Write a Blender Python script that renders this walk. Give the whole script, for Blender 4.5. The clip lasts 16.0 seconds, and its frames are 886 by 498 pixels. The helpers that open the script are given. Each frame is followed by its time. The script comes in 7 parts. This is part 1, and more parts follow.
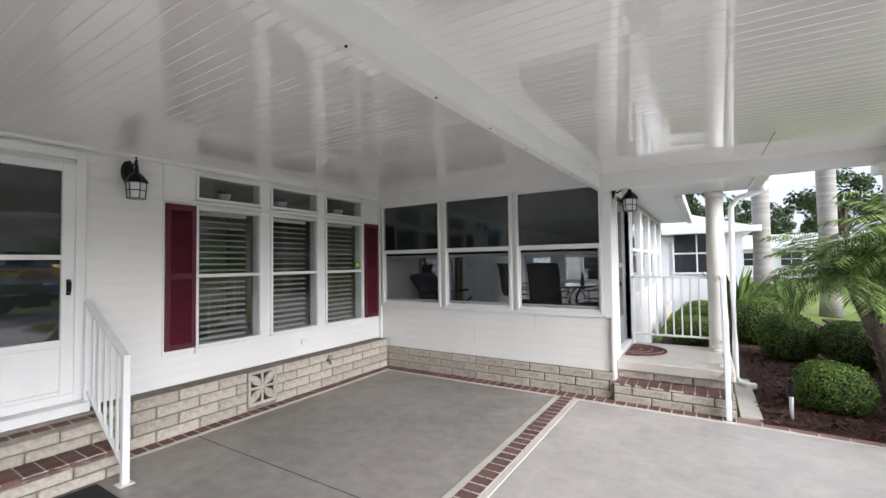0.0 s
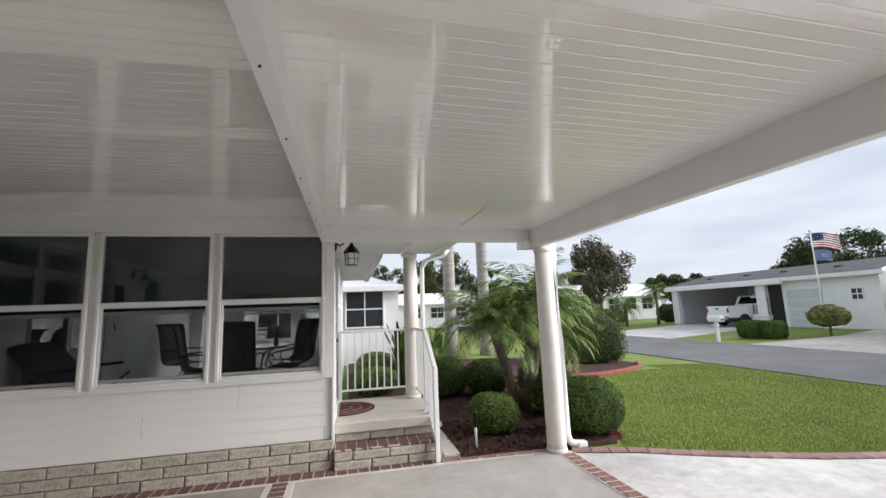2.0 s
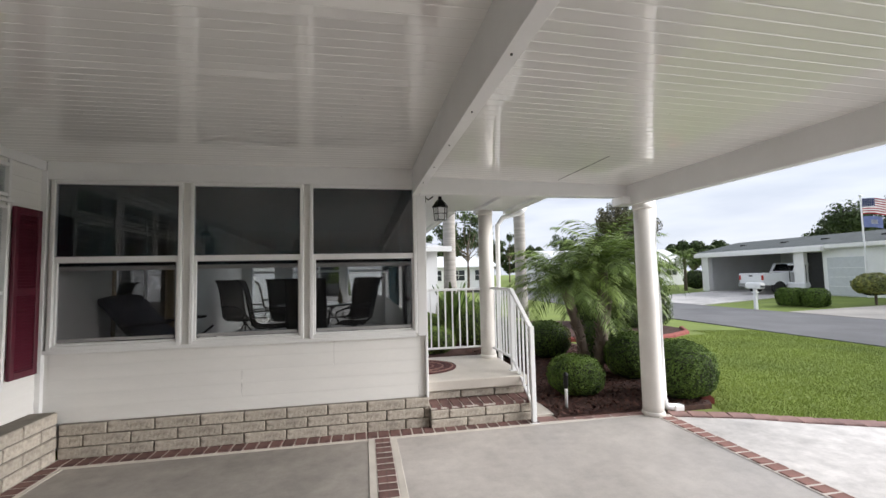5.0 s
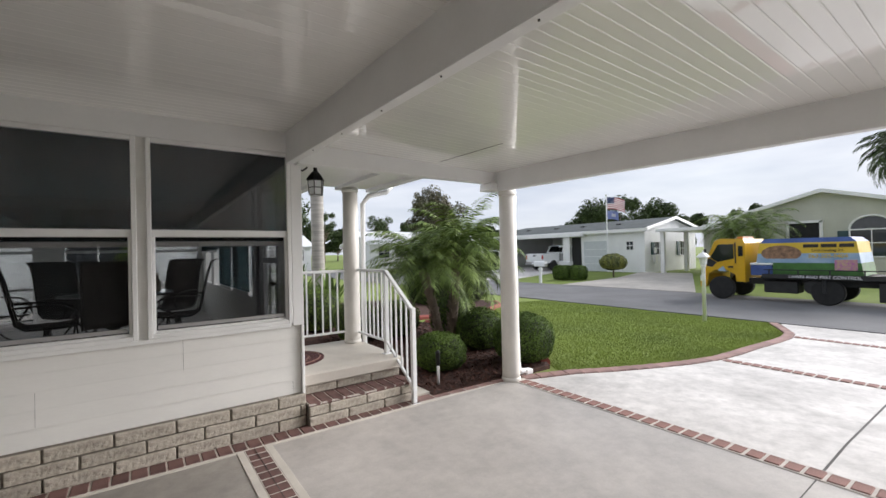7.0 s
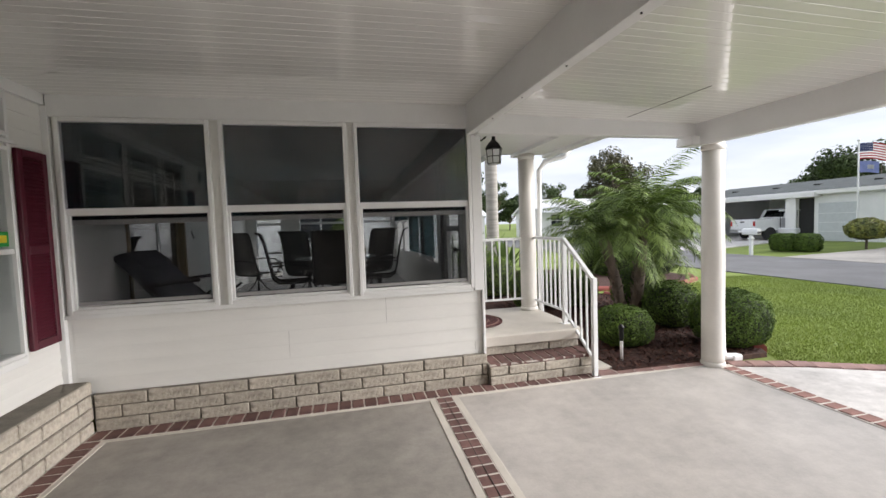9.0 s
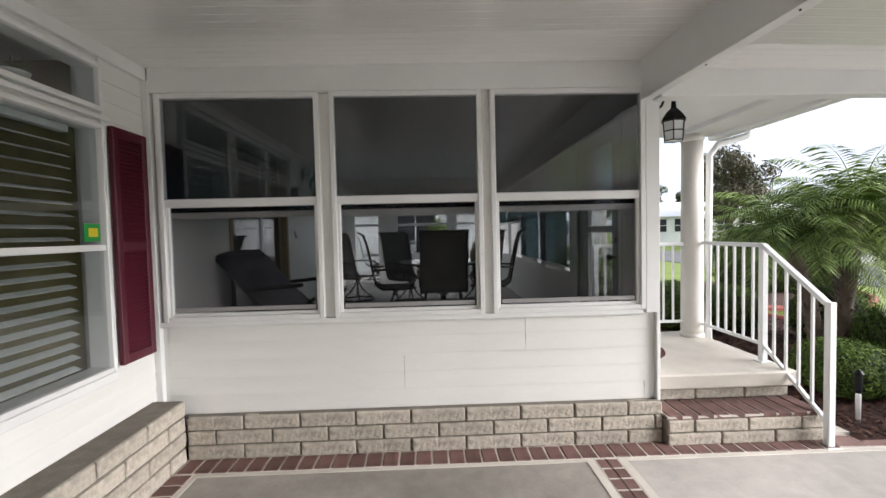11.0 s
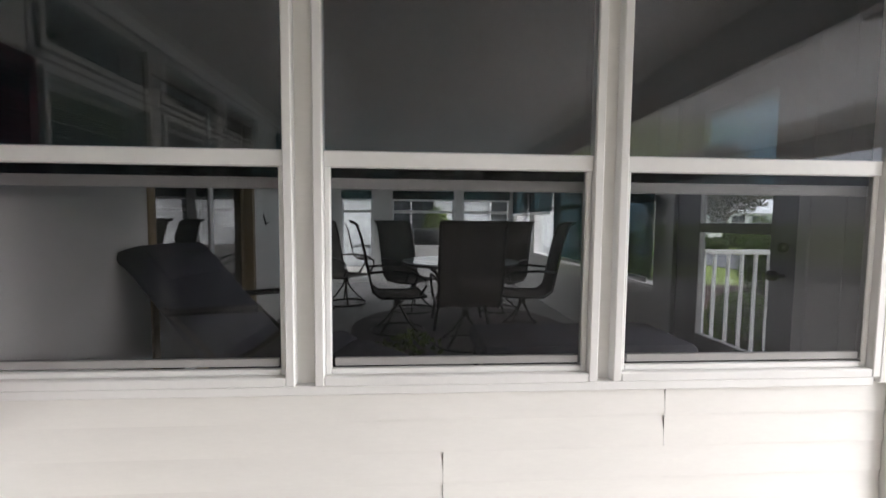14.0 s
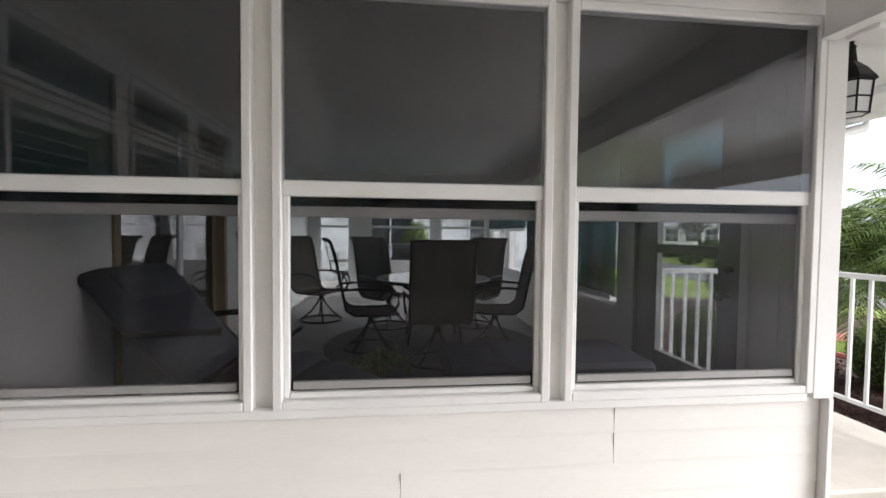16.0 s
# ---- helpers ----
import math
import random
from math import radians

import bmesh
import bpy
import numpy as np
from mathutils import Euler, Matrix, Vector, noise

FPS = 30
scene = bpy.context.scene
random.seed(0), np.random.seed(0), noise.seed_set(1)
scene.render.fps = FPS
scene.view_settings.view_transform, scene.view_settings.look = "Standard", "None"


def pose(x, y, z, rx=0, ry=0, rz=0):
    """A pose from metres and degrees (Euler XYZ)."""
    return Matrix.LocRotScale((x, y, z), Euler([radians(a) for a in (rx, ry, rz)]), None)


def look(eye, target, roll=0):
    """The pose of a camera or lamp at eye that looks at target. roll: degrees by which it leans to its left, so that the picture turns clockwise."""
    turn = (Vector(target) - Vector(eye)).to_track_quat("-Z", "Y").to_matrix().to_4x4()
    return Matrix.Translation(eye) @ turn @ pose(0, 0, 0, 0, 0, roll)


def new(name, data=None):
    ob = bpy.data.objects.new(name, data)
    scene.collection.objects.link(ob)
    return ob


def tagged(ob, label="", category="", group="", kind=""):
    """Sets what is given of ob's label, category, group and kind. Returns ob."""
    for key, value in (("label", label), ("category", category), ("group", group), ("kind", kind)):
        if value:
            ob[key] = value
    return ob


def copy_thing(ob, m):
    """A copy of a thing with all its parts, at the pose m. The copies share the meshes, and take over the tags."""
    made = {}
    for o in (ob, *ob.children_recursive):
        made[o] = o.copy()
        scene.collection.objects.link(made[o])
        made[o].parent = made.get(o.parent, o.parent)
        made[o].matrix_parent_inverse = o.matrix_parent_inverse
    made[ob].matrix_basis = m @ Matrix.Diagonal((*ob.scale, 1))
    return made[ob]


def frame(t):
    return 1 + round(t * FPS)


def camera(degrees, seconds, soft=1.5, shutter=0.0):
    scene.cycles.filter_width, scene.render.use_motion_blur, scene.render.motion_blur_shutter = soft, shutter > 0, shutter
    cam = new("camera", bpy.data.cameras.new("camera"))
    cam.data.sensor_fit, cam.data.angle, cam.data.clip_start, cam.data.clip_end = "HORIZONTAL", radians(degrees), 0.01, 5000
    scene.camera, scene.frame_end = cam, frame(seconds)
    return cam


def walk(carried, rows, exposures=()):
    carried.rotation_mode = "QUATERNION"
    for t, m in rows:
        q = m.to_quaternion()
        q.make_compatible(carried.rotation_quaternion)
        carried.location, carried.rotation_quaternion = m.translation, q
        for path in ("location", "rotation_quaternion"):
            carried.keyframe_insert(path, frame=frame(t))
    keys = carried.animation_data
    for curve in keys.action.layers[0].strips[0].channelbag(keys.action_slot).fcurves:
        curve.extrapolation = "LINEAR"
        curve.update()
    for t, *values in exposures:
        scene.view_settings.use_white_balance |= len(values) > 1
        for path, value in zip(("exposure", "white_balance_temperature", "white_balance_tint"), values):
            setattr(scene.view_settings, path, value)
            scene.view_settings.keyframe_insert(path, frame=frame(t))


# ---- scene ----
cam = camera(92.9, 16.0)
PATH = [
    (0, (0.199, -0.055, 1.59), (-0.861, 1.64, 1.657), -0.8),
    (0.5, (-0.015, 0.165, 1.588), (-0.61, 2.07, 1.717), -1.4),
    (1, (-0.236, 0.236, 1.595), (-0.41, 2.22, 1.771), -1.9),
    (1.5, (-0.422, 0.27, 1.579), (-0.241, 2.248, 1.813), -2.1),
    (2, (-0.584, 0.282, 1.586), (-0.145, 2.211, 1.882), -2.2),
    (2.5, (-0.7, 0.233, 1.605), (-0.137, 2.124, 1.93), -2.6),
    (3, (-0.75, 0.2, 1.624), (-0.202, 2.099, 1.924), -2.3),
    (3.5, (-0.784, 0.215, 1.613), (-0.356, 2.16, 1.795), -1.5),
    (3.7, (-0.819, 0.234, 1.606), (-0.463, 2.199, 1.717), -1.1),
    (5.8, (-1.758, 1.072, 1.536), (-1.322, 3.018, 1.686), -1.8),
    (6, (-1.814, 1.136, 1.561), (-1.236, 3.045, 1.712), -2.1),
    (6.5, (-1.946, 1.199, 1.613), (-1.003, 2.959, 1.734), -2.1),
    (7, (-1.983, 1.191, 1.578), (-0.81, 2.811, 1.592), -1.3),
    (7.5, (-2.01, 1.182, 1.571), (-0.789, 2.765, 1.518), -1.1),
    (8, (-2.048, 1.195, 1.59), (-0.971, 2.878, 1.508), -1.6),
    (8.5, (-2.06, 1.252, 1.597), (-1.288, 3.094, 1.486), -1.9),
    (9, (-2.026, 1.249, 1.568), (-1.584, 3.196, 1.457), -2.0),
    (9.5, (-1.974, 1.308, 1.526), (-1.83, 3.299, 1.416), -1.5),
    (9.7, (-1.992, 1.37, 1.502), (-1.936, 3.366, 1.403), -1.3),
    (11.8, (-2.599, 2.862, 1.584), (-2.536, 4.86, 1.507), -1.3),
    (12, (-2.631, 3.011, 1.597), (-2.559, 5.008, 1.515), -1.0),
    (12.5, (-2.644, 3.315, 1.603), (-2.577, 5.314, 1.561), -0.5),
    (13, (-2.672, 3.514, 1.616), (-2.579, 5.508, 1.5), -0.1),
    (13.5, (-2.692, 3.566, 1.557), (-2.604, 5.559, 1.407), 0.2),
    (14, (-2.679, 3.63, 1.557), (-2.548, 5.622, 1.425), 0.5),
    (14.5, (-2.683, 3.63, 1.559), (-2.549, 5.623, 1.454), 0.4),
    (15, (-2.677, 3.596, 1.607), (-2.526, 5.589, 1.554), 0.4),
    (15.5, (-2.645, 3.566, 1.611), (-2.485, 5.559, 1.572), 0.3),
    (16, (-2.584, 3.565, 1.613), (-2.373, 5.552, 1.54), 0.6),
]
EXPOSURES = [(0, 1.93, 6150, 10), (0.5, 1.75, 6250, 10), (1.0, 1.7, 6350, 10), (2.0, 1.6, 6450, 10), (3.7, 1.6, 6500, 10), (5.8, 1.8, 6500, 10), (7.5, 1.52, 6500, 10), (8.5, 1.75, 6500, 10), (9.0, 1.85, 6600, 10), (9.7, 1.95, 6500, 10), (11.8, 2.3, 6450, 10), (13.0, 2.5, 6450, 11), (16, 2.55, 6450, 11)]
walk(cam, [(t, look(eye, target, roll)) for t, eye, target, roll in PATH], EXPOSURES)

# ---- sky, sun, exposure ----
world = bpy.data.worlds.new("sky")
scene.world = world
world.use_nodes = True
wn = world.node_tree
wn.nodes.clear()


def wnode(kind, **values):
    n = wn.nodes.new(kind)
    for k, v in values.items():
        n.inputs[k].default_value = v
    return n


SUN_UP, SUN_ROUND = 21.0, 108.0
sky = wn.nodes.new("ShaderNodeTexSky")
sky.sky_type = 'NISHITA'
sky.sun_disc = False
sky.sun_elevation, sky.sun_rotation = radians(SUN_UP), radians(SUN_ROUND)
coord = wn.nodes.new("ShaderNodeTexCoord")
stretch = wn.nodes.new("ShaderNodeMapping")
stretch.inputs["Scale"].default_value = (1.0, 1.4, 6.0)
cloud = wnode("ShaderNodeTexNoise", Scale=2.3, Detail=7.0, Roughness=0.55)
cover = wn.nodes.new("ShaderNodeMapRange")
for k, v in (("From Min", 0.36), ("From Max", 0.60), ("To Min", 0.86), ("To Max", 0.99)):
    cover.inputs[k].default_value = v
shade = wn.nodes.new("ShaderNodeMix")
shade.data_type = 'RGBA'
shade.inputs[6].default_value = (4.0, 4.5, 5.6, 1)
shade.inputs[7].default_value = (7.6, 7.8, 8.3, 1)
fine = wnode("ShaderNodeTexNoise", Scale=3.7, Detail=5.0)
blend = wn.nodes.new("ShaderNodeMix")
blend.data_type = 'RGBA'
back = wnode("ShaderNodeBackground", Strength=0.045)
out = wn.nodes.new("ShaderNodeOutputWorld")
L = wn.links.new
L(coord.outputs["Generated"], stretch.inputs["Vector"])
L(stretch.outputs[0], cloud.inputs["Vector"])
L(stretch.outputs[0], fine.inputs["Vector"])
L(cloud.outputs["Fac"], cover.inputs["Value"])
L(fine.outputs["Fac"], shade.inputs[0])
L(cover.outputs["Result"], blend.inputs[0])
L(sky.outputs[0], blend.inputs[6])
L(shade.outputs[2], blend.inputs[7])
L(blend.outputs[2], back.inputs["Color"])
L(back.outputs[0], out.inputs["Surface"])

sun_data = bpy.data.lights.new("sun", 'SUN')
sun_data.energy, sun_data.angle, sun_data.color = 2.0, radians(45), (1.0, 0.965, 0.955)
sun = new("sun", sun_data)
su, sr = radians(SUN_UP), radians(SUN_ROUND)
sun.matrix_world = look((0, 0, 20), Vector((0, 0, 20)) - Vector((math.sin(sr) * math.cos(su), math.cos(sr) * math.cos(su), math.sin(su))))

# ---- materials ----
def material(name, colour, rough=0.6, metal=0.0, vary=0.15, scale=6.0, grain=60.0, bump=0.1, tint=None, spots=0.0, islands=0.0, objects=0.0, stretch=(1, 1, 1), coat=0.0, spec=0.5, bump_scale=None, bump_detail=5.0, mottle=0.0):
    """A surface with a broad and a fine variation of colour, a fine relief, and stains."""
    m = bpy.data.materials.new(name)
    m.use_nodes = True
    t = m.node_tree
    b = t.nodes["Principled BSDF"]
    link = t.links.new
    co = t.nodes.new("ShaderNodeTexCoord")
    mp = t.nodes.new("ShaderNodeMapping")
    mp.inputs["Scale"].default_value = stretch
    link(co.outputs["Object"], mp.inputs["Vector"])
    broad, fine = t.nodes.new("ShaderNodeTexNoise"), t.nodes.new("ShaderNodeTexNoise")
    broad.inputs["Scale"].default_value, broad.inputs["Detail"].default_value = scale, 5.0
    fine.inputs["Scale"].default_value, fine.inputs["Detail"].default_value = grain, 4.0
    link(mp.outputs[0], broad.inputs["Vector"])
    link(mp.outputs[0], fine.inputs["Vector"])
    mix = t.nodes.new("ShaderNodeMix")
    mix.data_type = 'RGBA'
    c = Vector(colour)
    second = Vector(tint) if tint else c * (1 - 2.2 * vary)
    mix.inputs[6].default_value = (*(c * (1 + 0.6 * vary)), 1)
    mix.inputs[7].default_value = (*second, 1)
    ramp = t.nodes.new("ShaderNodeMapRange")
    ramp.inputs["From Min"].default_value, ramp.inputs["From Max"].default_value = 0.3, 0.72
    link(broad.outputs["Fac"], ramp.inputs["Value"])
    link(ramp.outputs["Result"], mix.inputs[0])
    hsv = t.nodes.new("ShaderNodeHueSaturation")
    link(mix.outputs[2], hsv.inputs["Color"])
    val = t.nodes.new("ShaderNodeMapRange")
    val.inputs["To Min"].default_value, val.inputs["To Max"].default_value = 1 - vary, 1 + vary
    link(fine.outputs["Fac"], val.inputs["Value"])
    last = val.outputs["Result"]
    for amount, kind, socket in ((islands, "ShaderNodeNewGeometry", "Random Per Island"), (objects, "ShaderNodeObjectInfo", "Random")):
        if amount:
            g = t.nodes.new(kind)
            r = t.nodes.new("ShaderNodeMapRange")
            r.inputs["To Min"].default_value, r.inputs["To Max"].default_value = 1 - amount, 1 + amount
            link(g.outputs[socket], r.inputs["Value"])
            times = t.nodes.new("ShaderNodeMath")
            times.operation = 'MULTIPLY'
            link(last, times.inputs[0])
            link(r.outputs["Result"], times.inputs[1])
            last = times.outputs[0]
    if spots:
        sp = t.nodes.new("ShaderNodeTexNoise")
        sp.inputs["Scale"].default_value, sp.inputs["Detail"].default_value, sp.inputs["Roughness"].default_value = scale * 0.45, 8.0, 0.65
        link(mp.outputs[0], sp.inputs["Vector"])
        r = t.nodes.new("ShaderNodeMapRange")
        r.inputs["From Min"].default_value, r.inputs["From Max"].default_value = 0.52, 0.70
        r.inputs["To Min"].default_value, r.inputs["To Max"].default_value = 1.0, 1 - spots
        link(sp.outputs["Fac"], r.inputs["Value"])
        times = t.nodes.new("ShaderNodeMath")
        times.operation = 'MULTIPLY'
        link(last, times.inputs[0])
        link(r.outputs["Result"], times.inputs[1])
        last = times.outputs[0]
    if mottle:
        # cloudy wear of hand-size patches and a fine speckle of aggregate
        for size, detail, low, high, amount in ((7.0, 12.0, 0.38, 0.66, mottle), (230.0, 2.0, 0.60, 0.74, 0.8 * mottle), (0.55, 9.0, 0.46, 0.64, mottle)):
            no = t.nodes.new("ShaderNodeTexNoise")
            no.inputs["Scale"].default_value, no.inputs["Detail"].default_value, no.inputs["Roughness"].default_value = size, detail, 0.68
            link(co.outputs["Object"], no.inputs["Vector"])
            r = t.nodes.new("ShaderNodeMapRange")
            r.inputs["From Min"].default_value, r.inputs["From Max"].default_value = low, high
            r.inputs["To Min"].default_value, r.inputs["To Max"].default_value = 1.0 + 0.3 * amount, 1.0 - amount
            link(no.outputs["Fac"], r.inputs["Value"])
            times = t.nodes.new("ShaderNodeMath")
            times.operation = 'MULTIPLY'
            link(last, times.inputs[0])
            link(r.outputs["Result"], times.inputs[1])
            last = times.outputs[0]
    link(last, hsv.inputs["Value"])
    link(hsv.outputs[0], b.inputs["Base Color"])
    b.inputs["Roughness"].default_value, b.inputs["Metallic"].default_value = rough, metal
    b.inputs["Specular IOR Level"].default_value = spec
    b.inputs["Coat Weight"].default_value = coat
    if bump:
        bp = t.nodes.new("ShaderNodeBump")
        bp.inputs["Strength"].default_value, bp.inputs["Distance"].default_value = bump, 0.01
        if bump_scale:
            own = t.nodes.new("ShaderNodeTexNoise")
            own.inputs["Scale"].default_value, own.inputs["Detail"].default_value = bump_scale, bump_detail
            link(mp.outputs[0], own.inputs["Vector"])
            link(own.outputs["Fac"], bp.inputs["Height"])
        else:
            link(fine.outputs["Fac"], bp.inputs["Height"])
        link(bp.outputs[0], b.inputs["Normal"])
    return m


def glass(name, tint, gloss=1.0, ior=0.05):
    """A thin pane: see-through with a tint, and mirroring by Fresnel."""
    m = bpy.data.materials.new(name)
    m.use_nodes = True
    t = m.node_tree
    t.nodes.clear()
    o = t.nodes.new("ShaderNodeOutputMaterial")
    tr, gl, lw, po, sc, mx = (t.nodes.new("ShaderNode" + k) for k in ("BsdfTransparent", "BsdfGlossy", "LayerWeight", "Math", "MapRange", "MixShader"))
    tr.inputs["Color"].default_value = (*tint, 1)
    gl.inputs["Roughness"].default_value = 0.0
    gl.inputs["Color"].default_value = (gloss, gloss, gloss, 1)
    po.operation = 'POWER'
    po.inputs[1].default_value = 5.0
    sc.inputs["To Min"].default_value, sc.inputs["To Max"].default_value = ior, 1.0
    t.links.new(lw.outputs["Facing"], po.inputs[0])
    t.links.new(po.outputs[0], sc.inputs["Value"])
    t.links.new(sc.outputs["Result"], mx.inputs[0])
    t.links.new(tr.outputs[0], mx.inputs[1])
    t.links.new(gl.outputs[0], mx.inputs[2])
    t.links.new(mx.outputs[0], o.inputs["Surface"])
    return m


SIDING = material("white vinyl siding", (0.80, 0.79, 0.76), 0.45, vary=0.03, scale=1.5, grain=25, bump=0.03, stretch=(1, 1, 4))
TRIM = material("white painted aluminium", (0.80, 0.80, 0.79), 0.4, vary=0.025, scale=3, grain=40, bump=0.02)
PLASTIC = material("white powder-coated rail", (0.82, 0.83, 0.83), 0.35, vary=0.03, scale=5, grain=50, bump=0.02)
CEIL = material("glossy white roof panel", (0.87, 0.86, 0.83), 0.35, vary=0.02, scale=1.3, grain=9, bump=0.03, coat=1.0)
CEIL.node_tree.nodes["Principled BSDF"].inputs["Coat IOR"].default_value = 2.0
CEIL.node_tree.nodes["Principled BSDF"].inputs["Coat Roughness"].default_value = 0.03
COLUMN = material("cream fluted column paint", (0.74, 0.71, 0.66), 0.5, vary=0.04, scale=3, grain=30, bump=0.04)
MAROON = material("maroon shutter plastic", (0.095, 0.008, 0.022), 0.5, vary=0.10, scale=4, grain=80, bump=0.06)
BRICK = material("pale split-face block", (0.46, 0.42, 0.355), 0.9, vary=0.16, scale=30, grain=90, bump=1.0, bump_scale=30.0, tint=(0.36, 0.32, 0.27), objects=0.12, spots=0.2)
for n in BRICK.node_tree.nodes:
    if n.type == 'BUMP':
        n.inputs["Distance"].default_value = 0.015
PALEJOINT = material("pale sandy joint", (0.58, 0.53, 0.48), 0.9, vary=0.1, scale=10, grain=80, bump=0.2)
MORTAR = material("grey mortar", (0.21, 0.19, 0.16), 0.9, vary=0.12, scale=12, grain=90, bump=0.3)
PAVER = material("red clay paver", (0.165, 0.088, 0.078), 0.75, vary=0.16, scale=9, grain=70, bump=0.25, objects=0.22, spots=0.2)
PAVERPALE = material("weathered pink paver", (0.33, 0.20, 0.175), 0.8, vary=0.15, scale=7, grain=60, bump=0.25, objects=0.2, spots=0.15)
CONCRETE = material("sealed grey concrete", (0.47, 0.44, 0.41), 0.45, vary=0.07, scale=1.7, grain=60, bump=0.10, spots=0.16, mottle=0.13)
DRIVE = material("bleached driveway concrete", (0.62, 0.595, 0.57), 0.75, vary=0.06, scale=1.6, grain=45, bump=0.08, spots=0.22, mottle=0.2)
FARDRIVE = material("weathered tan concrete", (0.46, 0.43, 0.39), 0.8, vary=0.08, scale=0.8, grain=30, bump=0.08, spots=0.3, mottle=0.1)
CREAM = material("pale concrete edging", (0.60, 0.56, 0.50), 0.7, vary=0.06, scale=4, grain=40, bump=0.06)
JOINT = material("dark joint", (0.10, 0.095, 0.09), 0.9, vary=0.1)
ASPHALT = material("worn grey asphalt", (0.17, 0.17, 0.175), 0.85, vary=0.10, scale=0.7, grain=60, bump=0.25, spots=0.15)
GRASS = material("mown lawn", (0.19, 0.25, 0.045), 0.9, vary=0.16, scale=0.8, grain=45, bump=0.4, tint=(0.14, 0.19, 0.036))
BLADE = material("grass blade", (0.275, 0.345, 0.062), 0.75, vary=0.08, scale=0.6, grain=20, bump=0, islands=0.09, tint=(0.20, 0.26, 0.052))
MULCH = material("dark red bark mulch", (0.075, 0.032, 0.022), 0.95, vary=0.3, scale=14, grain=80, bump=0.6)
CHIP = material("bark chip", (0.085, 0.036, 0.025), 0.9, vary=0.2, scale=20, grain=90, bump=0.2, islands=0.6)
BLACK = material("black lantern metal", (0.012, 0.012, 0.013), 0.4, metal=0.6, vary=0.1, grain=80, bump=0.05)
LAMPGLASS = material("frosted lantern glass", (0.75, 0.77, 0.78), 0.25, vary=0.03, bump=0.02)
PANE = glass("tinted window pane", (0.80, 0.81, 0.83), 1.0, 0.066)
PANELOW = glass("lower pane", (0.79, 0.79, 0.80), 0.8, 0.012)
SCREEN = material("grey insect screen mesh", (0.045, 0.045, 0.047), 0.8, vary=0.05, scale=8, grain=400, bump=0.0, spec=0.1)
weave = SCREEN.node_tree
see, mixer = weave.nodes.new("ShaderNodeBsdfTransparent"), weave.nodes.new("ShaderNodeMixShader")
mixer.inputs[0].default_value = 0.85
weave.links.new(weave.nodes["Principled BSDF"].outputs[0], mixer.inputs[1])
weave.links.new(see.outputs[0], mixer.inputs[2])
weave.links.new(mixer.outputs[0], weave.nodes["Material Output"].inputs["Surface"])
PANECLEAR = glass("clear pane", (0.90, 0.92, 0.92), 1.0, 0.06)
SHADE = material("dark solar shade fabric", (0.010, 0.0105, 0.011), 0.8, vary=0.05, scale=8, grain=300, bump=0.05, spec=0.0)
weave = SHADE.node_tree
see, mixer = weave.nodes.new("ShaderNodeBsdfTransparent"), weave.nodes.new("ShaderNodeMixShader")
see.inputs["Color"].default_value = (0.62, 0.92, 1.0, 1)
mixer.inputs[0].default_value = 0.31
weave.links.new(weave.nodes["Principled BSDF"].outputs[0], mixer.inputs[1])
weave.links.new(see.outputs[0], mixer.inputs[2])
weave.links.new(mixer.outputs[0], weave.nodes["Material Output"].inputs["Surface"])
HEM = material("shade hem bar", (0.86, 0.85, 0.82), 0.45, vary=0.03)
SCREENRAIL = material("grey screen rail metal", (0.34, 0.335, 0.33), 0.45, vary=0.05)
BLIND = material("white blind slat", (0.55, 0.58, 0.56), 0.5, vary=0.03, bump=0.0)
CURTAIN = material("yellow-green room wall", (0.30, 0.27, 0.12), 0.8, vary=0.08)
# near-black that paints the darkness of openings and unlit insides
DARK = material("black standing for shade", (0.02, 0.02, 0.02), 0.9, vary=0.1)
RUBBER = material("black rubber", (0.018, 0.018, 0.018), 0.8, vary=0.15, bump=0.1)
WORN = material("worn stained concrete", (0.34, 0.315, 0.285), 0.42, vary=0.08, scale=1.5, grain=60, bump=0.10, spots=0.22, mottle=0.18)
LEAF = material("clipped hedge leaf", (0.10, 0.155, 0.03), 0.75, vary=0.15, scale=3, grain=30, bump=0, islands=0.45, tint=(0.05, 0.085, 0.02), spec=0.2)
# brighter copy of LEAF, with sunlight mixed into the colour
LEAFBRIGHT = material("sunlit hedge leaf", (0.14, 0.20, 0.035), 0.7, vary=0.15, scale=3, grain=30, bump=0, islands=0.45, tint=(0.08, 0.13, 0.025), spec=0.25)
FROND = material("palm leaflet", (0.18, 0.245, 0.058), 0.6, vary=0.15, scale=2, grain=20, bump=0, islands=0.5, tint=(0.085, 0.135, 0.034), spec=0.3)
# lightened leaf green: distance haze is put into the colour
TREELEAF = material("tree leaf", (0.06, 0.085, 0.03), 0.7, vary=0.2, scale=0.6, grain=20, bump=0, islands=0.5, tint=(0.032, 0.05, 0.02), spec=0.2)
RUSTLEAF = material("rusty tree leaf", (0.075, 0.062, 0.03), 0.6, vary=0.2, scale=0.6, grain=20, bump=0, islands=0.5, tint=(0.05, 0.055, 0.02))
# the shade inside the shrubs is put into this dark green
SHADECORE = material("inner foliage in shade", (0.022, 0.03, 0.012), 0.9, vary=0.3, scale=10)
BARK = material("grey-brown bark", (0.17, 0.13, 0.10), 0.9, vary=0.25, scale=8, grain=40, bump=0.6, stretch=(1, 1, 0.4))
ROYAL = material("pale ringed palm trunk", (0.36, 0.34, 0.31), 0.85, vary=0.14, scale=3, grain=25, bump=0.4, stretch=(0.4, 0.4, 5))
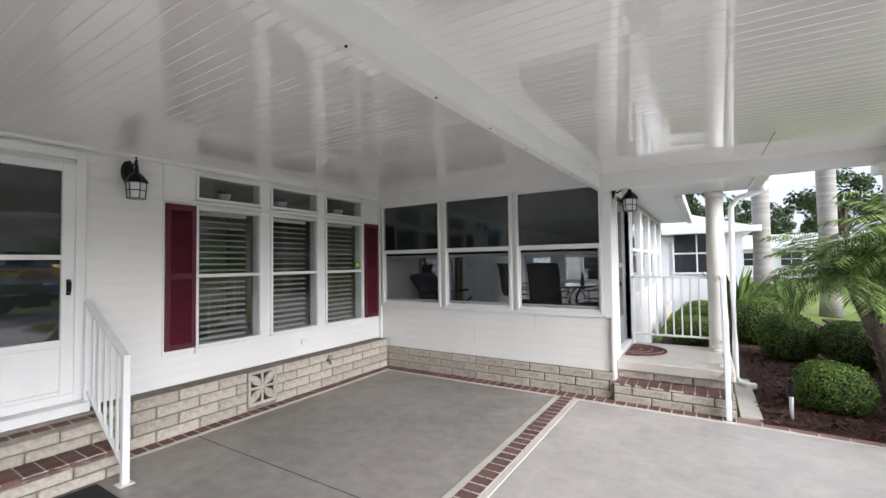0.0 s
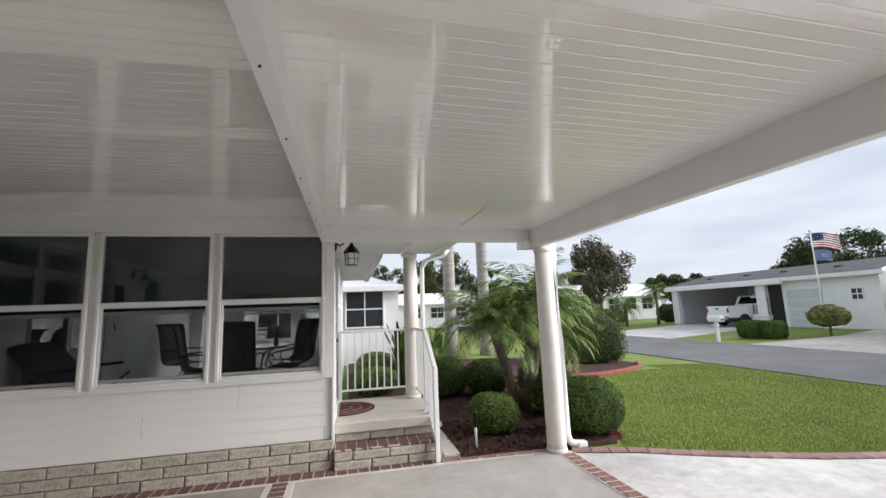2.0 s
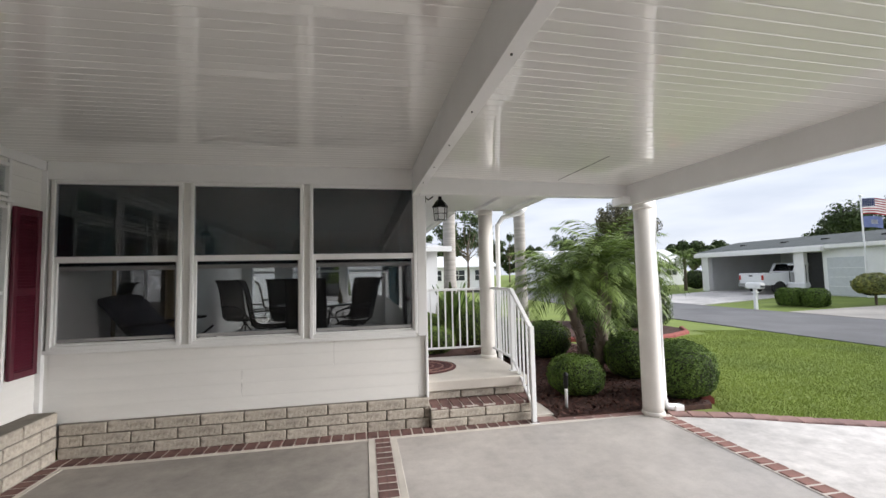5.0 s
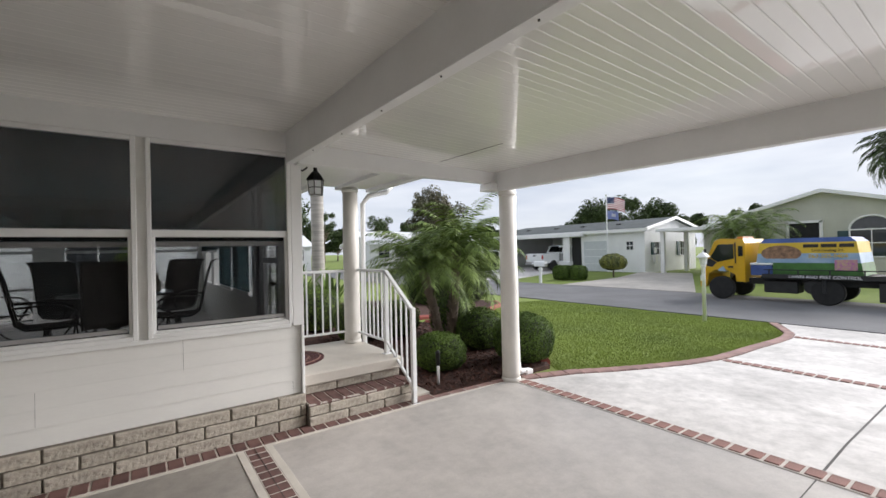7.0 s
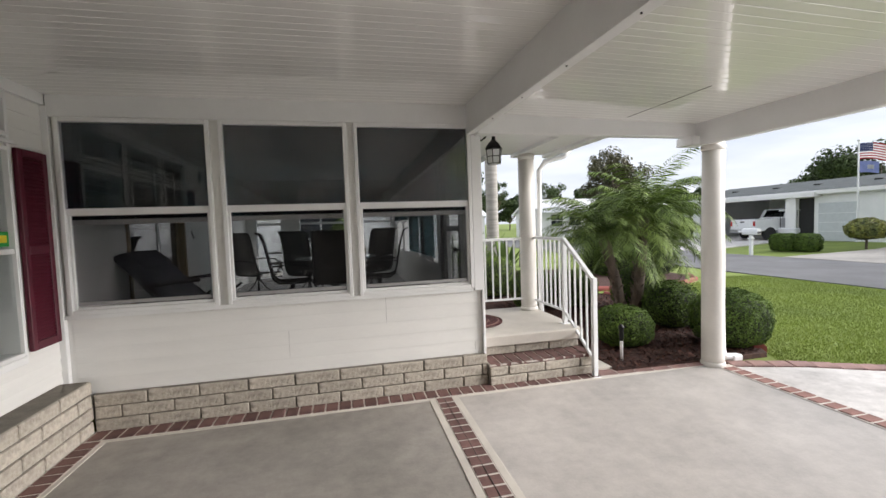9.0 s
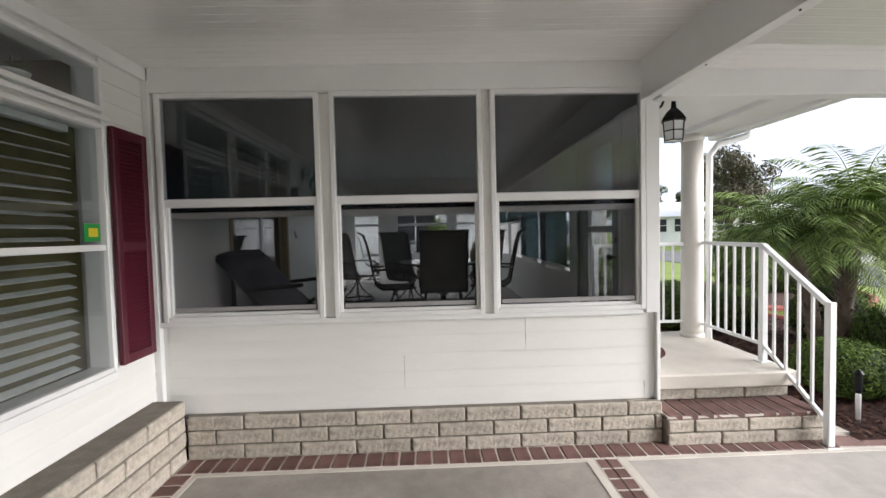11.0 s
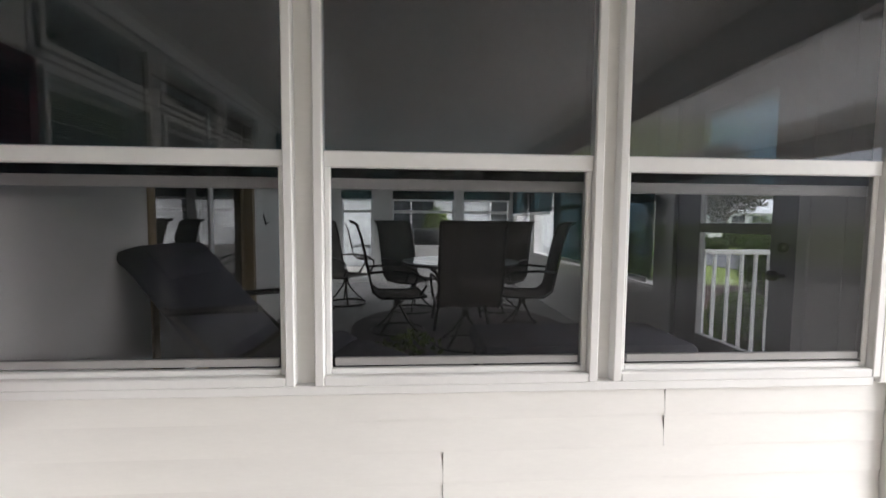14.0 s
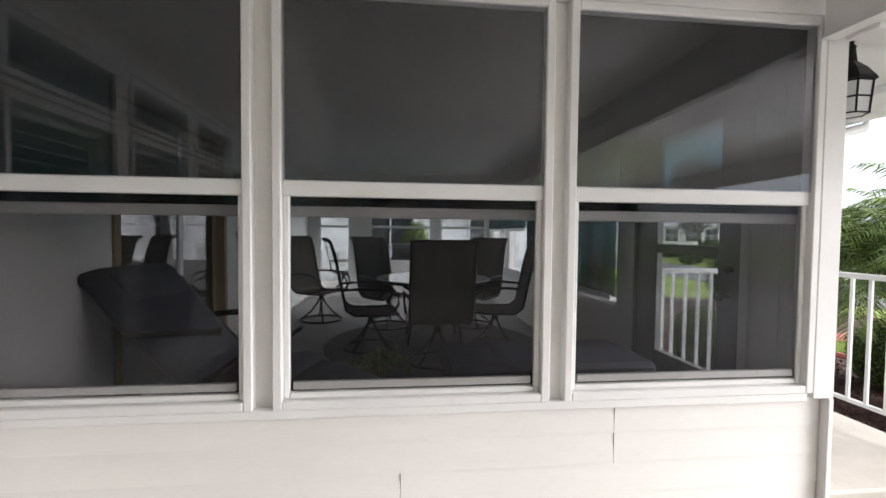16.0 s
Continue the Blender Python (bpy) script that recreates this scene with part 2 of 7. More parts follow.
ROOFWHITE = material("white metal roof", (0.80, 0.81, 0.82), 0.4, vary=0.04, scale=1, grain=10, bump=0.03)
SHINGLE = material("slate-green shingle roof", (0.085, 0.10, 0.10), 0.85, vary=0.12, scale=2, grain=14, bump=0.3)


# ---- building helpers ----
def mesh(bm, name, mats):
    me = bpy.data.meshes.new(name)
    bm.normal_update()
    bm.to_mesh(me)
    bm.free()
    for m in mats if isinstance(mats, (list, tuple)) else [mats]:
        me.materials.append(m)
    return me


def part(name, bm, mat, parent=None, label="", smooth=False):
    me = mesh(bm, name, mat)
    if smooth:
        me.polygons.foreach_set("use_smooth", [True] * len(me.polygons))
    ob = new(name, me)
    ob.parent = parent
    if label:
        ob["label"] = label
    return ob


def thing(name, label, category, at=(0, 0, 0), rz=0.0, group="", kind=""):
    ob = new(name)
    ob.empty_display_size = 0.05
    ob.matrix_world = pose(*at, 0, 0, rz)
    return tagged(ob, label, category, group, kind)


def box(bm, a, b, bevel=0.0, m=None):
    """A block from corner a to corner b with slightly rounded edges."""
    c = [(p + q) / 2 for p, q in zip(a, b)]
    s = [max(abs(q - p), 1e-4) for p, q in zip(a, b)]
    r = bmesh.ops.create_cube(bm, size=1, matrix=Matrix.Translation(c) @ Matrix.Diagonal((*s, 1)))
    vs = r["verts"]
    if bevel:
        es = list({e for v in vs for e in v.link_edges})
        w = min(bevel, min(s) * 0.45)
        r = bmesh.ops.bevel(bm, geom=es, offset=w, segments=1, affect='EDGES')
        vs = list({v for f in r["faces"] for v in f.verts} | {v for v in vs if v.is_valid})
    if m is not None:
        bmesh.ops.transform(bm, matrix=m, verts=vs)
    return vs


def rod(bm, a, b, r, r2=None, seg=10, caps=True):
    """A round bar from a to b."""
    a, b = Vector(a), Vector(b)
    d = b - a
    q = d.to_track_quat('Z', 'Y').to_matrix().to_4x4()
    return bmesh.ops.create_cone(bm, cap_ends=caps, segments=seg, radius1=r, radius2=r if r2 is None else r2, depth=d.length, matrix=Matrix.Translation((a + b) / 2) @ q)["verts"]


def tube(bm, pts, r, seg=8, close=False):
    """A bent round bar along points."""
    pts = [Vector(p) for p in pts]
    rings = []
    n = len(pts)
    for i, p in enumerate(pts):
        if close:
            d = pts[(i + 1) % n] - pts[i - 1]
        else:
            d = pts[min(i + 1, n - 1)] - pts[max(i - 1, 0)]
        q = d.normalized().to_track_quat('Z', 'Y').to_matrix()
        rr = r[i] if isinstance(r, (list, tuple)) else r
        rings.append([bm.verts.new(p + q @ Vector((rr * math.cos(6.2832 * k / seg), rr * math.sin(6.2832 * k / seg), 0))) for k in range(seg)])
    for i in range(n if close else n - 1):
        u, w = rings[i], rings[(i + 1) % n]
        for k in range(seg):
            bm.faces.new((u[k], u[(k + 1) % seg], w[(k + 1) % seg], w[k]))
    if not close:
        bm.faces.new(rings[0][::-1])
        bm.faces.new(rings[-1])


def lathe(bm, profile, seg=20, at=(0, 0, 0)):
    """A turned body from (radius, height) pairs."""
    rings = [[bm.verts.new((at[0] + r * math.cos(6.2832 * k / seg), at[1] + r * math.sin(6.2832 * k / seg), at[2] + z)) for k in range(seg)] for r, z in profile]
    for u, w in zip(rings, rings[1:]):
        for k in range(seg):
            bm.faces.new((u[k], u[(k + 1) % seg], w[(k + 1) % seg], w[k]))
    bm.faces.new(rings[0][::-1])
    bm.faces.new(rings[-1])


def prism(bm, outline, z0, z1):
    """An upright body over a ground outline."""
    lo = [bm.verts.new((x, y, z0)) for x, y in outline]
    hi = [bm.verts.new((x, y, z1)) for x, y in outline]
    n = len(outline)
    bm.faces.new(hi)
    bm.faces.new(lo[::-1])
    for k in range(n):
        bm.faces.new((lo[k], lo[(k + 1) % n], hi[(k + 1) % n], hi[k]))
    bmesh.ops.recalc_face_normals(bm, faces=bm.faces)


def block(name, a, b, mat, parent=None, label="", bevel=0.004, kind="", m=None):
    bm = bmesh.new()
    box(bm, a, b, bevel, m)
    ob = part(name, bm, mat, parent, label)
    return tagged(ob, kind=kind) if kind else ob


def soup(name, verts, faces, mats, parent=None, smooth=False):
    """One mesh from computed vertices and faces."""
    me = bpy.data.meshes.new(name)
    me.from_pydata([tuple(v) for v in verts], [], [tuple(f) for f in faces])
    for m in mats if isinstance(mats, (list, tuple)) else [mats]:
        me.materials.append(m)
    ob = new(name, me)
    ob.parent = parent
    return ob


def ground_z(x):
    """The lie of the land: level at the house, falling to the road, rising again behind it."""
    if x < 2.5 or x > 24:
        return 0.0
    if x > 16:
        return -0.3 + 0.3 * (x - 16) / 8
    return -0.3 if x > 10 else -0.3 * (x - 2.5) / 7.5

# ---- the land ----
def sheet(name, outline, lift, mat, label, category, step=0.5, kind="structure"):
    """A thin ground cover over an outline, draped on the land."""
    bm = bmesh.new()
    f = bm.faces.new([bm.verts.new((x, y, 0)) for x, y in outline])
    xs = [x for x, y in outline]
    for c in (2.5, 10, 16, 24):
        if min(xs) < c < max(xs):
            bmesh.ops.bisect_plane(bm, geom=bm.verts[:] + bm.edges[:] + bm.faces[:], plane_co=(c, 0, 0), plane_no=(1, 0, 0))
    bmesh.ops.recalc_face_normals(bm, faces=bm.faces)
    for v in bm.verts:
        v.co.z = ground_z(v.co.x) + lift
    for f in bm.faces:
        if f.normal.z < 0:
            f.normal_flip()
    ex = bmesh.ops.extrude_face_region(bm, geom=bm.faces[:])
    top = set(g for g in ex["geom"] if isinstance(g, bmesh.types.BMVert))
    low = [v for v in bm.verts if v not in top]
    for v in low:
        v.co.z -= 0.05
    bmesh.ops.recalc_face_normals(bm, faces=bm.faces)
    return tagged(part(name, bm, mat), label, category, kind=kind)


bm = bmesh.new()
cols = [-900, -120, -40, 0, 2.5, 4, 6, 8, 10, 16, 18, 20, 22, 24, 40, 120, 900]
grid = [[bm.verts.new((x, y, ground_z(x) - 0.03)) for y in (-900, -60, -20, 0, 20, 60, 900)] for x in cols]
for u, w in zip(grid, grid[1:]):
    for k in range(6):
        bm.faces.new((u[k], w[k], w[k + 1], u[k + 1]))
tagged(part("ground", bm, GRASS), "green mown lawn running flat to the street", "ground", kind="structure")

sheet("floor_1", [(-3.93, -6), (-1.37, -6), (-1.37, 4.93), (-3.93, 4.93)], 0.0, WORN, "worn grey stained concrete floor beside the house", "floor")
sheet("floor_2", [(-1.10, -6), (1.66, -6), (1.66, 4.93), (-1.10, 4.93)], 0.0, CONCRETE, "smooth grey concrete carport floor", "floor")
sheet("floor_3", [(-4.08, -6), (-3.93, -6), (-3.93, 1.47), (-4.08, 1.47)], -0.001, WORN, "worn concrete floor under the house steps", "floor")
LAWN_EDGE = [(1.85, 4.86), (2.41, 4.66), (3.0, 4.42), (3.54, 4.24), (4.2, 4.05), (4.94, 3.92), (5.6, 3.90), (6.4, 3.92), (7.3, 3.90), (8.1, 3.92), (8.8, 4.05), (9.6, 4.4), (10.3, 4.75)]
sheet("driveway", [(1.84, -6), (10.3, -6), (10.3, 4.6)] + [(x, y - 0.1) for x, y in LAWN_EDGE[-2::-1]] + [(1.84, 4.85)], 0.0, DRIVE, "bleached pale concrete driveway with brick bands", "driveway")
sheet("road", [(10.3, -80), (16.2, -80), (16.2, 120), (10.6, 120)], 0.0, ASPHALT, "worn grey asphalt street", "road")
sheet("pavement", [(16.2, 9.0), (24, 12.5), (24, 15.6), (20.5, 15.0), (16.2, 15.6)], 0.012, FARDRIVE, "pale concrete driveway across the street", "driveway")
sheet("driveway", [(16.2, 20.2), (29, 21.6), (29, 28), (16.2, 27)], 0.012, DRIVE, "pale concrete driveway leading to the open carport", "driveway")
sheet("mulch_bed", [(0.62, 5.02), (1.9, 4.98), (2.5, 4.98), (2.95, 5.6), (3.3, 6.6), (3.6, 8.0), (3.2, 9.4), (2.6, 11.5), (2.0, 17), (-0.6, 17), (-0.6, 6.64), (0.62, 6.64)], 0.02, MULCH, "dark reddish bark mulch bed", "mulch", kind="structure")
sheet("pavement", [(0.44, 5.1), (0.62, 5.1), (0.62, 6.7), (0.44, 6.7)], 0.03, CREAM, "narrow pale concrete strip beside the steps", "path")
for x0, x1 in ((-1.37, -1.315), (-1.155, -1.10)):
    block("edging", (x0, -6, -0.04), (x1, 4.93, 0.005), CREAM, None, bevel=0.002, kind="structure")["label"] = "pale concrete edging of the brick band"
for a, b in (((-3.93, 4.895, -0.04), (-1.37, 4.93, 0.004)), ((-1.10, 4.895, -0.04), (1.66, 4.93, 0.004)), ((-3.93, 1.47, -0.04), (-3.895, 4.895, 0.004))):
    block("edging", a, b, CREAM, None, bevel=0.002, kind="structure")["label"] = "pale concrete edging of the brick border"
block("joint", (-3.895, 2.103, -0.02), (-1.37, 2.110, 0.002), JOINT, None, bevel=0, kind="structure")
block("joint", (-1.10, 2.033, -0.02), (1.66, 2.040, 0.002), JOINT, None, bevel=0, kind="structure")
for x0, x1 in ((1.84, 2.5), (2.5, 4.84), (5.0, 10.0)):
    ob = block("joint", (x0, 2.03, -0.02), (x1, 2.045, 0.003), JOINT, None, bevel=0, kind="structure")
    for v in ob.data.vertices:
        v.co.z += ground_z(v.co.x)

# ---- house wall with shuttered windows (facing the carport) ----
WX, BX = -4.27, -4.07      # siding face, brick face
FY, FB = 5.165, 5.11       # sunroom front face, its brick face
TOP = 2.68


def wall_with_holes(name, along, face, thick, span, zspan, holes, mat, label, inward):
    """An upright wall with real openings; along 'x' or 'y', face its outer plane."""
    bm = bmesh.new()
    us = sorted({span[0], span[1], *[h[0] for h in holes], *[h[1] for h in holes]})
    zs = sorted({zspan[0], zspan[1], *[h[2] for h in holes], *[h[3] for h in holes]})
    us = [u for u in us if span[0] <= u <= span[1]]
    for i in range(len(us) - 1):
        run = None
        for k in range(len(zs) - 1):
            um, zm = (us[i] + us[i + 1]) / 2, (zs[k] + zs[k + 1]) / 2
            solid = not any(h[0] < um < h[1] and h[2] < zm < h[3] for h in holes)
            if solid and run is None:
                run = zs[k]
            if run is not None and (not solid or k == len(zs) - 2):
                top = zs[k + 1] if solid else zs[k]
                lo, hi = sorted((face, face + thick * inward))
                if along == 'x':
                    box(bm, (us[i], lo, run), (us[i + 1], hi, top))
                else:
                    box(bm, (lo, us[i], run), (hi, us[i + 1], top))
                run = None
    bmesh.ops.remove_doubles(bm, verts=bm.verts, dist=1e-5)
    return tagged(part(name, bm, mat), label, "wall", kind="structure")


WEST = [(2.30, 3.00), (3.18, 3.86), (4.04, 4.73)]
holes = [(0.38, 1.29, 0.5, 2.46)]
for a, b in WEST:
    holes += [(a - 0.03, b + 0.03, 0.755, 2.21), (a - 0.03, b + 0.03, 2.28, 2.56)]
w_west = wall_with_holes("wall_west", 'y', WX - 0.02, 0.14, (-6, 5.16), (0.3, 2.75), holes, SIDING, "white vinyl-sided house wall above a pale brick base", -1)
NORTH = [(-4.18, -3.14), (-3.01, -2.02), (-1.90, -0.87)]
w_north = wall_with_holes("wall_north", 'x', FY + 0.02, 0.12, (-4.25, -0.742), (0.2, 2.75), [(a - 0.015, b + 0.015, 0.97, 2.50) for a, b in NORTH], SIDING, "white sunroom wall with three large dark windows", 1)


def clapboards(parent, along, face, out, spans, z0, z1, pitch=0.115):
    """Lapped siding boards, each a board of its own with a sloping face."""
    n = max(1, round((z1 - z0) / pitch))
    h = (z1 - z0) / n
    for a, b in spans:
        bm = bmesh.new()
        lo, hi = 0.002, 0.0095
        pts = [(0, 0), (hi, 0), (hi, 0.010), (lo, h), (0, h)]
        ends = []
        for u in (a, b):
            ends.append([bm.verts.new((u, face + out * p, z) if along == 'x' else (face + out * p, u, z)) for p, z in pts])
        for k in range(5):
            bm.faces.new((ends[0][k], ends[0][(k + 1) % 5], ends[1][(k + 1) % 5], ends[1][k]))
        bm.faces.new(ends[0])
        bm.faces.new(ends[1][::-1])
        bmesh.ops.recalc_face_normals(bm, faces=bm.faces)
        me = mesh(bm, "siding_board", SIDING)
        for i in range(n):
            ob = new("siding_board", me)
            ob.parent = parent
            ob.location.z = z0 + i * h


clapboards(w_west, 'y', WX - 0.02, 1, [(1.36, 1.965), ], 0.42, 2.60)
clapboards(w_west, 'y', WX - 0.02, 1, [(1.965, 5.15)], 0.42, 0.72, 0.1)
clapboards(w_west, 'y', WX - 0.02, 1, [(4.79, 5.135)], 0.72, 2.60)
clapboards(w_west, 'y', WX - 0.02, 1, [(-6, 0.30)], 0.42, 2.60)
for z0, z1, seam in ((0.30, 0.426, -0.84), (0.426, 0.678, -2.57), (0.678, 0.93, -1.70)):
    clapboards(w_north, 'x', FY + 0.02, -1, [(-4.20, seam - 0.0008), (seam + 0.0008, -0.768)], z0, z1, 0.126)
    # dark strip laid in the gap, painting the shade between the board ends
    block("siding_seam", (seam - 0.0008, FY + 0.0135, z0 + 0.004), (seam + 0.0008, FY + 0.0199, z1 - 0.004), JOINT, w_north, "dark strip for the shade where two boards meet", bevel=0)

# trim round the walls
def trim(name, a, b, label="white painted trim board", mat=TRIM):
    return tagged(block(name, a, b, mat, None, bevel=0.004), label, "trim", kind="structure")


trim("trim", (WX - 0.02, -6, 2.60), (WX + 0.015, 5.15, 2.70))
trim("trim", (-4.25, FY - 0.02, 2.517), (-0.738, FY + 0.02, 2.70))
trim("trim", (-0.838, FY - 0.02, 0.93), (-0.738, FY + 0.02, 2.517))
trim("trim", (-0.765, FY - 0.022, 0.29), (-0.738, FY + 0.02, 0.93), "white corner post of the siding")
trim("trim", (WX - 0.02, 5.142, 0.36), (WX + 0.03, FY + 0.02, 2.60), "white inside corner post")
trim("trim", (-4.25, FY - 0.018, 0.92), (-0.86, FY + 0.02, 0.955), "white window sill band under the sunroom windows")
trim("trim", (WX - 0.02, 1.965, 2.235), (WX + 0.02, 4.80, 2.262))
for a, b in ((1.965, 2.27), (3.03, 3.15), (3.89, 4.01), (4.76, 4.79)):
    trim("trim", (WX - 0.02, a, 0.72), (WX, b, 2.60))
trim("trim", (WX - 0.02, 2.27, 0.70), (WX + 0.02, 4.76, 0.752), "white sill under the shuttered windows")


# ---- ceiling, beams ----
def ribbed(name, x0, x1, y0, y1, za, zb, label):
    """A roof of long pans with raised ribs, seen from below; every pan lies a little out of true."""
    bm = bmesh.new()
    rnd = random.Random(int(100 * (x1 - x0)))
    rib, gap = 0.012, 0.066
    xs = np.linspace(x0, x1, 7)
    y = y0
    while y < y1:
        e = min(y + gap, y1)
        tilt = rnd.gauss(0, 0.00026)
        rows = []
        for x in xs:
            tl = tilt + rnd.gauss(0, 0.00010)
            prof = [(y, -tl), (y + (e - y) / 2, 0.00014), (e, tl), (e + 0.005, 0.0016), (e + rib - 0.005, 0.0016), (e + rib, 0.0)]
            prof = [(p, h) for p, h in prof if p <= y1 + 1e-6]
            rows.append([bm.verts.new((x, p, za + (zb - za) * (x - x0) / (x1 - x0) + h)) for p, h in prof])
        for u, w in zip(rows, rows[1:]):
            for k in range(len(prof) - 1):
                bm.faces.new((u[k], u[k + 1], w[k + 1], w[k]))
        y += gap + rib
    box(bm, (x0, y0, max(za, zb) + 0.03), (x1, y1, max(za, zb) + 0.12))
    return tagged(part(name, bm, CEIL), label, "ceiling", kind="structure")


# roof is carried on unseen to here, darkening what the panes mirror
SOUTH = -6.0


def fall(ob):
    """The carport roof falls a little away from the sunroom."""
    for v in ob.data.vertices:
        v.co.z += 0.015 * (v.co.y - 5.1)
    return ob


fall(ribbed("ceiling_1", -4.30, -0.80, SOUTH, FY + 0.1, 2.685, 2.70, "glossy white ribbed metal carport ceiling beside the house"))
# added wall out of view, keeps bright yard and sky out of the panes
tagged(block("wall_south", (-4.27, -6.12, 0), (1.64, -6.0, 2.75), SIDING, None, bevel=0), "unseen white wall added to darken the pane reflections", "wall", kind="structure")
fall(ribbed("ceiling_2", -0.83, 1.66, SOUTH, 5.02, 2.585, 2.53, "glossy white ribbed metal carport ceiling over the driveway side"))
def beam(name, a, b, label):
    return fall(tagged(block(name, a, b, TRIM, None, bevel=0.006), label, "beam", kind="structure"))


b1 = beam("beam_centre", (-0.875, SOUTH, 2.425), (-0.815, FY - 0.03, 2.72), "white boxed carport beam with a screwed bottom flange")
bm = bmesh.new()
box(bm, (-0.880, SOUTH, 2.418), (-0.810, FY - 0.03, 2.4265), 0.002)
fall(part("flange", bm, TRIM, b1))
y = 0.42
while y < 5.0:
    bm = bmesh.new()
    rod(bm, (-0.850, y, 2.412), (-0.850, y, 2.419), 0.005, seg=6)
    fall(part("screw", bm, BLACK, b1, "small dark screw head"))
    y += 0.58
beam("beam_front", (-0.815, 4.98, 2.40), (1.72, 5.10, 2.60), "white carport fascia beam between wall and column")
beam("beam_outer", (1.56, SOUTH, 2.304), (1.64, 5.08, 2.56), "white boxed carport beam along the open side")
block("bracket", (1.46, 4.93, 2.312), (1.60, 5.14, 2.40), TRIM, None, kind="structure")
for x in [-3.9 + 0.35 * i for i in range(9)]:
    bm = bmesh.new()
    rod(bm, (x, FY - 0.014, 2.655), (x, FY - 0.010, 2.655), 0.005, seg=6)
    part("screw", bm, BLACK, bpy.data.objects["wall_north"])
fall(block("panel_seam", (0.658, 3.90, 2.549), (0.662, 4.86, 2.57), JOINT, None, bevel=0, kind="structure"))


def column(x, y, z0, z1, r, label):
    c = thing("column", label, "column", (x, y, z0), group="porch columns")
    h = z1 - z0
    bm = bmesh.new()
    lathe(bm, [(r * 1.0, 0.02), (r, 0.1), (r * 0.985, h * 0.5), (r * 0.93, h - 0.07)], 28)
    part("shaft", bm, COLUMN, c, smooth=True)
    bm = bmesh.new()
    lathe(bm, [(r * 1.08, 0), (r * 1.10, 0.015), (r * 1.08, 0.035), (r * 1.0, 0.045)], 28)
    part("base_ring", bm, COLUMN, c, smooth=True)
    bm = bmesh.new()
    lathe(bm, [(r * 0.93, h - 0.07), (r * 1.02, h - 0.06), (r * 1.04, h - 0.025), (r * 0.98, h - 0.02), (r * 0.98, h)], 28)
    part("cap_ring", bm, COLUMN, c, smooth=True)
    return c


column(1.69, 4.90, 0.0, 2.312, 0.108, "round cream column standing on the brick border")
column(0.30, 6.42, 0.415, 2.457, 0.105, "round cream column standing on the porch slab")
column(1.69, -2.1, 0.0, 2.205, 0.108, "round cream column at the open carport end")


def downspout(pts, label, r=0.033):
    d = thing("downspout", label, "downspout", pts[0])
    bm = bmesh.new()
    o = Vector(pts[0])
    tube(bm, [Vector(p) - o for p in pts], r, 8)
    part("pipe", bm, PLASTIC, d, smooth=True)
    bm = bmesh.new()
    e = Vector(pts[-1]) - o
    box(bm, e - Vector((0.045, 0.045, 0.035)), e + Vector((0.07, 0.045, 0.03)), 0.01)
    part("outlet", bm, PLASTIC, d)
    return d


downspout([(1.86, 4.99, 2.50), (1.86, 4.96, 2.2), (1.86, 4.96, 1.2), (1.86, 4.96, 0.16), (1.88, 4.96, 0.08), (1.90, 4.95, 0.05), (2.0, 4.93, 0.04)], "white aluminium downspout ending in a spout beside the column", 0.04)
downspout([(0.86, 6.30, 2.50), (0.80, 6.34, 2.42), (0.56, 6.40, 2.36), (0.48, 6.42, 2.25), (0.47, 6.42, 1.2), (0.47, 6.42, 0.5), (0.47, 6.40, 0.12), (0.50, 6.36, 0.06), (0.60, 6.30, 0.05)], "white aluminium downspout bent in from the porch gutter")

# porch roof and gutter beyond the front beam
bm = bmesh.new()
box(bm, (-0.735, 5.10, 2.50), (0.68, 6.72, 2.56), 0.004)
tagged(part("ceiling_porch", bm, TRIM), "white flat porch soffit", "ceiling", kind="structure")
bm = bmesh.new()
box(bm, (0.68, 5.12, 2.46), (0.80, 6.75, 2.59), 0.012)
tagged(part("gutter", bm, TRIM), "white gutter along the porch roof edge", "gutter", kind="structure")
block("beam_porch", (0.20, 5.10, 2.455), (0.40, 6.70, 2.502), TRIM, None, kind="structure")["label"] = "white porch roof beam on the column"
bm = bmesh.new()
box(bm, (-0.735, 6.73, 2.50), (-0.17, 11.7, 2.55), 0.004)
box(bm, (-0.172, 6.73, 2.46), (-0.06, 11.7, 2.60), 0.012)
tagged(part("eave", bm, TRIM), "white sunroom eave with gutter", "eave", kind="structure")

# ---- porch slab and steps ----
PORCH_X0, PORCH_X1 = -0.74, 0.42
bm = bmesh.new()
box(bm, (PORCH_X0, 5.36, 0.0), (PORCH_X1 - 0.04, 6.60, 0.30))
porch = tagged(part("porch", bm, MORTAR), "raised porch slab of brick topped with pale concrete", "porch", kind="structure")
bm = bmesh.new()
box(bm, (PORCH_X0 - 0.0, 5.30, 0.30), (PORCH_X1 + 0.0, 6.63, 0.415), 0.012)
part("slab", bm, CREAM, porch, "smooth pale concrete slab")
bm = bmesh.new()
box(bm, (PORCH_X0, 5.06, 0.0), (PORCH_X1 - 0.02, 5.36, 0.185))
step = tagged(part("step", bm, MORTAR), "brick porch step with a red paver tread", "step", kind="structure")

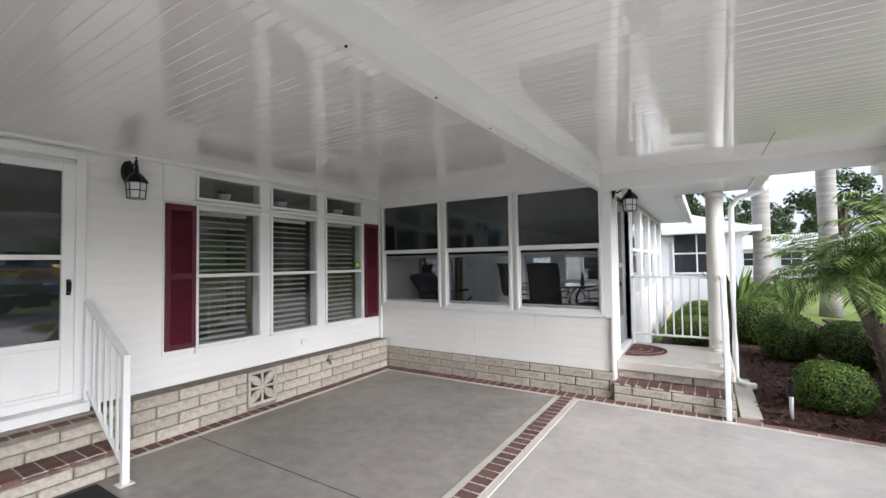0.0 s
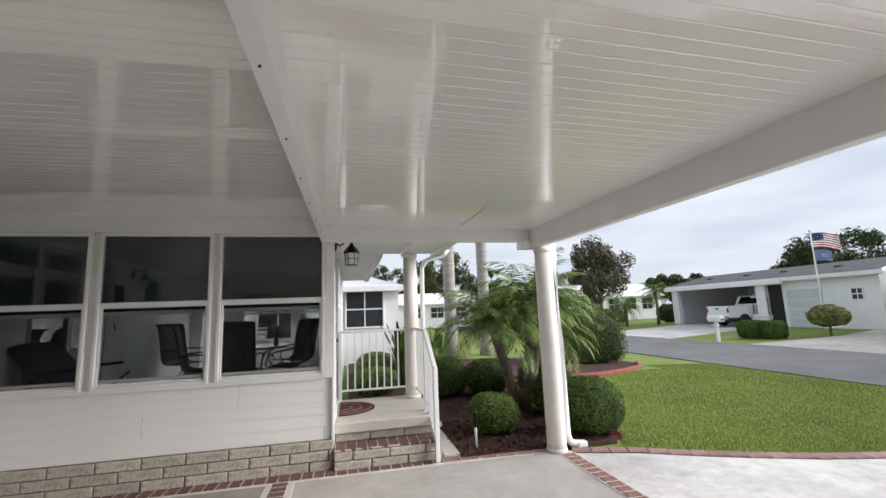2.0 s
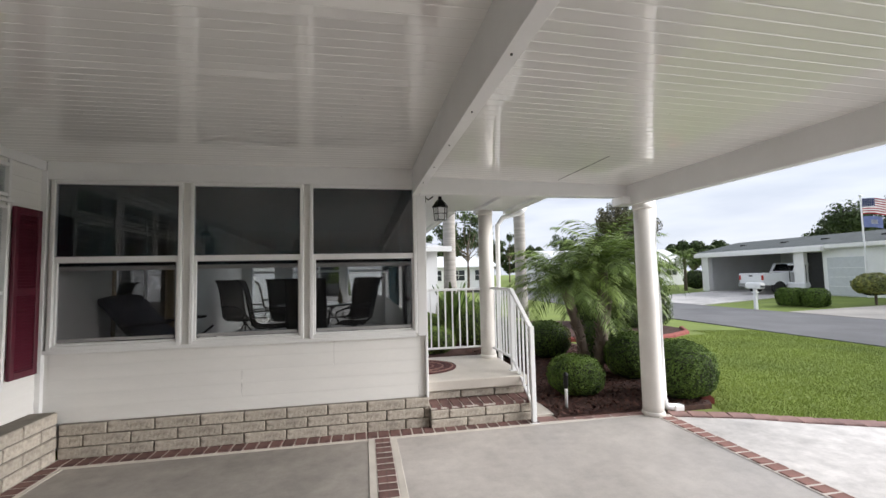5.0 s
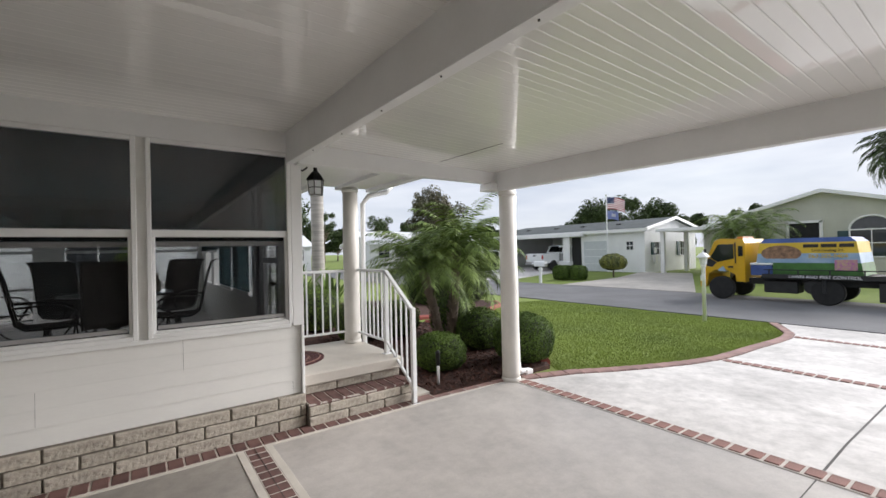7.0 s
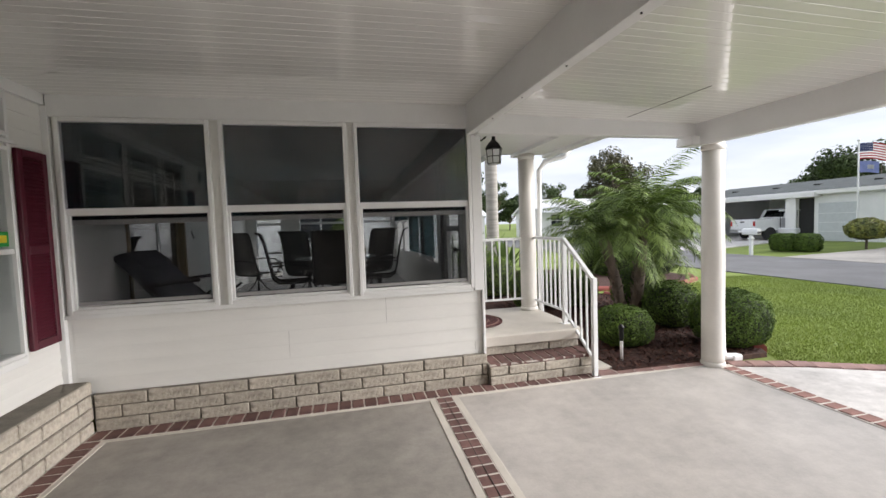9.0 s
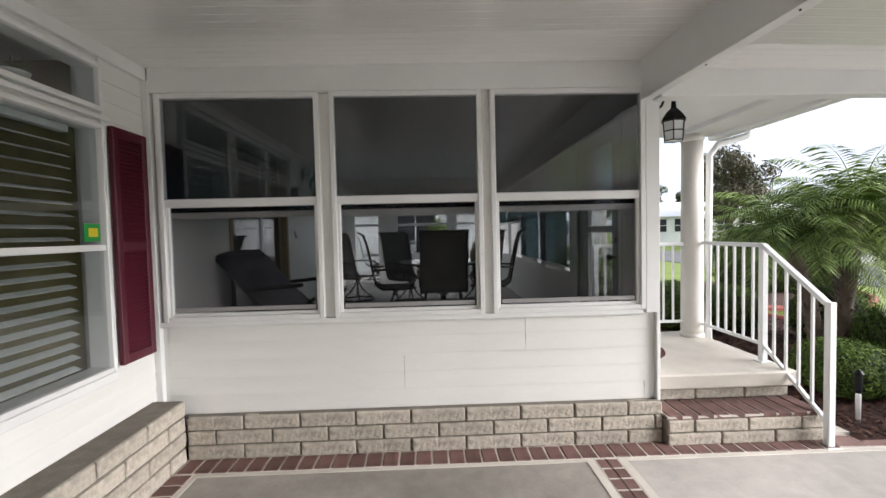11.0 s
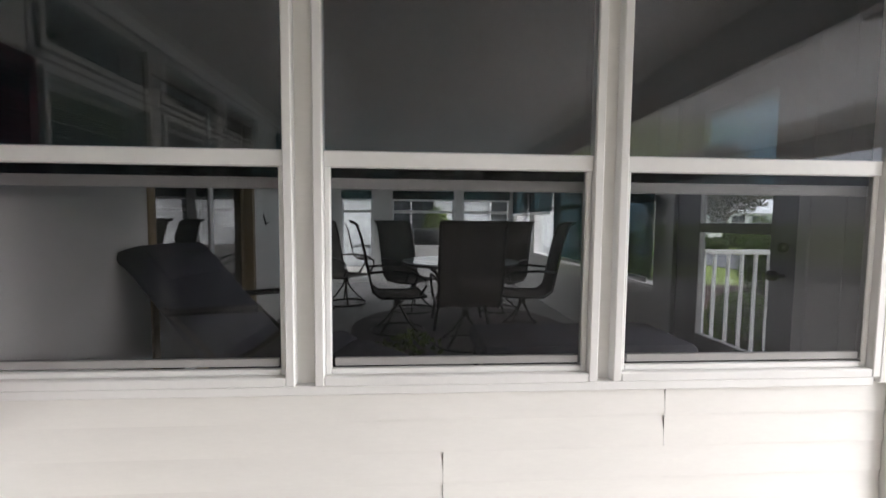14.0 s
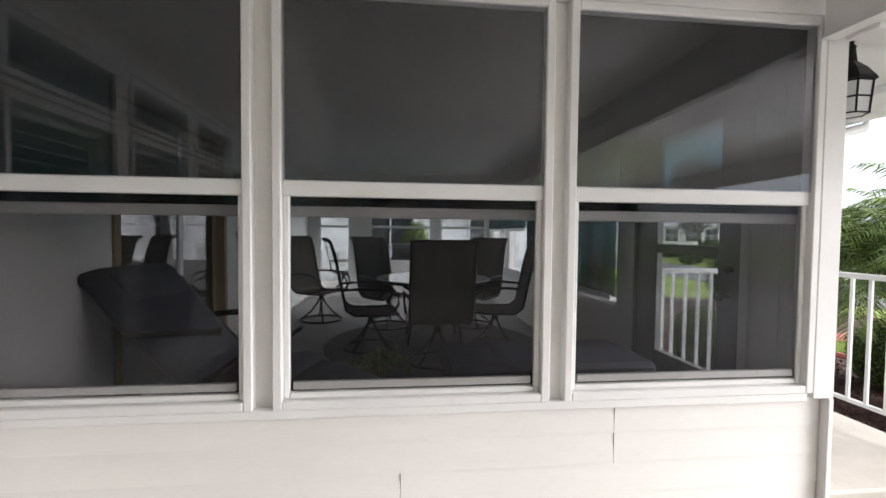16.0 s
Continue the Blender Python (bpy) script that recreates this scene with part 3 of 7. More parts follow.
# ---- front rail of the porch and its stair rail ----
def railing(name, label, top, bottom, posts, gap=0.105, feet=()):
    """Square white bars between two rails that run through the given points."""
    r = thing(name, label, "railing", posts[0][0])
    o = Vector(posts[0][0])
    for p, z in posts:
        bm = bmesh.new()
        p = Vector(p)
        box(bm, p - o + Vector((-0.024, -0.024, 0)), Vector((p.x, p.y, z)) - o + Vector((0.024, 0.024, 0)), 0.004)
        part("post", bm, PLASTIC, r)
        bm = bmesh.new()
        box(bm, p - o + Vector((-0.05, -0.05, 0)), p - o + Vector((0.05, 0.05, 0.008)), 0.003)
        part("foot_plate", bm, PLASTIC, r)
    for line, h, nm in ((top, 0.034, "handrail"), (bottom, 0.026, "bottom_rail")):
        for a, b in zip(line, line[1:]):
            bm = bmesh.new()
            a, b = Vector(a) - o, Vector(b) - o
            q = (b - a).to_track_quat('Y', 'Z').to_matrix().to_4x4()
            w = 0.024 if nm == "handrail" else 0.016
            box(bm, (-w, -0.5 * (b - a).length, -h / 2), (w, 0.5 * (b - a).length, h / 2), 0.005, Matrix.Translation((a + b) / 2) @ q)
            part(nm, bm, PLASTIC, r)
    for (a, b), (c, d) in zip(zip(top, top[1:]), zip(bottom, bottom[1:])):
        a, b, c, d = (Vector(v) for v in (a, b, c, d))
        n = max(2, round((Vector((b.x, b.y)) - Vector((a.x, a.y))).length / gap))
        for i in range(1, n):
            u, w = a.lerp(b, i / n) - o, c.lerp(d, i / n) - o
            bm = bmesh.new()
            box(bm, (w.x - 0.0095, w.y - 0.0095, w.z), (w.x + 0.0095, w.y + 0.0095, u.z), 0.002)
            part("baluster", bm, PLASTIC, r)
    return r


railing("porch_railing", "white metal porch railing sloping down along the steps", [(0.34, 6.31, 1.37), (0.34, 5.55, 1.37), (0.34, 4.99, 0.985)], [(0.34, 6.31, 0.56), (0.34, 5.55, 0.56), (0.34, 4.99, 0.17)], [((0.34, 5.55, 0.415), 1.38), ((0.34, 4.97, 0.0), 1.0)])
railing("porch_railing", "white metal railing across the far end of the porch", [(-0.70, 6.42, 1.36), (0.20, 6.42, 1.36)], [(-0.70, 6.42, 0.57), (0.20, 6.42, 0.57)], [((-0.70, 6.42, 0.415), 1.375)])
railing("stair_railing", "white metal handrail beside the brick house steps", [(-4.16, 1.36, 1.30), (-3.49, 1.36, 0.93)], [(-4.16, 1.36, 0.58), (-3.49, 1.36, 0.13)], [((-3.47, 1.36, 0.0), 0.945), ((-4.18, 1.36, 0.45), 1.32)])

# half-round door mat on the porch
mat_ob = thing("door_mat", "half-round dark red patterned door mat", "door mat", (-0.70, 6.02, 0.416))
bm = bmesh.new()
arc = [(0.44 * math.sin(math.pi * k / 24), -0.40 * math.cos(math.pi * k / 24)) for k in range(25)]
prism(bm, arc, 0, 0.012)
part("pad", bm, material("dark red mat pile", (0.10, 0.03, 0.03), 0.95, vary=0.3, scale=30, grain=160, bump=0.5), mat_ob)
for rr in (0.9, 0.62, 0.34):
    bm = bmesh.new()
    tube(bm, [(0.44 * rr * math.sin(math.pi * k / 20), -0.40 * rr * math.cos(math.pi * k / 20), 0.013) for k in range(21)], 0.008, 5)
    part("border", bm, material("tan mat line", (0.30, 0.17, 0.14), 0.9), mat_ob)
for k in range(7):
    bm = bmesh.new()
    a = math.pi * (k + 0.5) / 7
    tube(bm, [(0.2 * 0.44 * math.sin(a) * 3.1 + 0.03 * math.cos(a) * math.sin(s), -(0.2 * 0.40 * math.cos(a) * 3.1) + 0.03 * math.cos(s), 0.013) for s in [6.283 * i / 10 for i in range(11)]], 0.006, 5)
    part("scroll", bm, bpy.data.materials["tan mat line"], mat_ob)

# house steps under the door
bm = bmesh.new()
box(bm, (WX + 0.0, -0.6, 0.0), (-3.98, 1.44, 0.39))
box(bm, (-3.98, -0.6, 0.0), (-3.70, 1.44, 0.19))
steps_w = tagged(part("house_steps", bm, MORTAR), "two brick steps with red paver treads", "steps", kind="structure")
block("threshold", (WX - 0.02, 0.28, 0.42), (WX + 0.16, 1.36, 0.50), TRIM, None, kind="structure")["label"] = "white door threshold"
m2 = thing("door_mat", "black rubber floor mat on the concrete", "door mat", (-3.33, 0.75, 0.004))
bm = bmesh.new()
box(bm, (-0.3, -0.5, 0), (0.3, 0.5, 0.012), 0.005)
part("pad", bm, RUBBER, m2)


# ---- windows ----
def frame_ring(name, parent, along, face, a, b, z0, z1, w, d0, d1, mat=TRIM):
    """Four bars round an opening; d0, d1: how far out and in of the face."""
    for u0, u1, v0, v1 in ((a, a + w, z0, z1), (b - w, b, z0, z1), (a + w, b - w, z0, z0 + w), (a + w, b - w, z1 - w, z1)):
        bm = bmesh.new()
        if along == 'x':
            box(bm, (u0, face + d0, v0), (u1, face + d1, v1), 0.004)
        else:
            box(bm, (face + d0, u0, v0), (face + d1, u1, v1), 0.004)
        part(name, bm, mat, parent)


def pane(parent, along, face, a, b, z0, z1, mat, name="pane"):
    bm = bmesh.new()
    if along == 'x':
        box(bm, (a, face, z0), (b, face + 0.004, z1))
    else:
        box(bm, (face, a, z0), (face + 0.004, b, z1))
    bmesh.ops.delete(bm, geom=[f for f in bm.faces if abs(f.normal.z) > 0.5], context='FACES_ONLY')
    ob = part(name, bm, mat, parent)
    ob.visible_shadow = False
    return ob


WIN = 0
for i, (a, b) in enumerate(NORTH):
    WIN += 1
    w = tagged(new("window_%d" % WIN), "large white-framed sunroom window with a dark shade half down", "window", "sunroom windows", "structure")
    frame_ring("window_frame", w, 'x', FY, a - 0.03, b + 0.03, 0.955, 2.515, 0.034, -0.022, 0.03)
    frame_ring("sash", w, 'x', FY, a + 0.004, b - 0.004, 0.989, 1.80, 0.022, 0.004, 0.03)
    bm = bmesh.new()
    box(bm, (a + 0.004, FY - 0.004, 1.745), (b - 0.004, FY + 0.034, 1.805), 0.004)
    part("meeting_rail", bm, TRIM, w)
    bm = bmesh.new()
    box(bm, (a + 0.036, FY + 0.01, 1.02), (b - 0.036, FY + 0.03, 1.05), 0.003)
    part("screen_rail", bm, SCREENRAIL, w, "grey screen rail")
    pane(w, 'x', FY - 0.008, a + 0.004, b - 0.004, 1.80, 2.482, PANE)
    pane(w, 'x', FY + 0.012, a + 0.026, b - 0.026, 1.02, 1.75, PANELOW)
    block("insect_screen", (a + 0.026, FY + 0.031, 1.04), (b - 0.026, FY + 0.0315, 1.75), SCREEN, w, "fine grey insect screen", bevel=0)
    sh = thing("roller_shade", "dark solar roller shade pulled halfway down", "window shade", (a, FY + 0.055, 1.66), group="sunroom shades")
    bm = bmesh.new()
    box(bm, (-0.015, 0, 0.05), (b - a + 0.015, 0.004, 0.86))
    part("fabric", bm, SHADE, sh)
    bm = bmesh.new()
    box(bm, (-0.01, -0.008, 0.01), (b - a + 0.01, 0.012, 0.052), 0.004)
    part("hem_bar", bm, HEM, sh)
    bm = bmesh.new()
    rod(bm, (0.01, 0.02, 0.86), (b - a - 0.01, 0.02, 0.86), 0.03, seg=12)
    part("roller", bm, HEM, sh)

for i, (a, b) in enumerate(WEST):
    WIN += 1
    w = tagged(new("window_%d" % WIN), "white double-hung window with white slat blinds behind", "window", "shuttered windows", "structure")
    frame_ring("window_frame", w, 'y', WX, a - 0.03, b + 0.03, 0.755, 2.21, 0.03, 0.022, -0.12)
    bm = bmesh.new()
    box(bm, (WX - 0.03, a, 1.475), (WX + 0.012, b, 1.51), 0.004)
    part("meeting_rail", bm, TRIM, w)
    pane(w, 'y', WX - 0.02, a, b, 1.50, 2.185, PANECLEAR)
    pane(w, 'y', WX - 0.008, a, b, 0.785, 1.48, PANECLEAR)
    WIN += 1
    t = tagged(new("window_%d" % WIN), "narrow white transom window with pots behind", "window", "transom windows", "structure")
    frame_ring("window_frame", t, 'y', WX, a - 0.03, b + 0.03, 2.28, 2.56, 0.03, 0.022, -0.12)
    pane(t, 'y', WX - 0.012, a, b, 2.31, 2.53, PANECLEAR)
    bl = thing("window_blind", "white horizontal slat blind half open", "blind", (WX - 0.10, a, 0.79), group="slat blinds")
    slat = bmesh.new()
    box(slat, (-0.027, 0.0, -0.0015), (0.027, b - a - 0.11, 0.0015), 0, Matrix.Rotation(radians(20), 4, 'Y'))
    me = mesh(slat, "slat", BLIND)
    for k in range(20):
        ob = new("slat", me)
        ob.parent = bl
        ob.location = (0, 0, 0.03 + k * 0.066)
    bm = bmesh.new()
    box(bm, (-0.025, 0, 1.345), (0.025, b - a - 0.11, 1.385), 0.004)
    part("head_rail", bm, BLIND, bl)
    pot = thing("plant_pot", "small pale plant pot on the ledge behind the transom", "pot", (WX - 0.22, (a + b) / 2 + (0.05, -0.05, 0.08)[i], 2.31), group="ledge pots")
    bm = bmesh.new()
    lathe(bm, [(0.05, 0), (0.075, 0.09), (0.08, 0.10), (0.07, 0.10)], 14)
    part("pot", bm, HEM, pot, smooth=True)
    v, f = [], []
    for k in range(36):
        an, ln = random.uniform(0, 6.28), random.uniform(0.06, 0.13)
        c, s_ = math.cos(an), math.sin(an)
        base = len(v)
        v += [(-s_ * 0.01, c * 0.01, 0.09), (s_ * 0.01, -c * 0.01, 0.09), (c * ln, s_ * ln, 0.09 + random.uniform(0.0, 0.08))]
        f.append((base, base + 1, base + 2))
    soup("leaves", v, f, LEAF, pot)
bm = bmesh.new()
box(bm, (WX - 0.4, 2.2, 2.25), (WX - 0.13, 4.85, 2.305), 0.004)
tagged(part("ledge", bm, HEM), "interior plant ledge", "ledge", kind="structure")

st_ = thing("window_sticker", "small green and yellow security sticker on the pane", "sticker", (WX - 0.02, 4.60, 1.53))
block("backing", (0.010, 0, 0), (0.013, 0.115, 0.10), material("green sticker", (0.02, 0.30, 0.06), 0.5, vary=0.03, bump=0), st_, bevel=0)
block("emblem", (0.012, 0.03, 0.025), (0.015, 0.095, 0.075), material("yellow sticker", (0.75, 0.60, 0.03), 0.5, vary=0.03, bump=0), st_, "yellow centre", bevel=0)

# ---- shutters ----
for y0, y1 in ((1.98, 2.268), (4.80, 5.10)):
    s_ = thing("shutter", "maroon louvred plastic window shutter", "shutter", (WX, y0, 0.77), group="maroon shutters")
    W_, H_ = y1 - y0, 1.445
    for a, b, c, d, nm in ((0, 0.045, 0, H_, "stile"), (W_ - 0.045, W_, 0, H_, "stile"), (0.045, W_ - 0.045, 0, 0.06, "rail"), (0.045, W_ - 0.045, H_ / 2 - 0.03, H_ / 2 + 0.03, "rail"), (0.045, W_ - 0.045, H_ - 0.06, H_, "rail")):
        bm = bmesh.new()
        box(bm, (0.0, a, c), (0.032, b, d), 0.004)
        part(nm, bm, MAROON, s_)
    bm = bmesh.new()
    box(bm, (0, 0.045, 0.06), (0.006, W_ - 0.045, H_ - 0.06))
    part("backing", bm, MAROON, s_)
    bm = bmesh.new()
    box(bm, (-0.002, 0.045, -0.013), (0.003, W_ - 0.045, 0.013), 0, Matrix.Rotation(radians(-35), 4, 'Y'))
    me = mesh(bm, "louvre", MAROON)
    for k in range(52):
        z = 0.075 + k * 0.0255
        if abs(z - H_ / 2) > 0.035:
            ob = new("louvre", me)
            ob.parent = s_
            ob.location = (0.016, 0, z)

# ---- storm door ----
door = tagged(new("door_1"), "white storm door with two dark glass panes", "door", kind="structure")
frame_ring("door_trim", door, 'y', WX, 0.31, 1.36, 0.50, 2.57, 0.07, 0.03, -0.12)
for y0, y1, z0, z1, nm in ((0.38, 0.46, 0.50, 2.46, "stile"), (1.205, 1.29, 0.50, 2.46, "stile"), (0.46, 1.205, 0.50, 0.60, "rail"), (0.46, 1.205, 0.95, 1.01, "rail"), (0.46, 1.205, 1.66, 1.70, "rail"), (0.46, 1.205, 2.39, 2.46, "rail")):
    bm = bmesh.new()
    box(bm, (WX - 0.02, y0, z0), (WX + 0.018, y1, z1), 0.004)
    part(nm, bm, TRIM, door)
bm = bmesh.new()
box(bm, (WX - 0.015, 0.46, 0.60), (WX + 0.008, 1.205, 0.95), 0.004)
part("kick_panel", bm, TRIM, door)
pane(door, 'y', WX - 0.004, 0.46, 1.205, 1.01, 1.66, PANECLEAR)
pane(door, 'y', WX - 0.004, 0.46, 1.205, 1.70, 2.39, PANECLEAR)
h = bmesh.new()
box(h, (WX + 0.018, 1.235, 1.37), (WX + 0.026, 1.265, 1.50), 0.004)
tube(h, [(WX + 0.024, 1.25, 1.39), (WX + 0.06, 1.25, 1.40), (WX + 0.065, 1.25, 1.44), (WX + 0.06, 1.25, 1.48), (WX + 0.024, 1.25, 1.49)], 0.008, 6)
part("handle", h, BLACK, door, "black pull handle")
# the darkness behind the storm door's glass is put into this slab's colour
block("inner_door", (WX - 0.13, 0.38, 0.50), (WX - 0.10, 1.29, 2.46), DARK, door, "inner door coloured with the darkness behind the panes")


# ---- wall lanterns ----
def lantern(at, rz):
    l = thing("wall_lantern", "black wrought-iron wall lantern with frosted glass", "wall lamp", at, rz, "wall lanterns")
    l.scale = (1.1, 1.1, 1.1)
    bm = bmesh.new()
    lathe(bm, [(0.05, 0), (0.055, 0.01), (0.03, 0.022)], 14)
    bmesh.ops.rotate(bm, verts=bm.verts, cent=(0, 0, 0), matrix=Matrix.Rotation(radians(90), 3, 'Y'))
    bmesh.ops.scale(bm, verts=bm.verts, vec=(1, 0.9, 1.7))
    part("wall_plate", bm, BLACK, l)
    bm = bmesh.new()
    tube(bm, [(0.01, 0, 0.0), (0.05, 0, -0.03), (0.09, 0, 0.0), (0.11, 0, 0.05), (0.15, 0, 0.06), (0.17, 0, 0.02), (0.17, 0, -0.02)], 0.008, 7)
    part("arm", bm, BLACK, l, smooth=True)
    bm = bmesh.new()
    tube(bm, [(0.02, 0, 0.05), (0.05, 0, 0.09), (0.08, 0, 0.07), (0.07, 0, 0.04), (0.05, 0, 0.05)], 0.006, 6)
    part("scroll", bm, BLACK, l, smooth=True)
    bm = bmesh.new()
    lathe(bm, [(0.012, 0.10), (0.004, 0.085), (0.014, 0.07), (0.005, 0.055), (0.018, 0.04)], 10, (0.17, 0, 0))
    part("finial", bm, BLACK, l, smooth=True)
    bm = bmesh.new()
    lathe(bm, [(0.085, -0.105), (0.078, -0.09), (0.05, -0.05), (0.02, -0.02), (0.012, 0.045)], 6, (0.17, 0, 0))
    part("roof", bm, BLACK, l)
    bm = bmesh.new()
    lathe(bm, [(0.058, -0.235), (0.068, -0.107)], 6, (0.17, 0, 0))
    part("glass", bm, LAMPGLASS, l, "frosted glass body")
    for k in range(6):
        a = 6.2832 * k / 6
        bm = bmesh.new()
        rod(bm, (0.17 + 0.061 * math.cos(a), 0.061 * math.sin(a), -0.24), (0.17 + 0.071 * math.cos(a), 0.071 * math.sin(a), -0.103), 0.004, seg=5)
        part("cage_bar", bm, BLACK, l)
    for s in (0.02, 0.5, 0.98):
        r_ = 0.062 + 0.010 * s
        bm = bmesh.new()
        tube(bm, [(0.17 + r_ * math.cos(6.2832 * k / 6), r_ * math.sin(6.2832 * k / 6), -0.238 + 0.133 * s) for k in range(6)], 0.004, 5, True)
        part("cage_ring", bm, BLACK, l)
    return l


lantern((WX, 1.66, 2.46), 0)
lantern((-0.735, 5.30, 2.43), 0)

# small fittings on the house wall
o = thing("outlet_cover", "small white weatherproof outlet cover", "outlet", (WX - 0.004, 3.60, 0.565))
bm = bmesh.new()
box(bm, (0, 0, 0), (0.03, 0.11, 0.065), 0.006)
part("cover", bm, TRIM, o)
sp = thing("spigot", "weathered brass garden tap on the brick base", "tap", (BX, 3.86, 0.34))
bm = bmesh.new()
rod(bm, (0, 0, 0), (0.06, 0, 0), 0.014, seg=8)
rod(bm, (0.05, 0, 0.0), (0.07, 0, -0.05), 0.012, seg=8)
part("body", bm, BARK, sp)
bm = bmesh.new()
tube(bm, [(0.05 + 0.0, 0.03 * math.cos(k), 0.035 + 0.03 * math.sin(k)) for k in [6.283 * i / 8 for i in range(8)]], 0.006, 5, True)
rod(bm, (0.05, 0, 0), (0.05, 0, 0.06), 0.006, seg=6)
part("wheel_handle", bm, BARK, sp)
# ---- inside: sunroom and the house behind the windows ----
ROOMWALL = material("pale grey interior wall", (0.74, 0.74, 0.72), 0.7, vary=0.04, scale=2, grain=40, bump=0.03)
CARPET = material("grey outdoor carpet", (0.33, 0.325, 0.32), 0.95, vary=0.12, scale=2.5, grain=150, bump=0.2, spots=0.15)
RUG = material("dark woven rug", (0.10, 0.095, 0.09), 0.95, vary=0.15, scale=3, grain=120, bump=0.3)
BRONZE = material("bronze patio metal", (0.035, 0.028, 0.024), 0.45, metal=0.5, vary=0.15, grain=60, bump=0.08)
SLING = material("brown woven sling", (0.085, 0.075, 0.062), 0.8, vary=0.10, scale=4, grain=260, bump=0.25)
NAVY = material("navy recliner sling", (0.022, 0.024, 0.038), 0.75, vary=0.12, scale=3, grain=200, bump=0.25)
TABLETOP = material("frosted glass tabletop", (0.78, 0.80, 0.80), 0.10, vary=0.03, bump=0)
WOOD = material("tan wood door frame", (0.40, 0.29, 0.15), 0.55, vary=0.2, scale=3, grain=30, bump=0.08, stretch=(1, 1, 0.2))
TEAL = material("pale teal paint", (0.38, 0.55, 0.56), 0.5, vary=0.05)
SF = 0.42
NB = 11.5


def plain(name, a, b, mat, label, category):
    return tagged(block(name, a, b, mat, None, bevel=0.0), label, category, kind="structure")


plain("floor_sunroom", (-4.24, FY + 0.14, SF - 0.1), (-0.86, NB, SF), CARPET, "grey carpeted sunroom floor", "floor")
plain("ceiling_sunroom", (-4.30, FY + 0.14, 2.72), (-0.74, NB + 0.1, 2.80), ROOMWALL, "pale sunroom ceiling", "ceiling")
wall_with_holes("wall_sunroom_west", 'y', -4.24, 0.1, (FY + 0.14, NB), (0.0, 2.75), [(6.22, 7.80, SF, 2.45)], ROOMWALL, "pale grey sunroom wall with a sliding door", -1)
w_in = bpy.data.objects["wall_sunroom_west"]
clapboards(w_in, 'y', -4.24, 1, [(FY + 0.16, 6.185), (7.835, NB - 0.02)], SF + 0.02, 2.60, 0.145)
far_holes = [(-4.05, -3.46, SF + 0.05, 2.45), (-3.12, -1.95, 1.06, 2.45), (-1.81, -0.90, 1.06, 2.45)]
wall_with_holes("wall_sunroom_north", 'x', NB, 0.1, (-4.25, -0.74), (0.0, 2.75), far_holes, ROOMWALL, "sunroom end wall with windows to the deck", 1)
east = [(6.72, 7.72), (7.90, 8.90), (9.08, 10.08), (10.26, 11.2)]
EASTX = -0.74
w_east = wall_with_holes("wall_sunroom_east", 'y', EASTX, 0.12, (FY + 0.14, NB + 0.1), (0.0, 2.75), [(5.52, 6.48, SF, 2.40)] + [(a, b, 1.06, 2.42) for a, b in east], SIDING, "white sunroom side wall with tall windows", -1)
for a, b in east:
    WIN += 1
    w = tagged(new("window_%d" % WIN), "white-framed side window with dark glass", "window", "sunroom side windows", "structure")
    frame_ring("window_frame", w, 'y', EASTX, a - 0.02, b + 0.02, 1.03, 2.45, 0.05, 0.012, -0.11)
    bm = bmesh.new()
    box(bm, (EASTX - 0.03, a + 0.03, 1.73), (EASTX + 0.005, b - 0.03, 1.78), 0.004)
    part("meeting_rail", bm, TRIM, w)
    pane(w, 'y', EASTX - 0.03, a + 0.03, b - 0.03, 1.08, 1.73, PANECLEAR)
    pane(w, 'y', EASTX - 0.04, a + 0.03, b - 0.03, 1.78, 2.40, PANECLEAR)
    low_ = 1.10 if a < 8 else 1.66
    sh = thing("roller_shade", "dark solar roller shade pulled down", "window shade", (EASTX - 0.17, a, low_), group="sunroom shades")
    block("fabric", (0, -0.05, 0.04), (0.004, b - a + 0.05, 2.52 - low_), SHADE, sh, bevel=0)
    block("hem_bar", (-0.006, 0.02, 0.0), (0.01, b - a - 0.02, 0.042), HEM, sh)
for i, (a, b, z0, z1) in enumerate(far_holes):
    WIN += 1
    w = tagged(new("window_%d" % WIN), "sunroom end window looking onto the deck", "window", "sunroom end windows", "structure")
    frame_ring("window_frame", w, 'x', NB, a - 0.01, b + 0.01, z0 - 0.01, z1 + 0.01, 0.05, -0.012, 0.1)
    bm = bmesh.new()
    box(bm, (a + 0.04, NB - 0.0, 1.70), (b - 0.04, NB + 0.04, 1.75), 0.004)
    part("meeting_rail", bm, TRIM, w)
    pane(w, 'x', NB + 0.05, a + 0.04, b - 0.04, z0 + 0.04, z1 - 0.04, PANECLEAR)
    sh = thing("roller_shade", "dark solar roller shade partly down", "window shade", (a, NB - 0.06, 1.92), group="sunroom shades")
    block("fabric", (0.02, 0, 0.03), (b - a - 0.02, 0.004, 0.60), SHADE, sh, bevel=0)
    block("hem_bar", (0.02, -0.006, 0.0), (b - a - 0.02, 0.01, 0.032), HEM, sh)

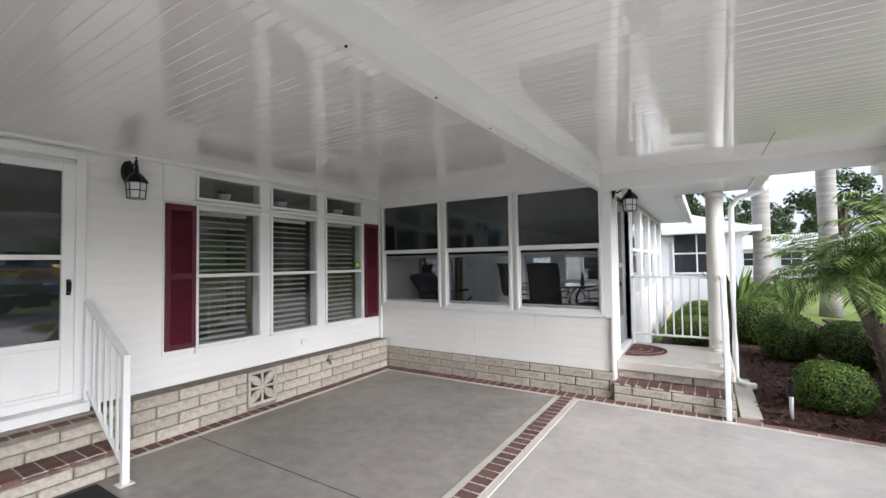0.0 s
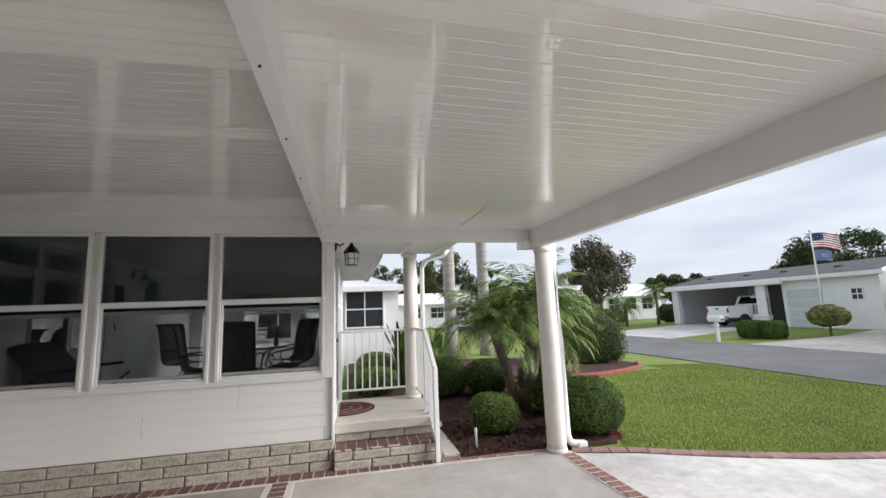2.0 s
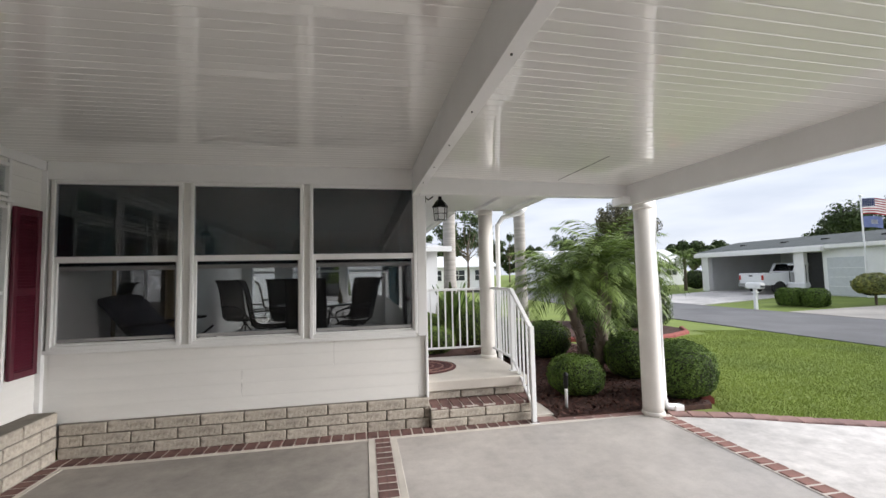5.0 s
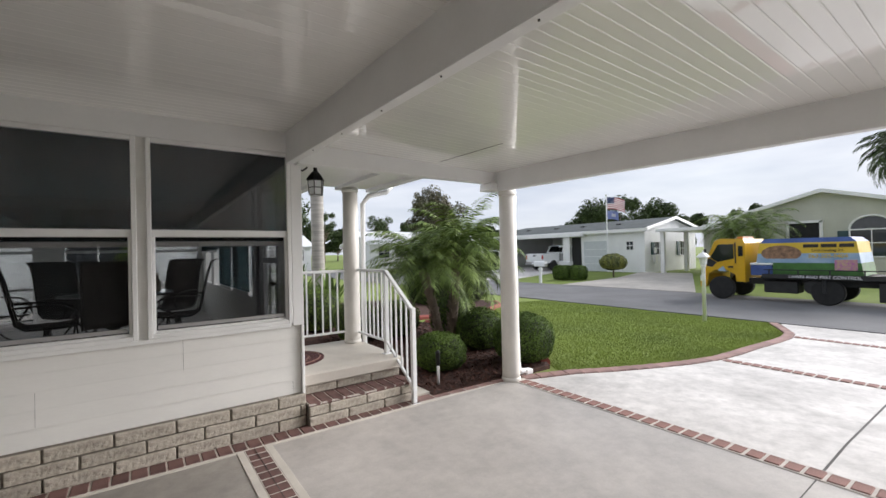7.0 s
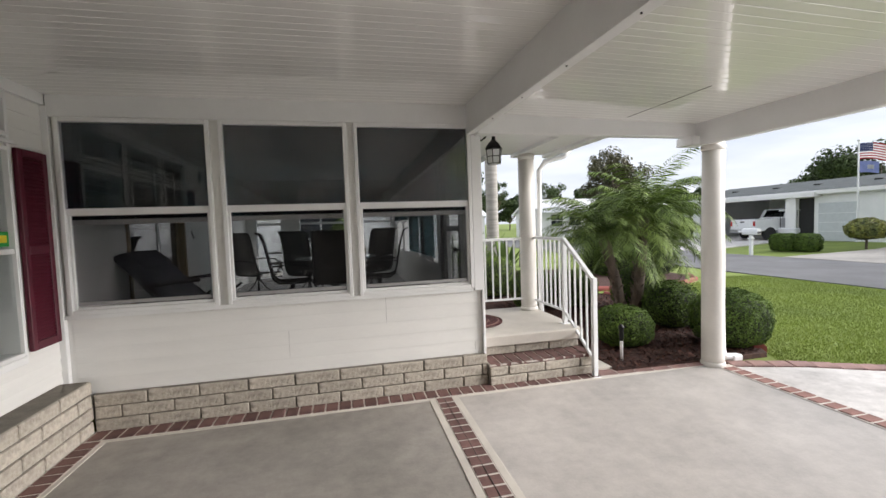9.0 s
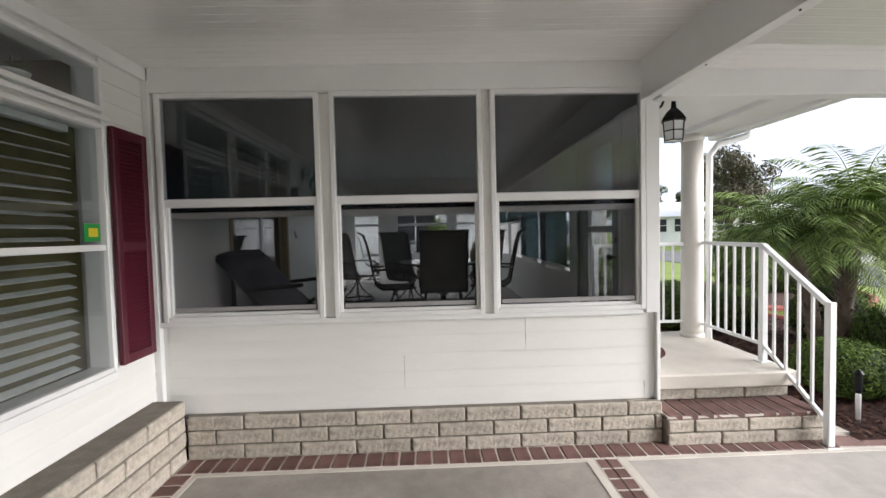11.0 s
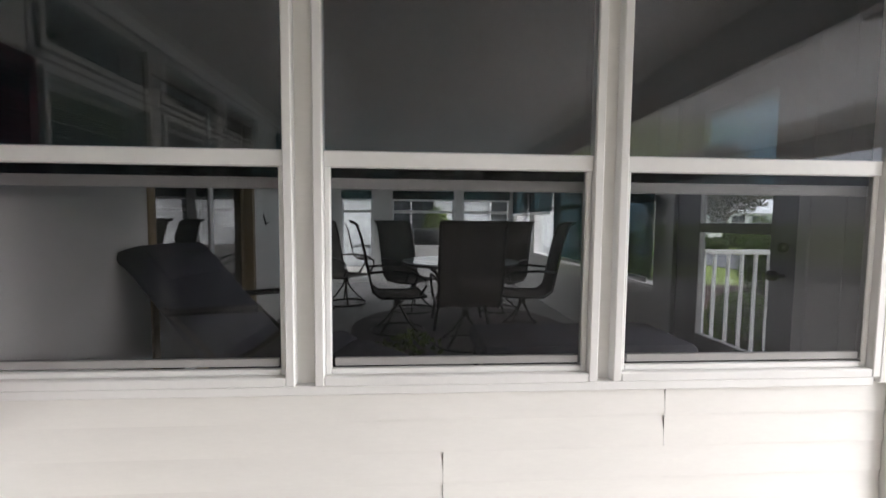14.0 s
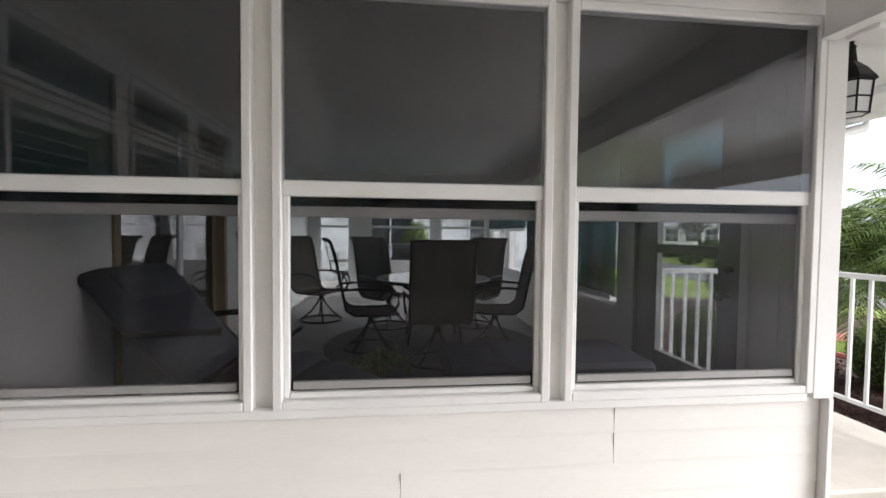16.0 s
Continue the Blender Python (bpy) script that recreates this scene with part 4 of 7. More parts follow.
# daylight of the sky standing in the window openings
for a, b, z0, z1 in far_holes:
    ld = bpy.data.lights.new("window_daylight", 'AREA')
    ld.shape, ld.size, ld.size_y, ld.energy, ld.color = 'RECTANGLE', b - a - 0.1, 0.8, 0.55, (0.95, 0.98, 1.0)
    lo_ = new("window_daylight", ld)
    lo_.matrix_world = look(((a + b) / 2, NB - 0.10, 1.5), ((a + b) / 2, NB - 3, 1.0))
for a, b in east[2:]:
    ld = bpy.data.lights.new("window_daylight", 'AREA')
    ld.shape, ld.size, ld.size_y, ld.energy, ld.color = 'RECTANGLE', b - a - 0.1, 0.5, 0.45, (0.95, 0.98, 1.0)
    lo_ = new("window_daylight", ld)
    lo_.matrix_world = look((EASTX - 0.22, (a + b) / 2, 1.38), (EASTX - 3, (a + b) / 2, 1.0))

# porch door, glazed
d2 = tagged(new("door_2"), "grey glazed sunroom door to the porch", "door", kind="structure")
DOORGREY = material("grey door paint", (0.22, 0.23, 0.23), 0.5, vary=0.05)
frame_ring("door_trim", d2, 'y', EASTX, 5.46, 6.54, SF, 2.46, 0.06, 0.014, -0.13)
for y0, y1, z0, z1, nm in ((5.52, 5.70, SF, 2.40, "stile"), (6.25, 6.48, SF, 2.40, "stile"), (5.70, 6.25, SF, 0.84, "rail"), (5.70, 6.25, 1.50, 1.56, "rail"), (5.70, 6.25, 2.26, 2.40, "rail")):
    bm = bmesh.new()
    box(bm, (EASTX - 0.10, y0, z0), (EASTX - 0.055, y1, z1), 0.004)
    part(nm, bm, DOORGREY, d2)
pane(d2, 'y', EASTX - 0.08, 5.70, 6.25, 0.84, 1.50, PANECLEAR)
pane(d2, 'y', EASTX - 0.08, 5.70, 6.25, 1.56, 2.26, PANECLEAR)
for sx, dx in ((-0.10, -1), (-0.055, 1)):
    bm = bmesh.new()
    rod(bm, (EASTX + sx, 5.61, 1.30), (EASTX + sx + dx * 0.05, 5.61, 1.30), 0.012, seg=8)
    bmesh.ops.create_uvsphere(bm, u_segments=12, v_segments=8, radius=0.03, matrix=Matrix.Translation((EASTX + sx + dx * 0.06, 5.61, 1.30)))
    rod(bm, (EASTX + sx, 5.61, 1.44), (EASTX + sx + dx * 0.02, 5.61, 1.44), 0.026, seg=12)
    part("knob", bm, BRONZE, d2, "dark round door knob and bolt", True)

# sliding door in the west wall
d3 = tagged(new("door_3"), "wood-framed sliding glass door into the house", "door", kind="structure")
frame_ring("door_frame", d3, 'y', -4.24, 6.20, 7.82, SF, 2.47, 0.06, 0.015, -0.11, WOOD)
frame_ring("sash", d3, 'y', -4.24, 6.26, 7.06, SF + 0.04, 2.41, 0.06, -0.02, -0.05, TRIM)
frame_ring("sash", d3, 'y', -4.24, 7.00, 7.76, SF + 0.04, 2.41, 0.06, -0.06, -0.09, WOOD)
pane(d3, 'y', -4.275, 6.32, 7.00, SF + 0.1, 2.35, glass("slider glass", (0.35, 0.34, 0.32), 1.0, 0.12))
pane(d3, 'y', -4.315, 7.06, 7.70, SF + 0.1, 2.35, bpy.data.materials["slider glass"])

# house rooms behind the west windows
plain("floor_house", (-8.6, -6.0, SF - 0.1), (-4.41, NB, SF), CARPET, "house floor", "floor")
plain("ceiling_house", (-8.6, -6, 2.76), (-4.26, NB, 2.84), ROOMWALL, "house ceiling", "ceiling")
plain("wall_house_back", (-8.7, -6, 0), (-8.6, NB, 2.84), CURTAIN, "yellow-green house back wall", "wall")
plain("wall_house_south", (-8.6, -6.1, 0), (-4.27, -6, 2.84), SIDING, "white house end wall", "wall")
plain("wall_house_north", (-8.6, NB, 0), (-4.25, NB + 0.1, 2.84), SIDING, "white house end wall", "wall")
plain("wall_house_middle", (-8.6, 5.18, SF), (-4.41, 5.28, 2.76), CURTAIN, "yellow-green room wall", "wall")
plain("wall_house_nook", (-5.3, 4.80, SF), (-4.41, 4.90, 2.24), CURTAIN, "yellow-green window nook wall", "wall")
bm = bmesh.new()
vs = [(-8.9, 2.80), (-6.5, 3.75), (-4.2, 2.80)]
lo = [bm.verts.new((x, -6.3, z + 0.05)) for x, z in vs]
hi = [bm.verts.new((x, NB + 0.3, z + 0.05)) for x, z in vs]
bm.faces.new(lo[::-1])
bm.faces.new(hi)
for k in range(3):
    bm.faces.new((lo[k], lo[(k + 1) % 3], hi[(k + 1) % 3], hi[k]))
bmesh.ops.recalc_face_normals(bm, faces=bm.faces)
tagged(part("roof", bm, ROOFWHITE), "white low-pitched house roof", "roof", kind="structure")
plain("roof_sunroom", (-4.2, FY + 0.15, 2.81), (-0.2, NB + 0.2, 2.88), ROOFWHITE, "white sunroom roof", "roof")


# ---- sunroom furniture ----
def swivel_chair(at, rz, label):
    c = thing("patio_chair", label, "chair", at, rz, "chairs round the table")
    bm = bmesh.new()
    tube(bm, [(0.27 * math.cos(6.2832 * k / 24), 0.27 * math.sin(6.2832 * k / 24), 0.016) for k in range(24)], 0.014, 6, True)
    part("base_ring", bm, BRONZE, c, smooth=True)
    for k in range(4):
        a = 6.2832 * (k + 0.5) / 4
        bm = bmesh.new()
        tube(bm, [(0.26 * math.cos(a), 0.26 * math.sin(a), 0.025), (0.14 * math.cos(a), 0.14 * math.sin(a), 0.12), (0.05 * math.cos(a), 0.05 * math.sin(a), 0.24), (0.02 * math.cos(a), 0.02 * math.sin(a), 0.30)], 0.012, 6)
        part("leg", bm, BRONZE, c, smooth=True)
    bm = bmesh.new()
    lathe(bm, [(0.05, 0.28), (0.035, 0.30), (0.035, 0.34), (0.08, 0.36), (0.08, 0.375)], 12)
    part("swivel", bm, BRONZE, c)
    side = [(0.26, 0.40), (0.10, 0.385), (-0.18, 0.39), (-0.26, 0.45), (-0.31, 0.70), (-0.36, 0.95), (-0.41, 1.10), (-0.47, 1.13)]
    for s in (-1, 1):
        bm = bmesh.new()
        tube(bm, [(x, s * 0.27, z) for x, z in side], 0.014, 6)
        part("side_frame", bm, BRONZE, c, smooth=True)
        bm = bmesh.new()
        tube(bm, [(-0.30, s * 0.28, 0.64), (-0.10, s * 0.30, 0.655), (0.12, s * 0.31, 0.64), (0.24, s * 0.30, 0.58), (0.25, s * 0.29, 0.50), (0.20, s * 0.28, 0.42)], 0.014, 6)
        part("armrest", bm, BRONZE, c, smooth=True)
    def sheetbm(pts):
        bm = bmesh.new()
        rows = [[bm.verts.new((x + n[0] * d, y, z + n[1] * d)) for y in (-0.26, -0.1, 0.1, 0.26) for d in (0,)] for (x, z), n in pts]
        for u, w in zip(rows, rows[1:]):
            for k in range(3):
                bm.faces.new((u[k], u[k + 1], w[k + 1], w[k]))
        bmesh.ops.solidify(bm, geom=bm.faces[:], thickness=0.008)
        return bm
    part("seat", sheetbm([(p, (0, 1)) for p in side[:4]]), SLING, c, smooth=True)
    part("backrest", sheetbm([(p, (1, 0)) for p in side[3:]]), SLING, c, smooth=True)
    bm = bmesh.new()
    rod(bm, (-0.47, -0.27, 1.13), (-0.47, 0.27, 1.13), 0.013, seg=8)
    part("top_bar", bm, BRONZE, c)
    return c


tab = thing("patio_table", "round patio table with a frosted glass top", "table", (-2.20, 8.15, SF))
bm = bmesh.new()
lathe(bm, [(0.60, 0.70), (0.615, 0.708), (0.61, 0.716)], 40)
part("tabletop", bm, TABLETOP, tab)
bm = bmesh.new()
tube(bm, [(0.60 * math.cos(6.2832 * k / 40), 0.60 * math.sin(6.2832 * k / 40), 0.695) for k in range(40)], 0.016, 6, True)
part("rim", bm, BRONZE, tab, smooth=True)
for k in range(4):
    a = 6.2832 * (k + 0.5) / 4
    bm = bmesh.new()
    tube(bm, [(r * math.cos(a), r * math.sin(a), z) for r, z in ((0.40, 0.02), (0.36, 0.2), (0.28, 0.4), (0.36, 0.6), (0.5, 0.69))], 0.016, 6)
    part("leg", bm, BRONZE, tab, smooth=True)
first = swivel_chair((-2.86, 7.95, SF), 8, "bronze swivel patio chair with brown woven sling at the glass table")
for x, y, r in ((-1.55, 7.98, 172), (-2.22, 7.42, 92), (-1.62, 8.95, -130), (-2.7, 8.95, -50)):
    copy_thing(first, pose(x, y, SF, 0, 0, r))
bot = thing("bottle", "small brown bottle standing on the table", "bottle", (-1.78, 8.0, SF + 0.717))
bm = bmesh.new()
lathe(bm, [(0.035, 0), (0.038, 0.01), (0.038, 0.13), (0.014, 0.18), (0.014, 0.23), (0.017, 0.235), (0.017, 0.25)], 14)
part("body", bm, WOOD, bot, smooth=True)
rug = thing("rug", "dark flat rug under the table", "rug", (-2.2, 8.1, SF + 0.002))
bm = bmesh.new()
lathe(bm, [(1.15, 0), (1.15, 0.008), (1.13, 0.011)], 48)
part("pile", bm, RUG, rug)

# recliner close to the window
rc = thing("recliner", "navy sling zero-gravity recliner tilted back", "recliner", (-3.64, 6.06, SF), -14)


def cushion(nm, line, half, th, label=""):
    """A thick padded length along a bent line, with rounded sides and ends."""
    bm = bmesh.new()
    rows = []
    n = len(line)
    for i, (x, z) in enumerate(line):
        a, b = Vector(line[max(0, i - 1)]), Vector(line[min(n - 1, i + 1)])
        t = (b - a).normalized()
        nx, nz = -t.y, t.x
        k = 0.55 if i in (0, n - 1) else 1.0
        ring = []
        for q in range(12):
            c, d = math.cos(6.2832 * q / 12), math.sin(6.2832 * q / 12)
            u = half * math.copysign(abs(c) ** 0.35, c)
            w = 0.5 * th * k * math.copysign(abs(d) ** 0.6, d)
            ring.append(bm.verts.new((x + nx * w, u, z + nz * w)))
        rows.append(ring)
    for u, w in zip(rows, rows[1:]):
        for q in range(12):
            bm.faces.new((u[q], u[(q + 1) % 12], w[(q + 1) % 12], w[q]))
    bm.faces.new(rows[0][::-1])
    bm.faces.new(rows[-1])
    bmesh.ops.recalc_face_normals(bm, faces=bm.faces)
    return part(nm, bm, NAVY, rc, label, True)


cushion("backrest", [(0.10, 0.34), (0.0, 0.42), (-0.14, 0.56), (-0.30, 0.73), (-0.42, 0.86), (-0.50, 0.93), (-0.56, 0.93)], 0.28, 0.15)
cushion("seat", [(0.02, 0.37), (0.14, 0.36), (0.34, 0.38), (0.50, 0.41), (0.56, 0.40)], 0.27, 0.16)
cushion("footrest", [(0.52, 0.40), (0.66, 0.38), (0.84, 0.33), (0.94, 0.30)], 0.25, 0.11)
cushion("headrest", [(-0.30, 0.81), (-0.36, 0.88), (-0.43, 0.95)], 0.22, 0.09, "padded navy headrest")
for y in (-0.24, 0.24):
    block("side_skirt", (0.0, y - 0.03, 0.16), (0.56, y + 0.03, 0.36), NAVY, rc, "", 0.02)
for s in (-1, 1):
    bm = bmesh.new()
    tube(bm, [(-0.45, s * 0.30, 0.02), (0.0, s * 0.30, 0.30), (0.40, s * 0.30, 0.60)], 0.014, 6)
    part("leg", bm, BRONZE, rc)
    bm = bmesh.new()
    tube(bm, [(0.55, s * 0.30, 0.02), (0.15, s * 0.30, 0.35), (-0.25, s * 0.30, 0.68)], 0.014, 6)
    part("leg", bm, BRONZE, rc)
    bm = bmesh.new()
    tube(bm, [(-0.22, s * 0.31, 0.66), (0.05, s * 0.31, 0.69), (0.30, s * 0.31, 0.71)], 0.02, 6)
    part("armrest", bm, BRONZE, rc)
# dark ottoman / low bench beneath the middle window
be = thing("bench", "low dark cushioned bench below the window", "bench", (-1.75, 6.25, SF))
bm = bmesh.new()
box(bm, (-0.55, -0.3, 0.30), (0.75, 0.3, 0.42), 0.03)
part("cushion", bm, NAVY, be)
for x in (-0.5, 0.7):
    for y in (-0.26, 0.26):
        block("leg", (x - 0.02, y - 0.02, 0), (x + 0.02, y + 0.02, 0.30), BRONZE, be)
# armchair by the west wall
ac = copy_thing(first, pose(-3.62, 9.4, SF, 0, 0, -30))
ac["label"] = "bronze patio chair with a striped cushion by the wall"
# small plant under the window
pl = thing("potted_plant", "yellow-green potted plant on the sunroom floor", "plant", (-2.72, 6.55, SF))
bm = bmesh.new()
lathe(bm, [(0.09, 0), (0.13, 0.20), (0.14, 0.22), (0.12, 0.22)], 16)
part("pot", bm, BARK, pl, smooth=True)
v, f = [], []
for k in range(160):
    an, ln = random.uniform(0, 6.28), random.uniform(0.06, 0.24)
    z = 0.24 + random.uniform(0.0, 0.16) * (1 - ln / 0.3)
    p = Vector((ln * math.cos(an), ln * math.sin(an), z))
    s1 = Vector((random.gauss(0, 1), random.gauss(0, 1), random.gauss(0, 1))).normalized() * 0.03
    s2 = Vector((random.gauss(0, 1), random.gauss(0, 1), random.gauss(0, 1))).normalized() * 0.015
    b0 = len(v)
    v += [p - s1, p + s2, p + s1, p - s2]
    f.append((b0, b0 + 1, b0 + 2, b0 + 3))
soup("leaves", v, f, LEAFBRIGHT, pl)
hk = thing("wall_hook", "small dark hook on the sunroom wall", "hook", (-4.238, 8.06, 1.50))
bm = bmesh.new()
tube(bm, [(0, 0, 0.12), (0.02, 0, 0.06), (0.03, 0, 0.0), (0.05, 0, 0.03)], 0.008, 6)
part("hook", bm, BLACK, hk)

# deck behind the sunroom
plain("deck", (-5.2, NB + 0.1, 0.0), (-0.74, NB + 3.2, 0.36), CREAM, "pale deck behind the sunroom", "deck")
railing("deck_railing", "white railing round the back deck", [(-5.1, NB + 3.1, 1.30), (-0.85, NB + 3.1, 1.30)], [(-5.1, NB + 3.1, 0.48), (-0.85, NB + 3.1, 0.48)], [((-5.1, NB + 3.1, 0.36), 1.34), ((-3.0, NB + 3.1, 0.36), 1.34), ((-0.85, NB + 3.1, 0.36), 1.34)])
gr = thing("barbecue_grill", "covered black barbecue grill on the deck", "grill", (-2.35, NB + 1.2, 0.36))
bm = bmesh.new()
box(bm, (-0.4, -0.25, 0.0), (0.4, 0.25, 0.75), 0.05)
part("cart", bm, RUBBER, gr)
bm = bmesh.new()
rod(bm, (-0.36, 0, 0.80), (0.36, 0, 0.80), 0.24, seg=18)
part("lid", bm, RUBBER, gr, smooth=True)
dc = copy_thing(first, pose(-3.75, NB + 1.3, 0.36, 0, 0, 10))
dc["label"] = "patio chair standing out on the deck"
# ---- garden ----
def leaf_cloud(centres, size, rnd, spread=None):
    """Small two-sided leaves, each a folded quad, at given points with outward normals."""
    v, f = [], []
    for p, n in centres:
        t = n.cross(Vector((rnd.gauss(0, 1), rnd.gauss(0, 1), rnd.gauss(0, 1))))
        if t.length < 1e-4:
            continue
        t.normalize()
        n2 = (n + 0.9 * Vector((rnd.gauss(0, 1), rnd.gauss(0, 1), rnd.gauss(0, 1)))).normalized()
        b = n2.cross(t).normalized()
        s = size * rnd.uniform(0.6, 1.3)
        k = len(v)
        v += [p - t * s, p + b * s * 0.45, p + t * s, p - b * s * 0.45]
        f.append((k, k + 1, k + 2, k + 3))
    return v, f


def bush(x, y, rx, ry, h, n, label, mat=LEAF, size=0.016, seed=1, square=2.4, category="bush", z=None, squash=0.92):
    """A clipped shrub: a core coloured as deep inner shade and a dense coat of small leaves over a lumpy rounded body.
    """
    rnd = random.Random(seed)
    z = ground_z(x) if z is None else z
    b = thing("bush", label, category, (x, y, z), 0, "clipped shrubs")
    def shape(d):
        p = square
        k = (abs(d.x) ** p + abs(d.y) ** p + abs(d.z) ** p) ** (-1 / p)
        q = d * k
        lump = 1 + 0.07 * noise.noise(Vector((d.x * 2.2 + seed, d.y * 2.2, d.z * 2.2))) + 0.05 * noise.noise(d * 6 + Vector((seed, 0, 0)))
        return Vector((q.x * rx * lump, q.y * ry * lump, h * 0.5 + q.z * h * 0.5 * lump))
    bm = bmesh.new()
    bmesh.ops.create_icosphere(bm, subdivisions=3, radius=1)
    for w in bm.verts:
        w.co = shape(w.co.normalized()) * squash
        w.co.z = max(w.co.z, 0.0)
    part("twig_core", bm, SHADECORE, b, smooth=True)
    pts = []
    for _ in range(n):
        d = Vector((rnd.gauss(0, 1), rnd.gauss(0, 1), rnd.gauss(0, 1))).normalized()
        if d.z < -0.75:
            d.z = -d.z
        q = shape(d) * rnd.uniform(0.93, 1.03)
        q.z = max(q.z, 0.02)
        pts.append((q, d))
    v, f = leaf_cloud(pts, size, rnd)
    soup("leaves", v, f, mat, b)
    return b


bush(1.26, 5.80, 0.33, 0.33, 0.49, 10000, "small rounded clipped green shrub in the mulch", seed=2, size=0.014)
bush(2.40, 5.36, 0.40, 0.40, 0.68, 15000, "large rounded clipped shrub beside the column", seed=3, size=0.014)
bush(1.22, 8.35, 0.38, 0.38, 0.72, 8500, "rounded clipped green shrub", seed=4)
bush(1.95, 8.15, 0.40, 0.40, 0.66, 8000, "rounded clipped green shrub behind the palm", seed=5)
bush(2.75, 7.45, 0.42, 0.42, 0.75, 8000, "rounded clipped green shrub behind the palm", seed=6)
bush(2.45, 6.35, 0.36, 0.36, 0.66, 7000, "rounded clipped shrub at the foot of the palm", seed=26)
for i, (x, y, r, h) in enumerate(((1.0, 9.7, 0.44, 0.86), (1.1, 11.0, 0.5, 0.9), (1.2, 12.4, 0.5, 0.95), (1.35, 13.8, 0.5, 0.95), (1.7, 15.2, 0.5, 0.95), (-0.05, 9.2, 0.46, 0.52), (0.02, 10.5, 0.48, 0.56), (0.1, 11.7, 0.48, 0.6))):
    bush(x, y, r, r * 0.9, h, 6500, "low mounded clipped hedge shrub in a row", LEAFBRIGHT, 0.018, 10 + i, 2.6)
bush(-2.15, 14.2, 0.36, 0.32, 1.5, 3000, "leafy green shrub at the deck railing", LEAFBRIGHT, 0.03, 41, 2.2, z=0.36)
bush(6.6, 12.9, 1.35, 0.9, 1.62, 26000, "tall square-clipped hedge block by the lawn", LEAF, 0.025, 30, 5.0, "hedge")


def frond(rnd, v, f, root, az, pitch, length, droop, leaflets, width, ll):
    """One feather leaf: an arching rib with thin leaflets on both sides."""
    p = Vector(root)
    out_ = Vector((math.cos(az), math.sin(az), 0))
    side = Vector((-math.sin(az), math.cos(az), 0))
    ang = pitch
    step_ = length / leaflets
    for i in range(leaflets):
        u = i / leaflets
        ang -= droop * step_ / length * (0.5 + u)
        d = out_ * math.cos(ang) + Vector((0, 0, 1)) * math.sin(ang)
        q = p + d * step_
        up = d.cross(side)
        k = len(v)
        w = 0.006 * (1 - u) + 0.0015
        v += [p - side * w, p + side * w, q + side * w, q - side * w]
        f.append((k, k + 1, k + 2, k + 3))
        L_ = ll * (0.35 + 1.3 * math.sin(math.pi * min(0.98, 0.12 + 0.82 * u)) * 0.5) * rnd.uniform(0.85, 1.15)
        for s in (-1, 1):
            e = (side * s * 0.85 + d * 0.55 - up * -0.18 * 0 + Vector((0, 0, -0.25 + rnd.gauss(0, 0.08)))).normalized()
            tip = q + e * L_
            tip.z -= 0.18 * L_
            mid = q + e * L_ * 0.5
            k = len(v)
            v += [q, mid + d * width, tip, mid - d * width]
            f.append((k, k + 1, k + 2, k + 3))
        p = q


palm = thing("palm_tree", "bushy pygmy date palm cluster with arching fronds", "palm", (2.08, 6.75, 0.0))
rnd = random.Random(8)
heads = [((-0.40, 0.05, 1.36), (-0.10, 0.0)), ((0.16, -0.12, 1.66), (0.04, -0.03)), ((0.50, 0.30, 1.28), (0.10, 0.10))]
for h, b in heads:
    bm = bmesh.new()
    pts = [Vector((b[0], b[1], 0)).lerp(Vector(h), s) + Vector((0.03 * math.sin(5 * s), 0.03 * math.cos(4 * s), 0)) for s in (0, 0.25, 0.5, 0.75, 1)]
    tube(bm, pts, [0.085, 0.075, 0.07, 0.075, 0.085], 10)
    part("trunk", bm, BARK, palm, "rough fibrous brown trunk", True)
    for k in range(26):
        bm = bmesh.new()
        a, zz = k * 2.4, 0.25 + 0.028 * k
        c = Vector((b[0], b[1], 0)).lerp(Vector(h), min(1, zz / h[2]))
        box(bm, (0.0, -0.018, -0.006), (0.09, 0.018, 0.012), 0.004, Matrix.Translation(c) @ Matrix.Rotation(a, 4, 'Z') @ Matrix.Translation((0.05, 0, 0)) @ Matrix.Rotation(radians(-55), 4, 'Y'))
        part("leaf_stub", bm, BARK, palm)
    v, f = [], []
    for k in range(48):
        t = (k + 0.5) / 48
        frond(rnd, v, f, h, k * 2.399 + rnd.gauss(0, 0.15), radians(76 - 80 * t + rnd.gauss(0, 7)), rnd.uniform(0.85, 1.2), rnd.uniform(1.0, 1.7), 32, 0.0095, 0.27)
    soup("crown", v, f, FROND, palm)

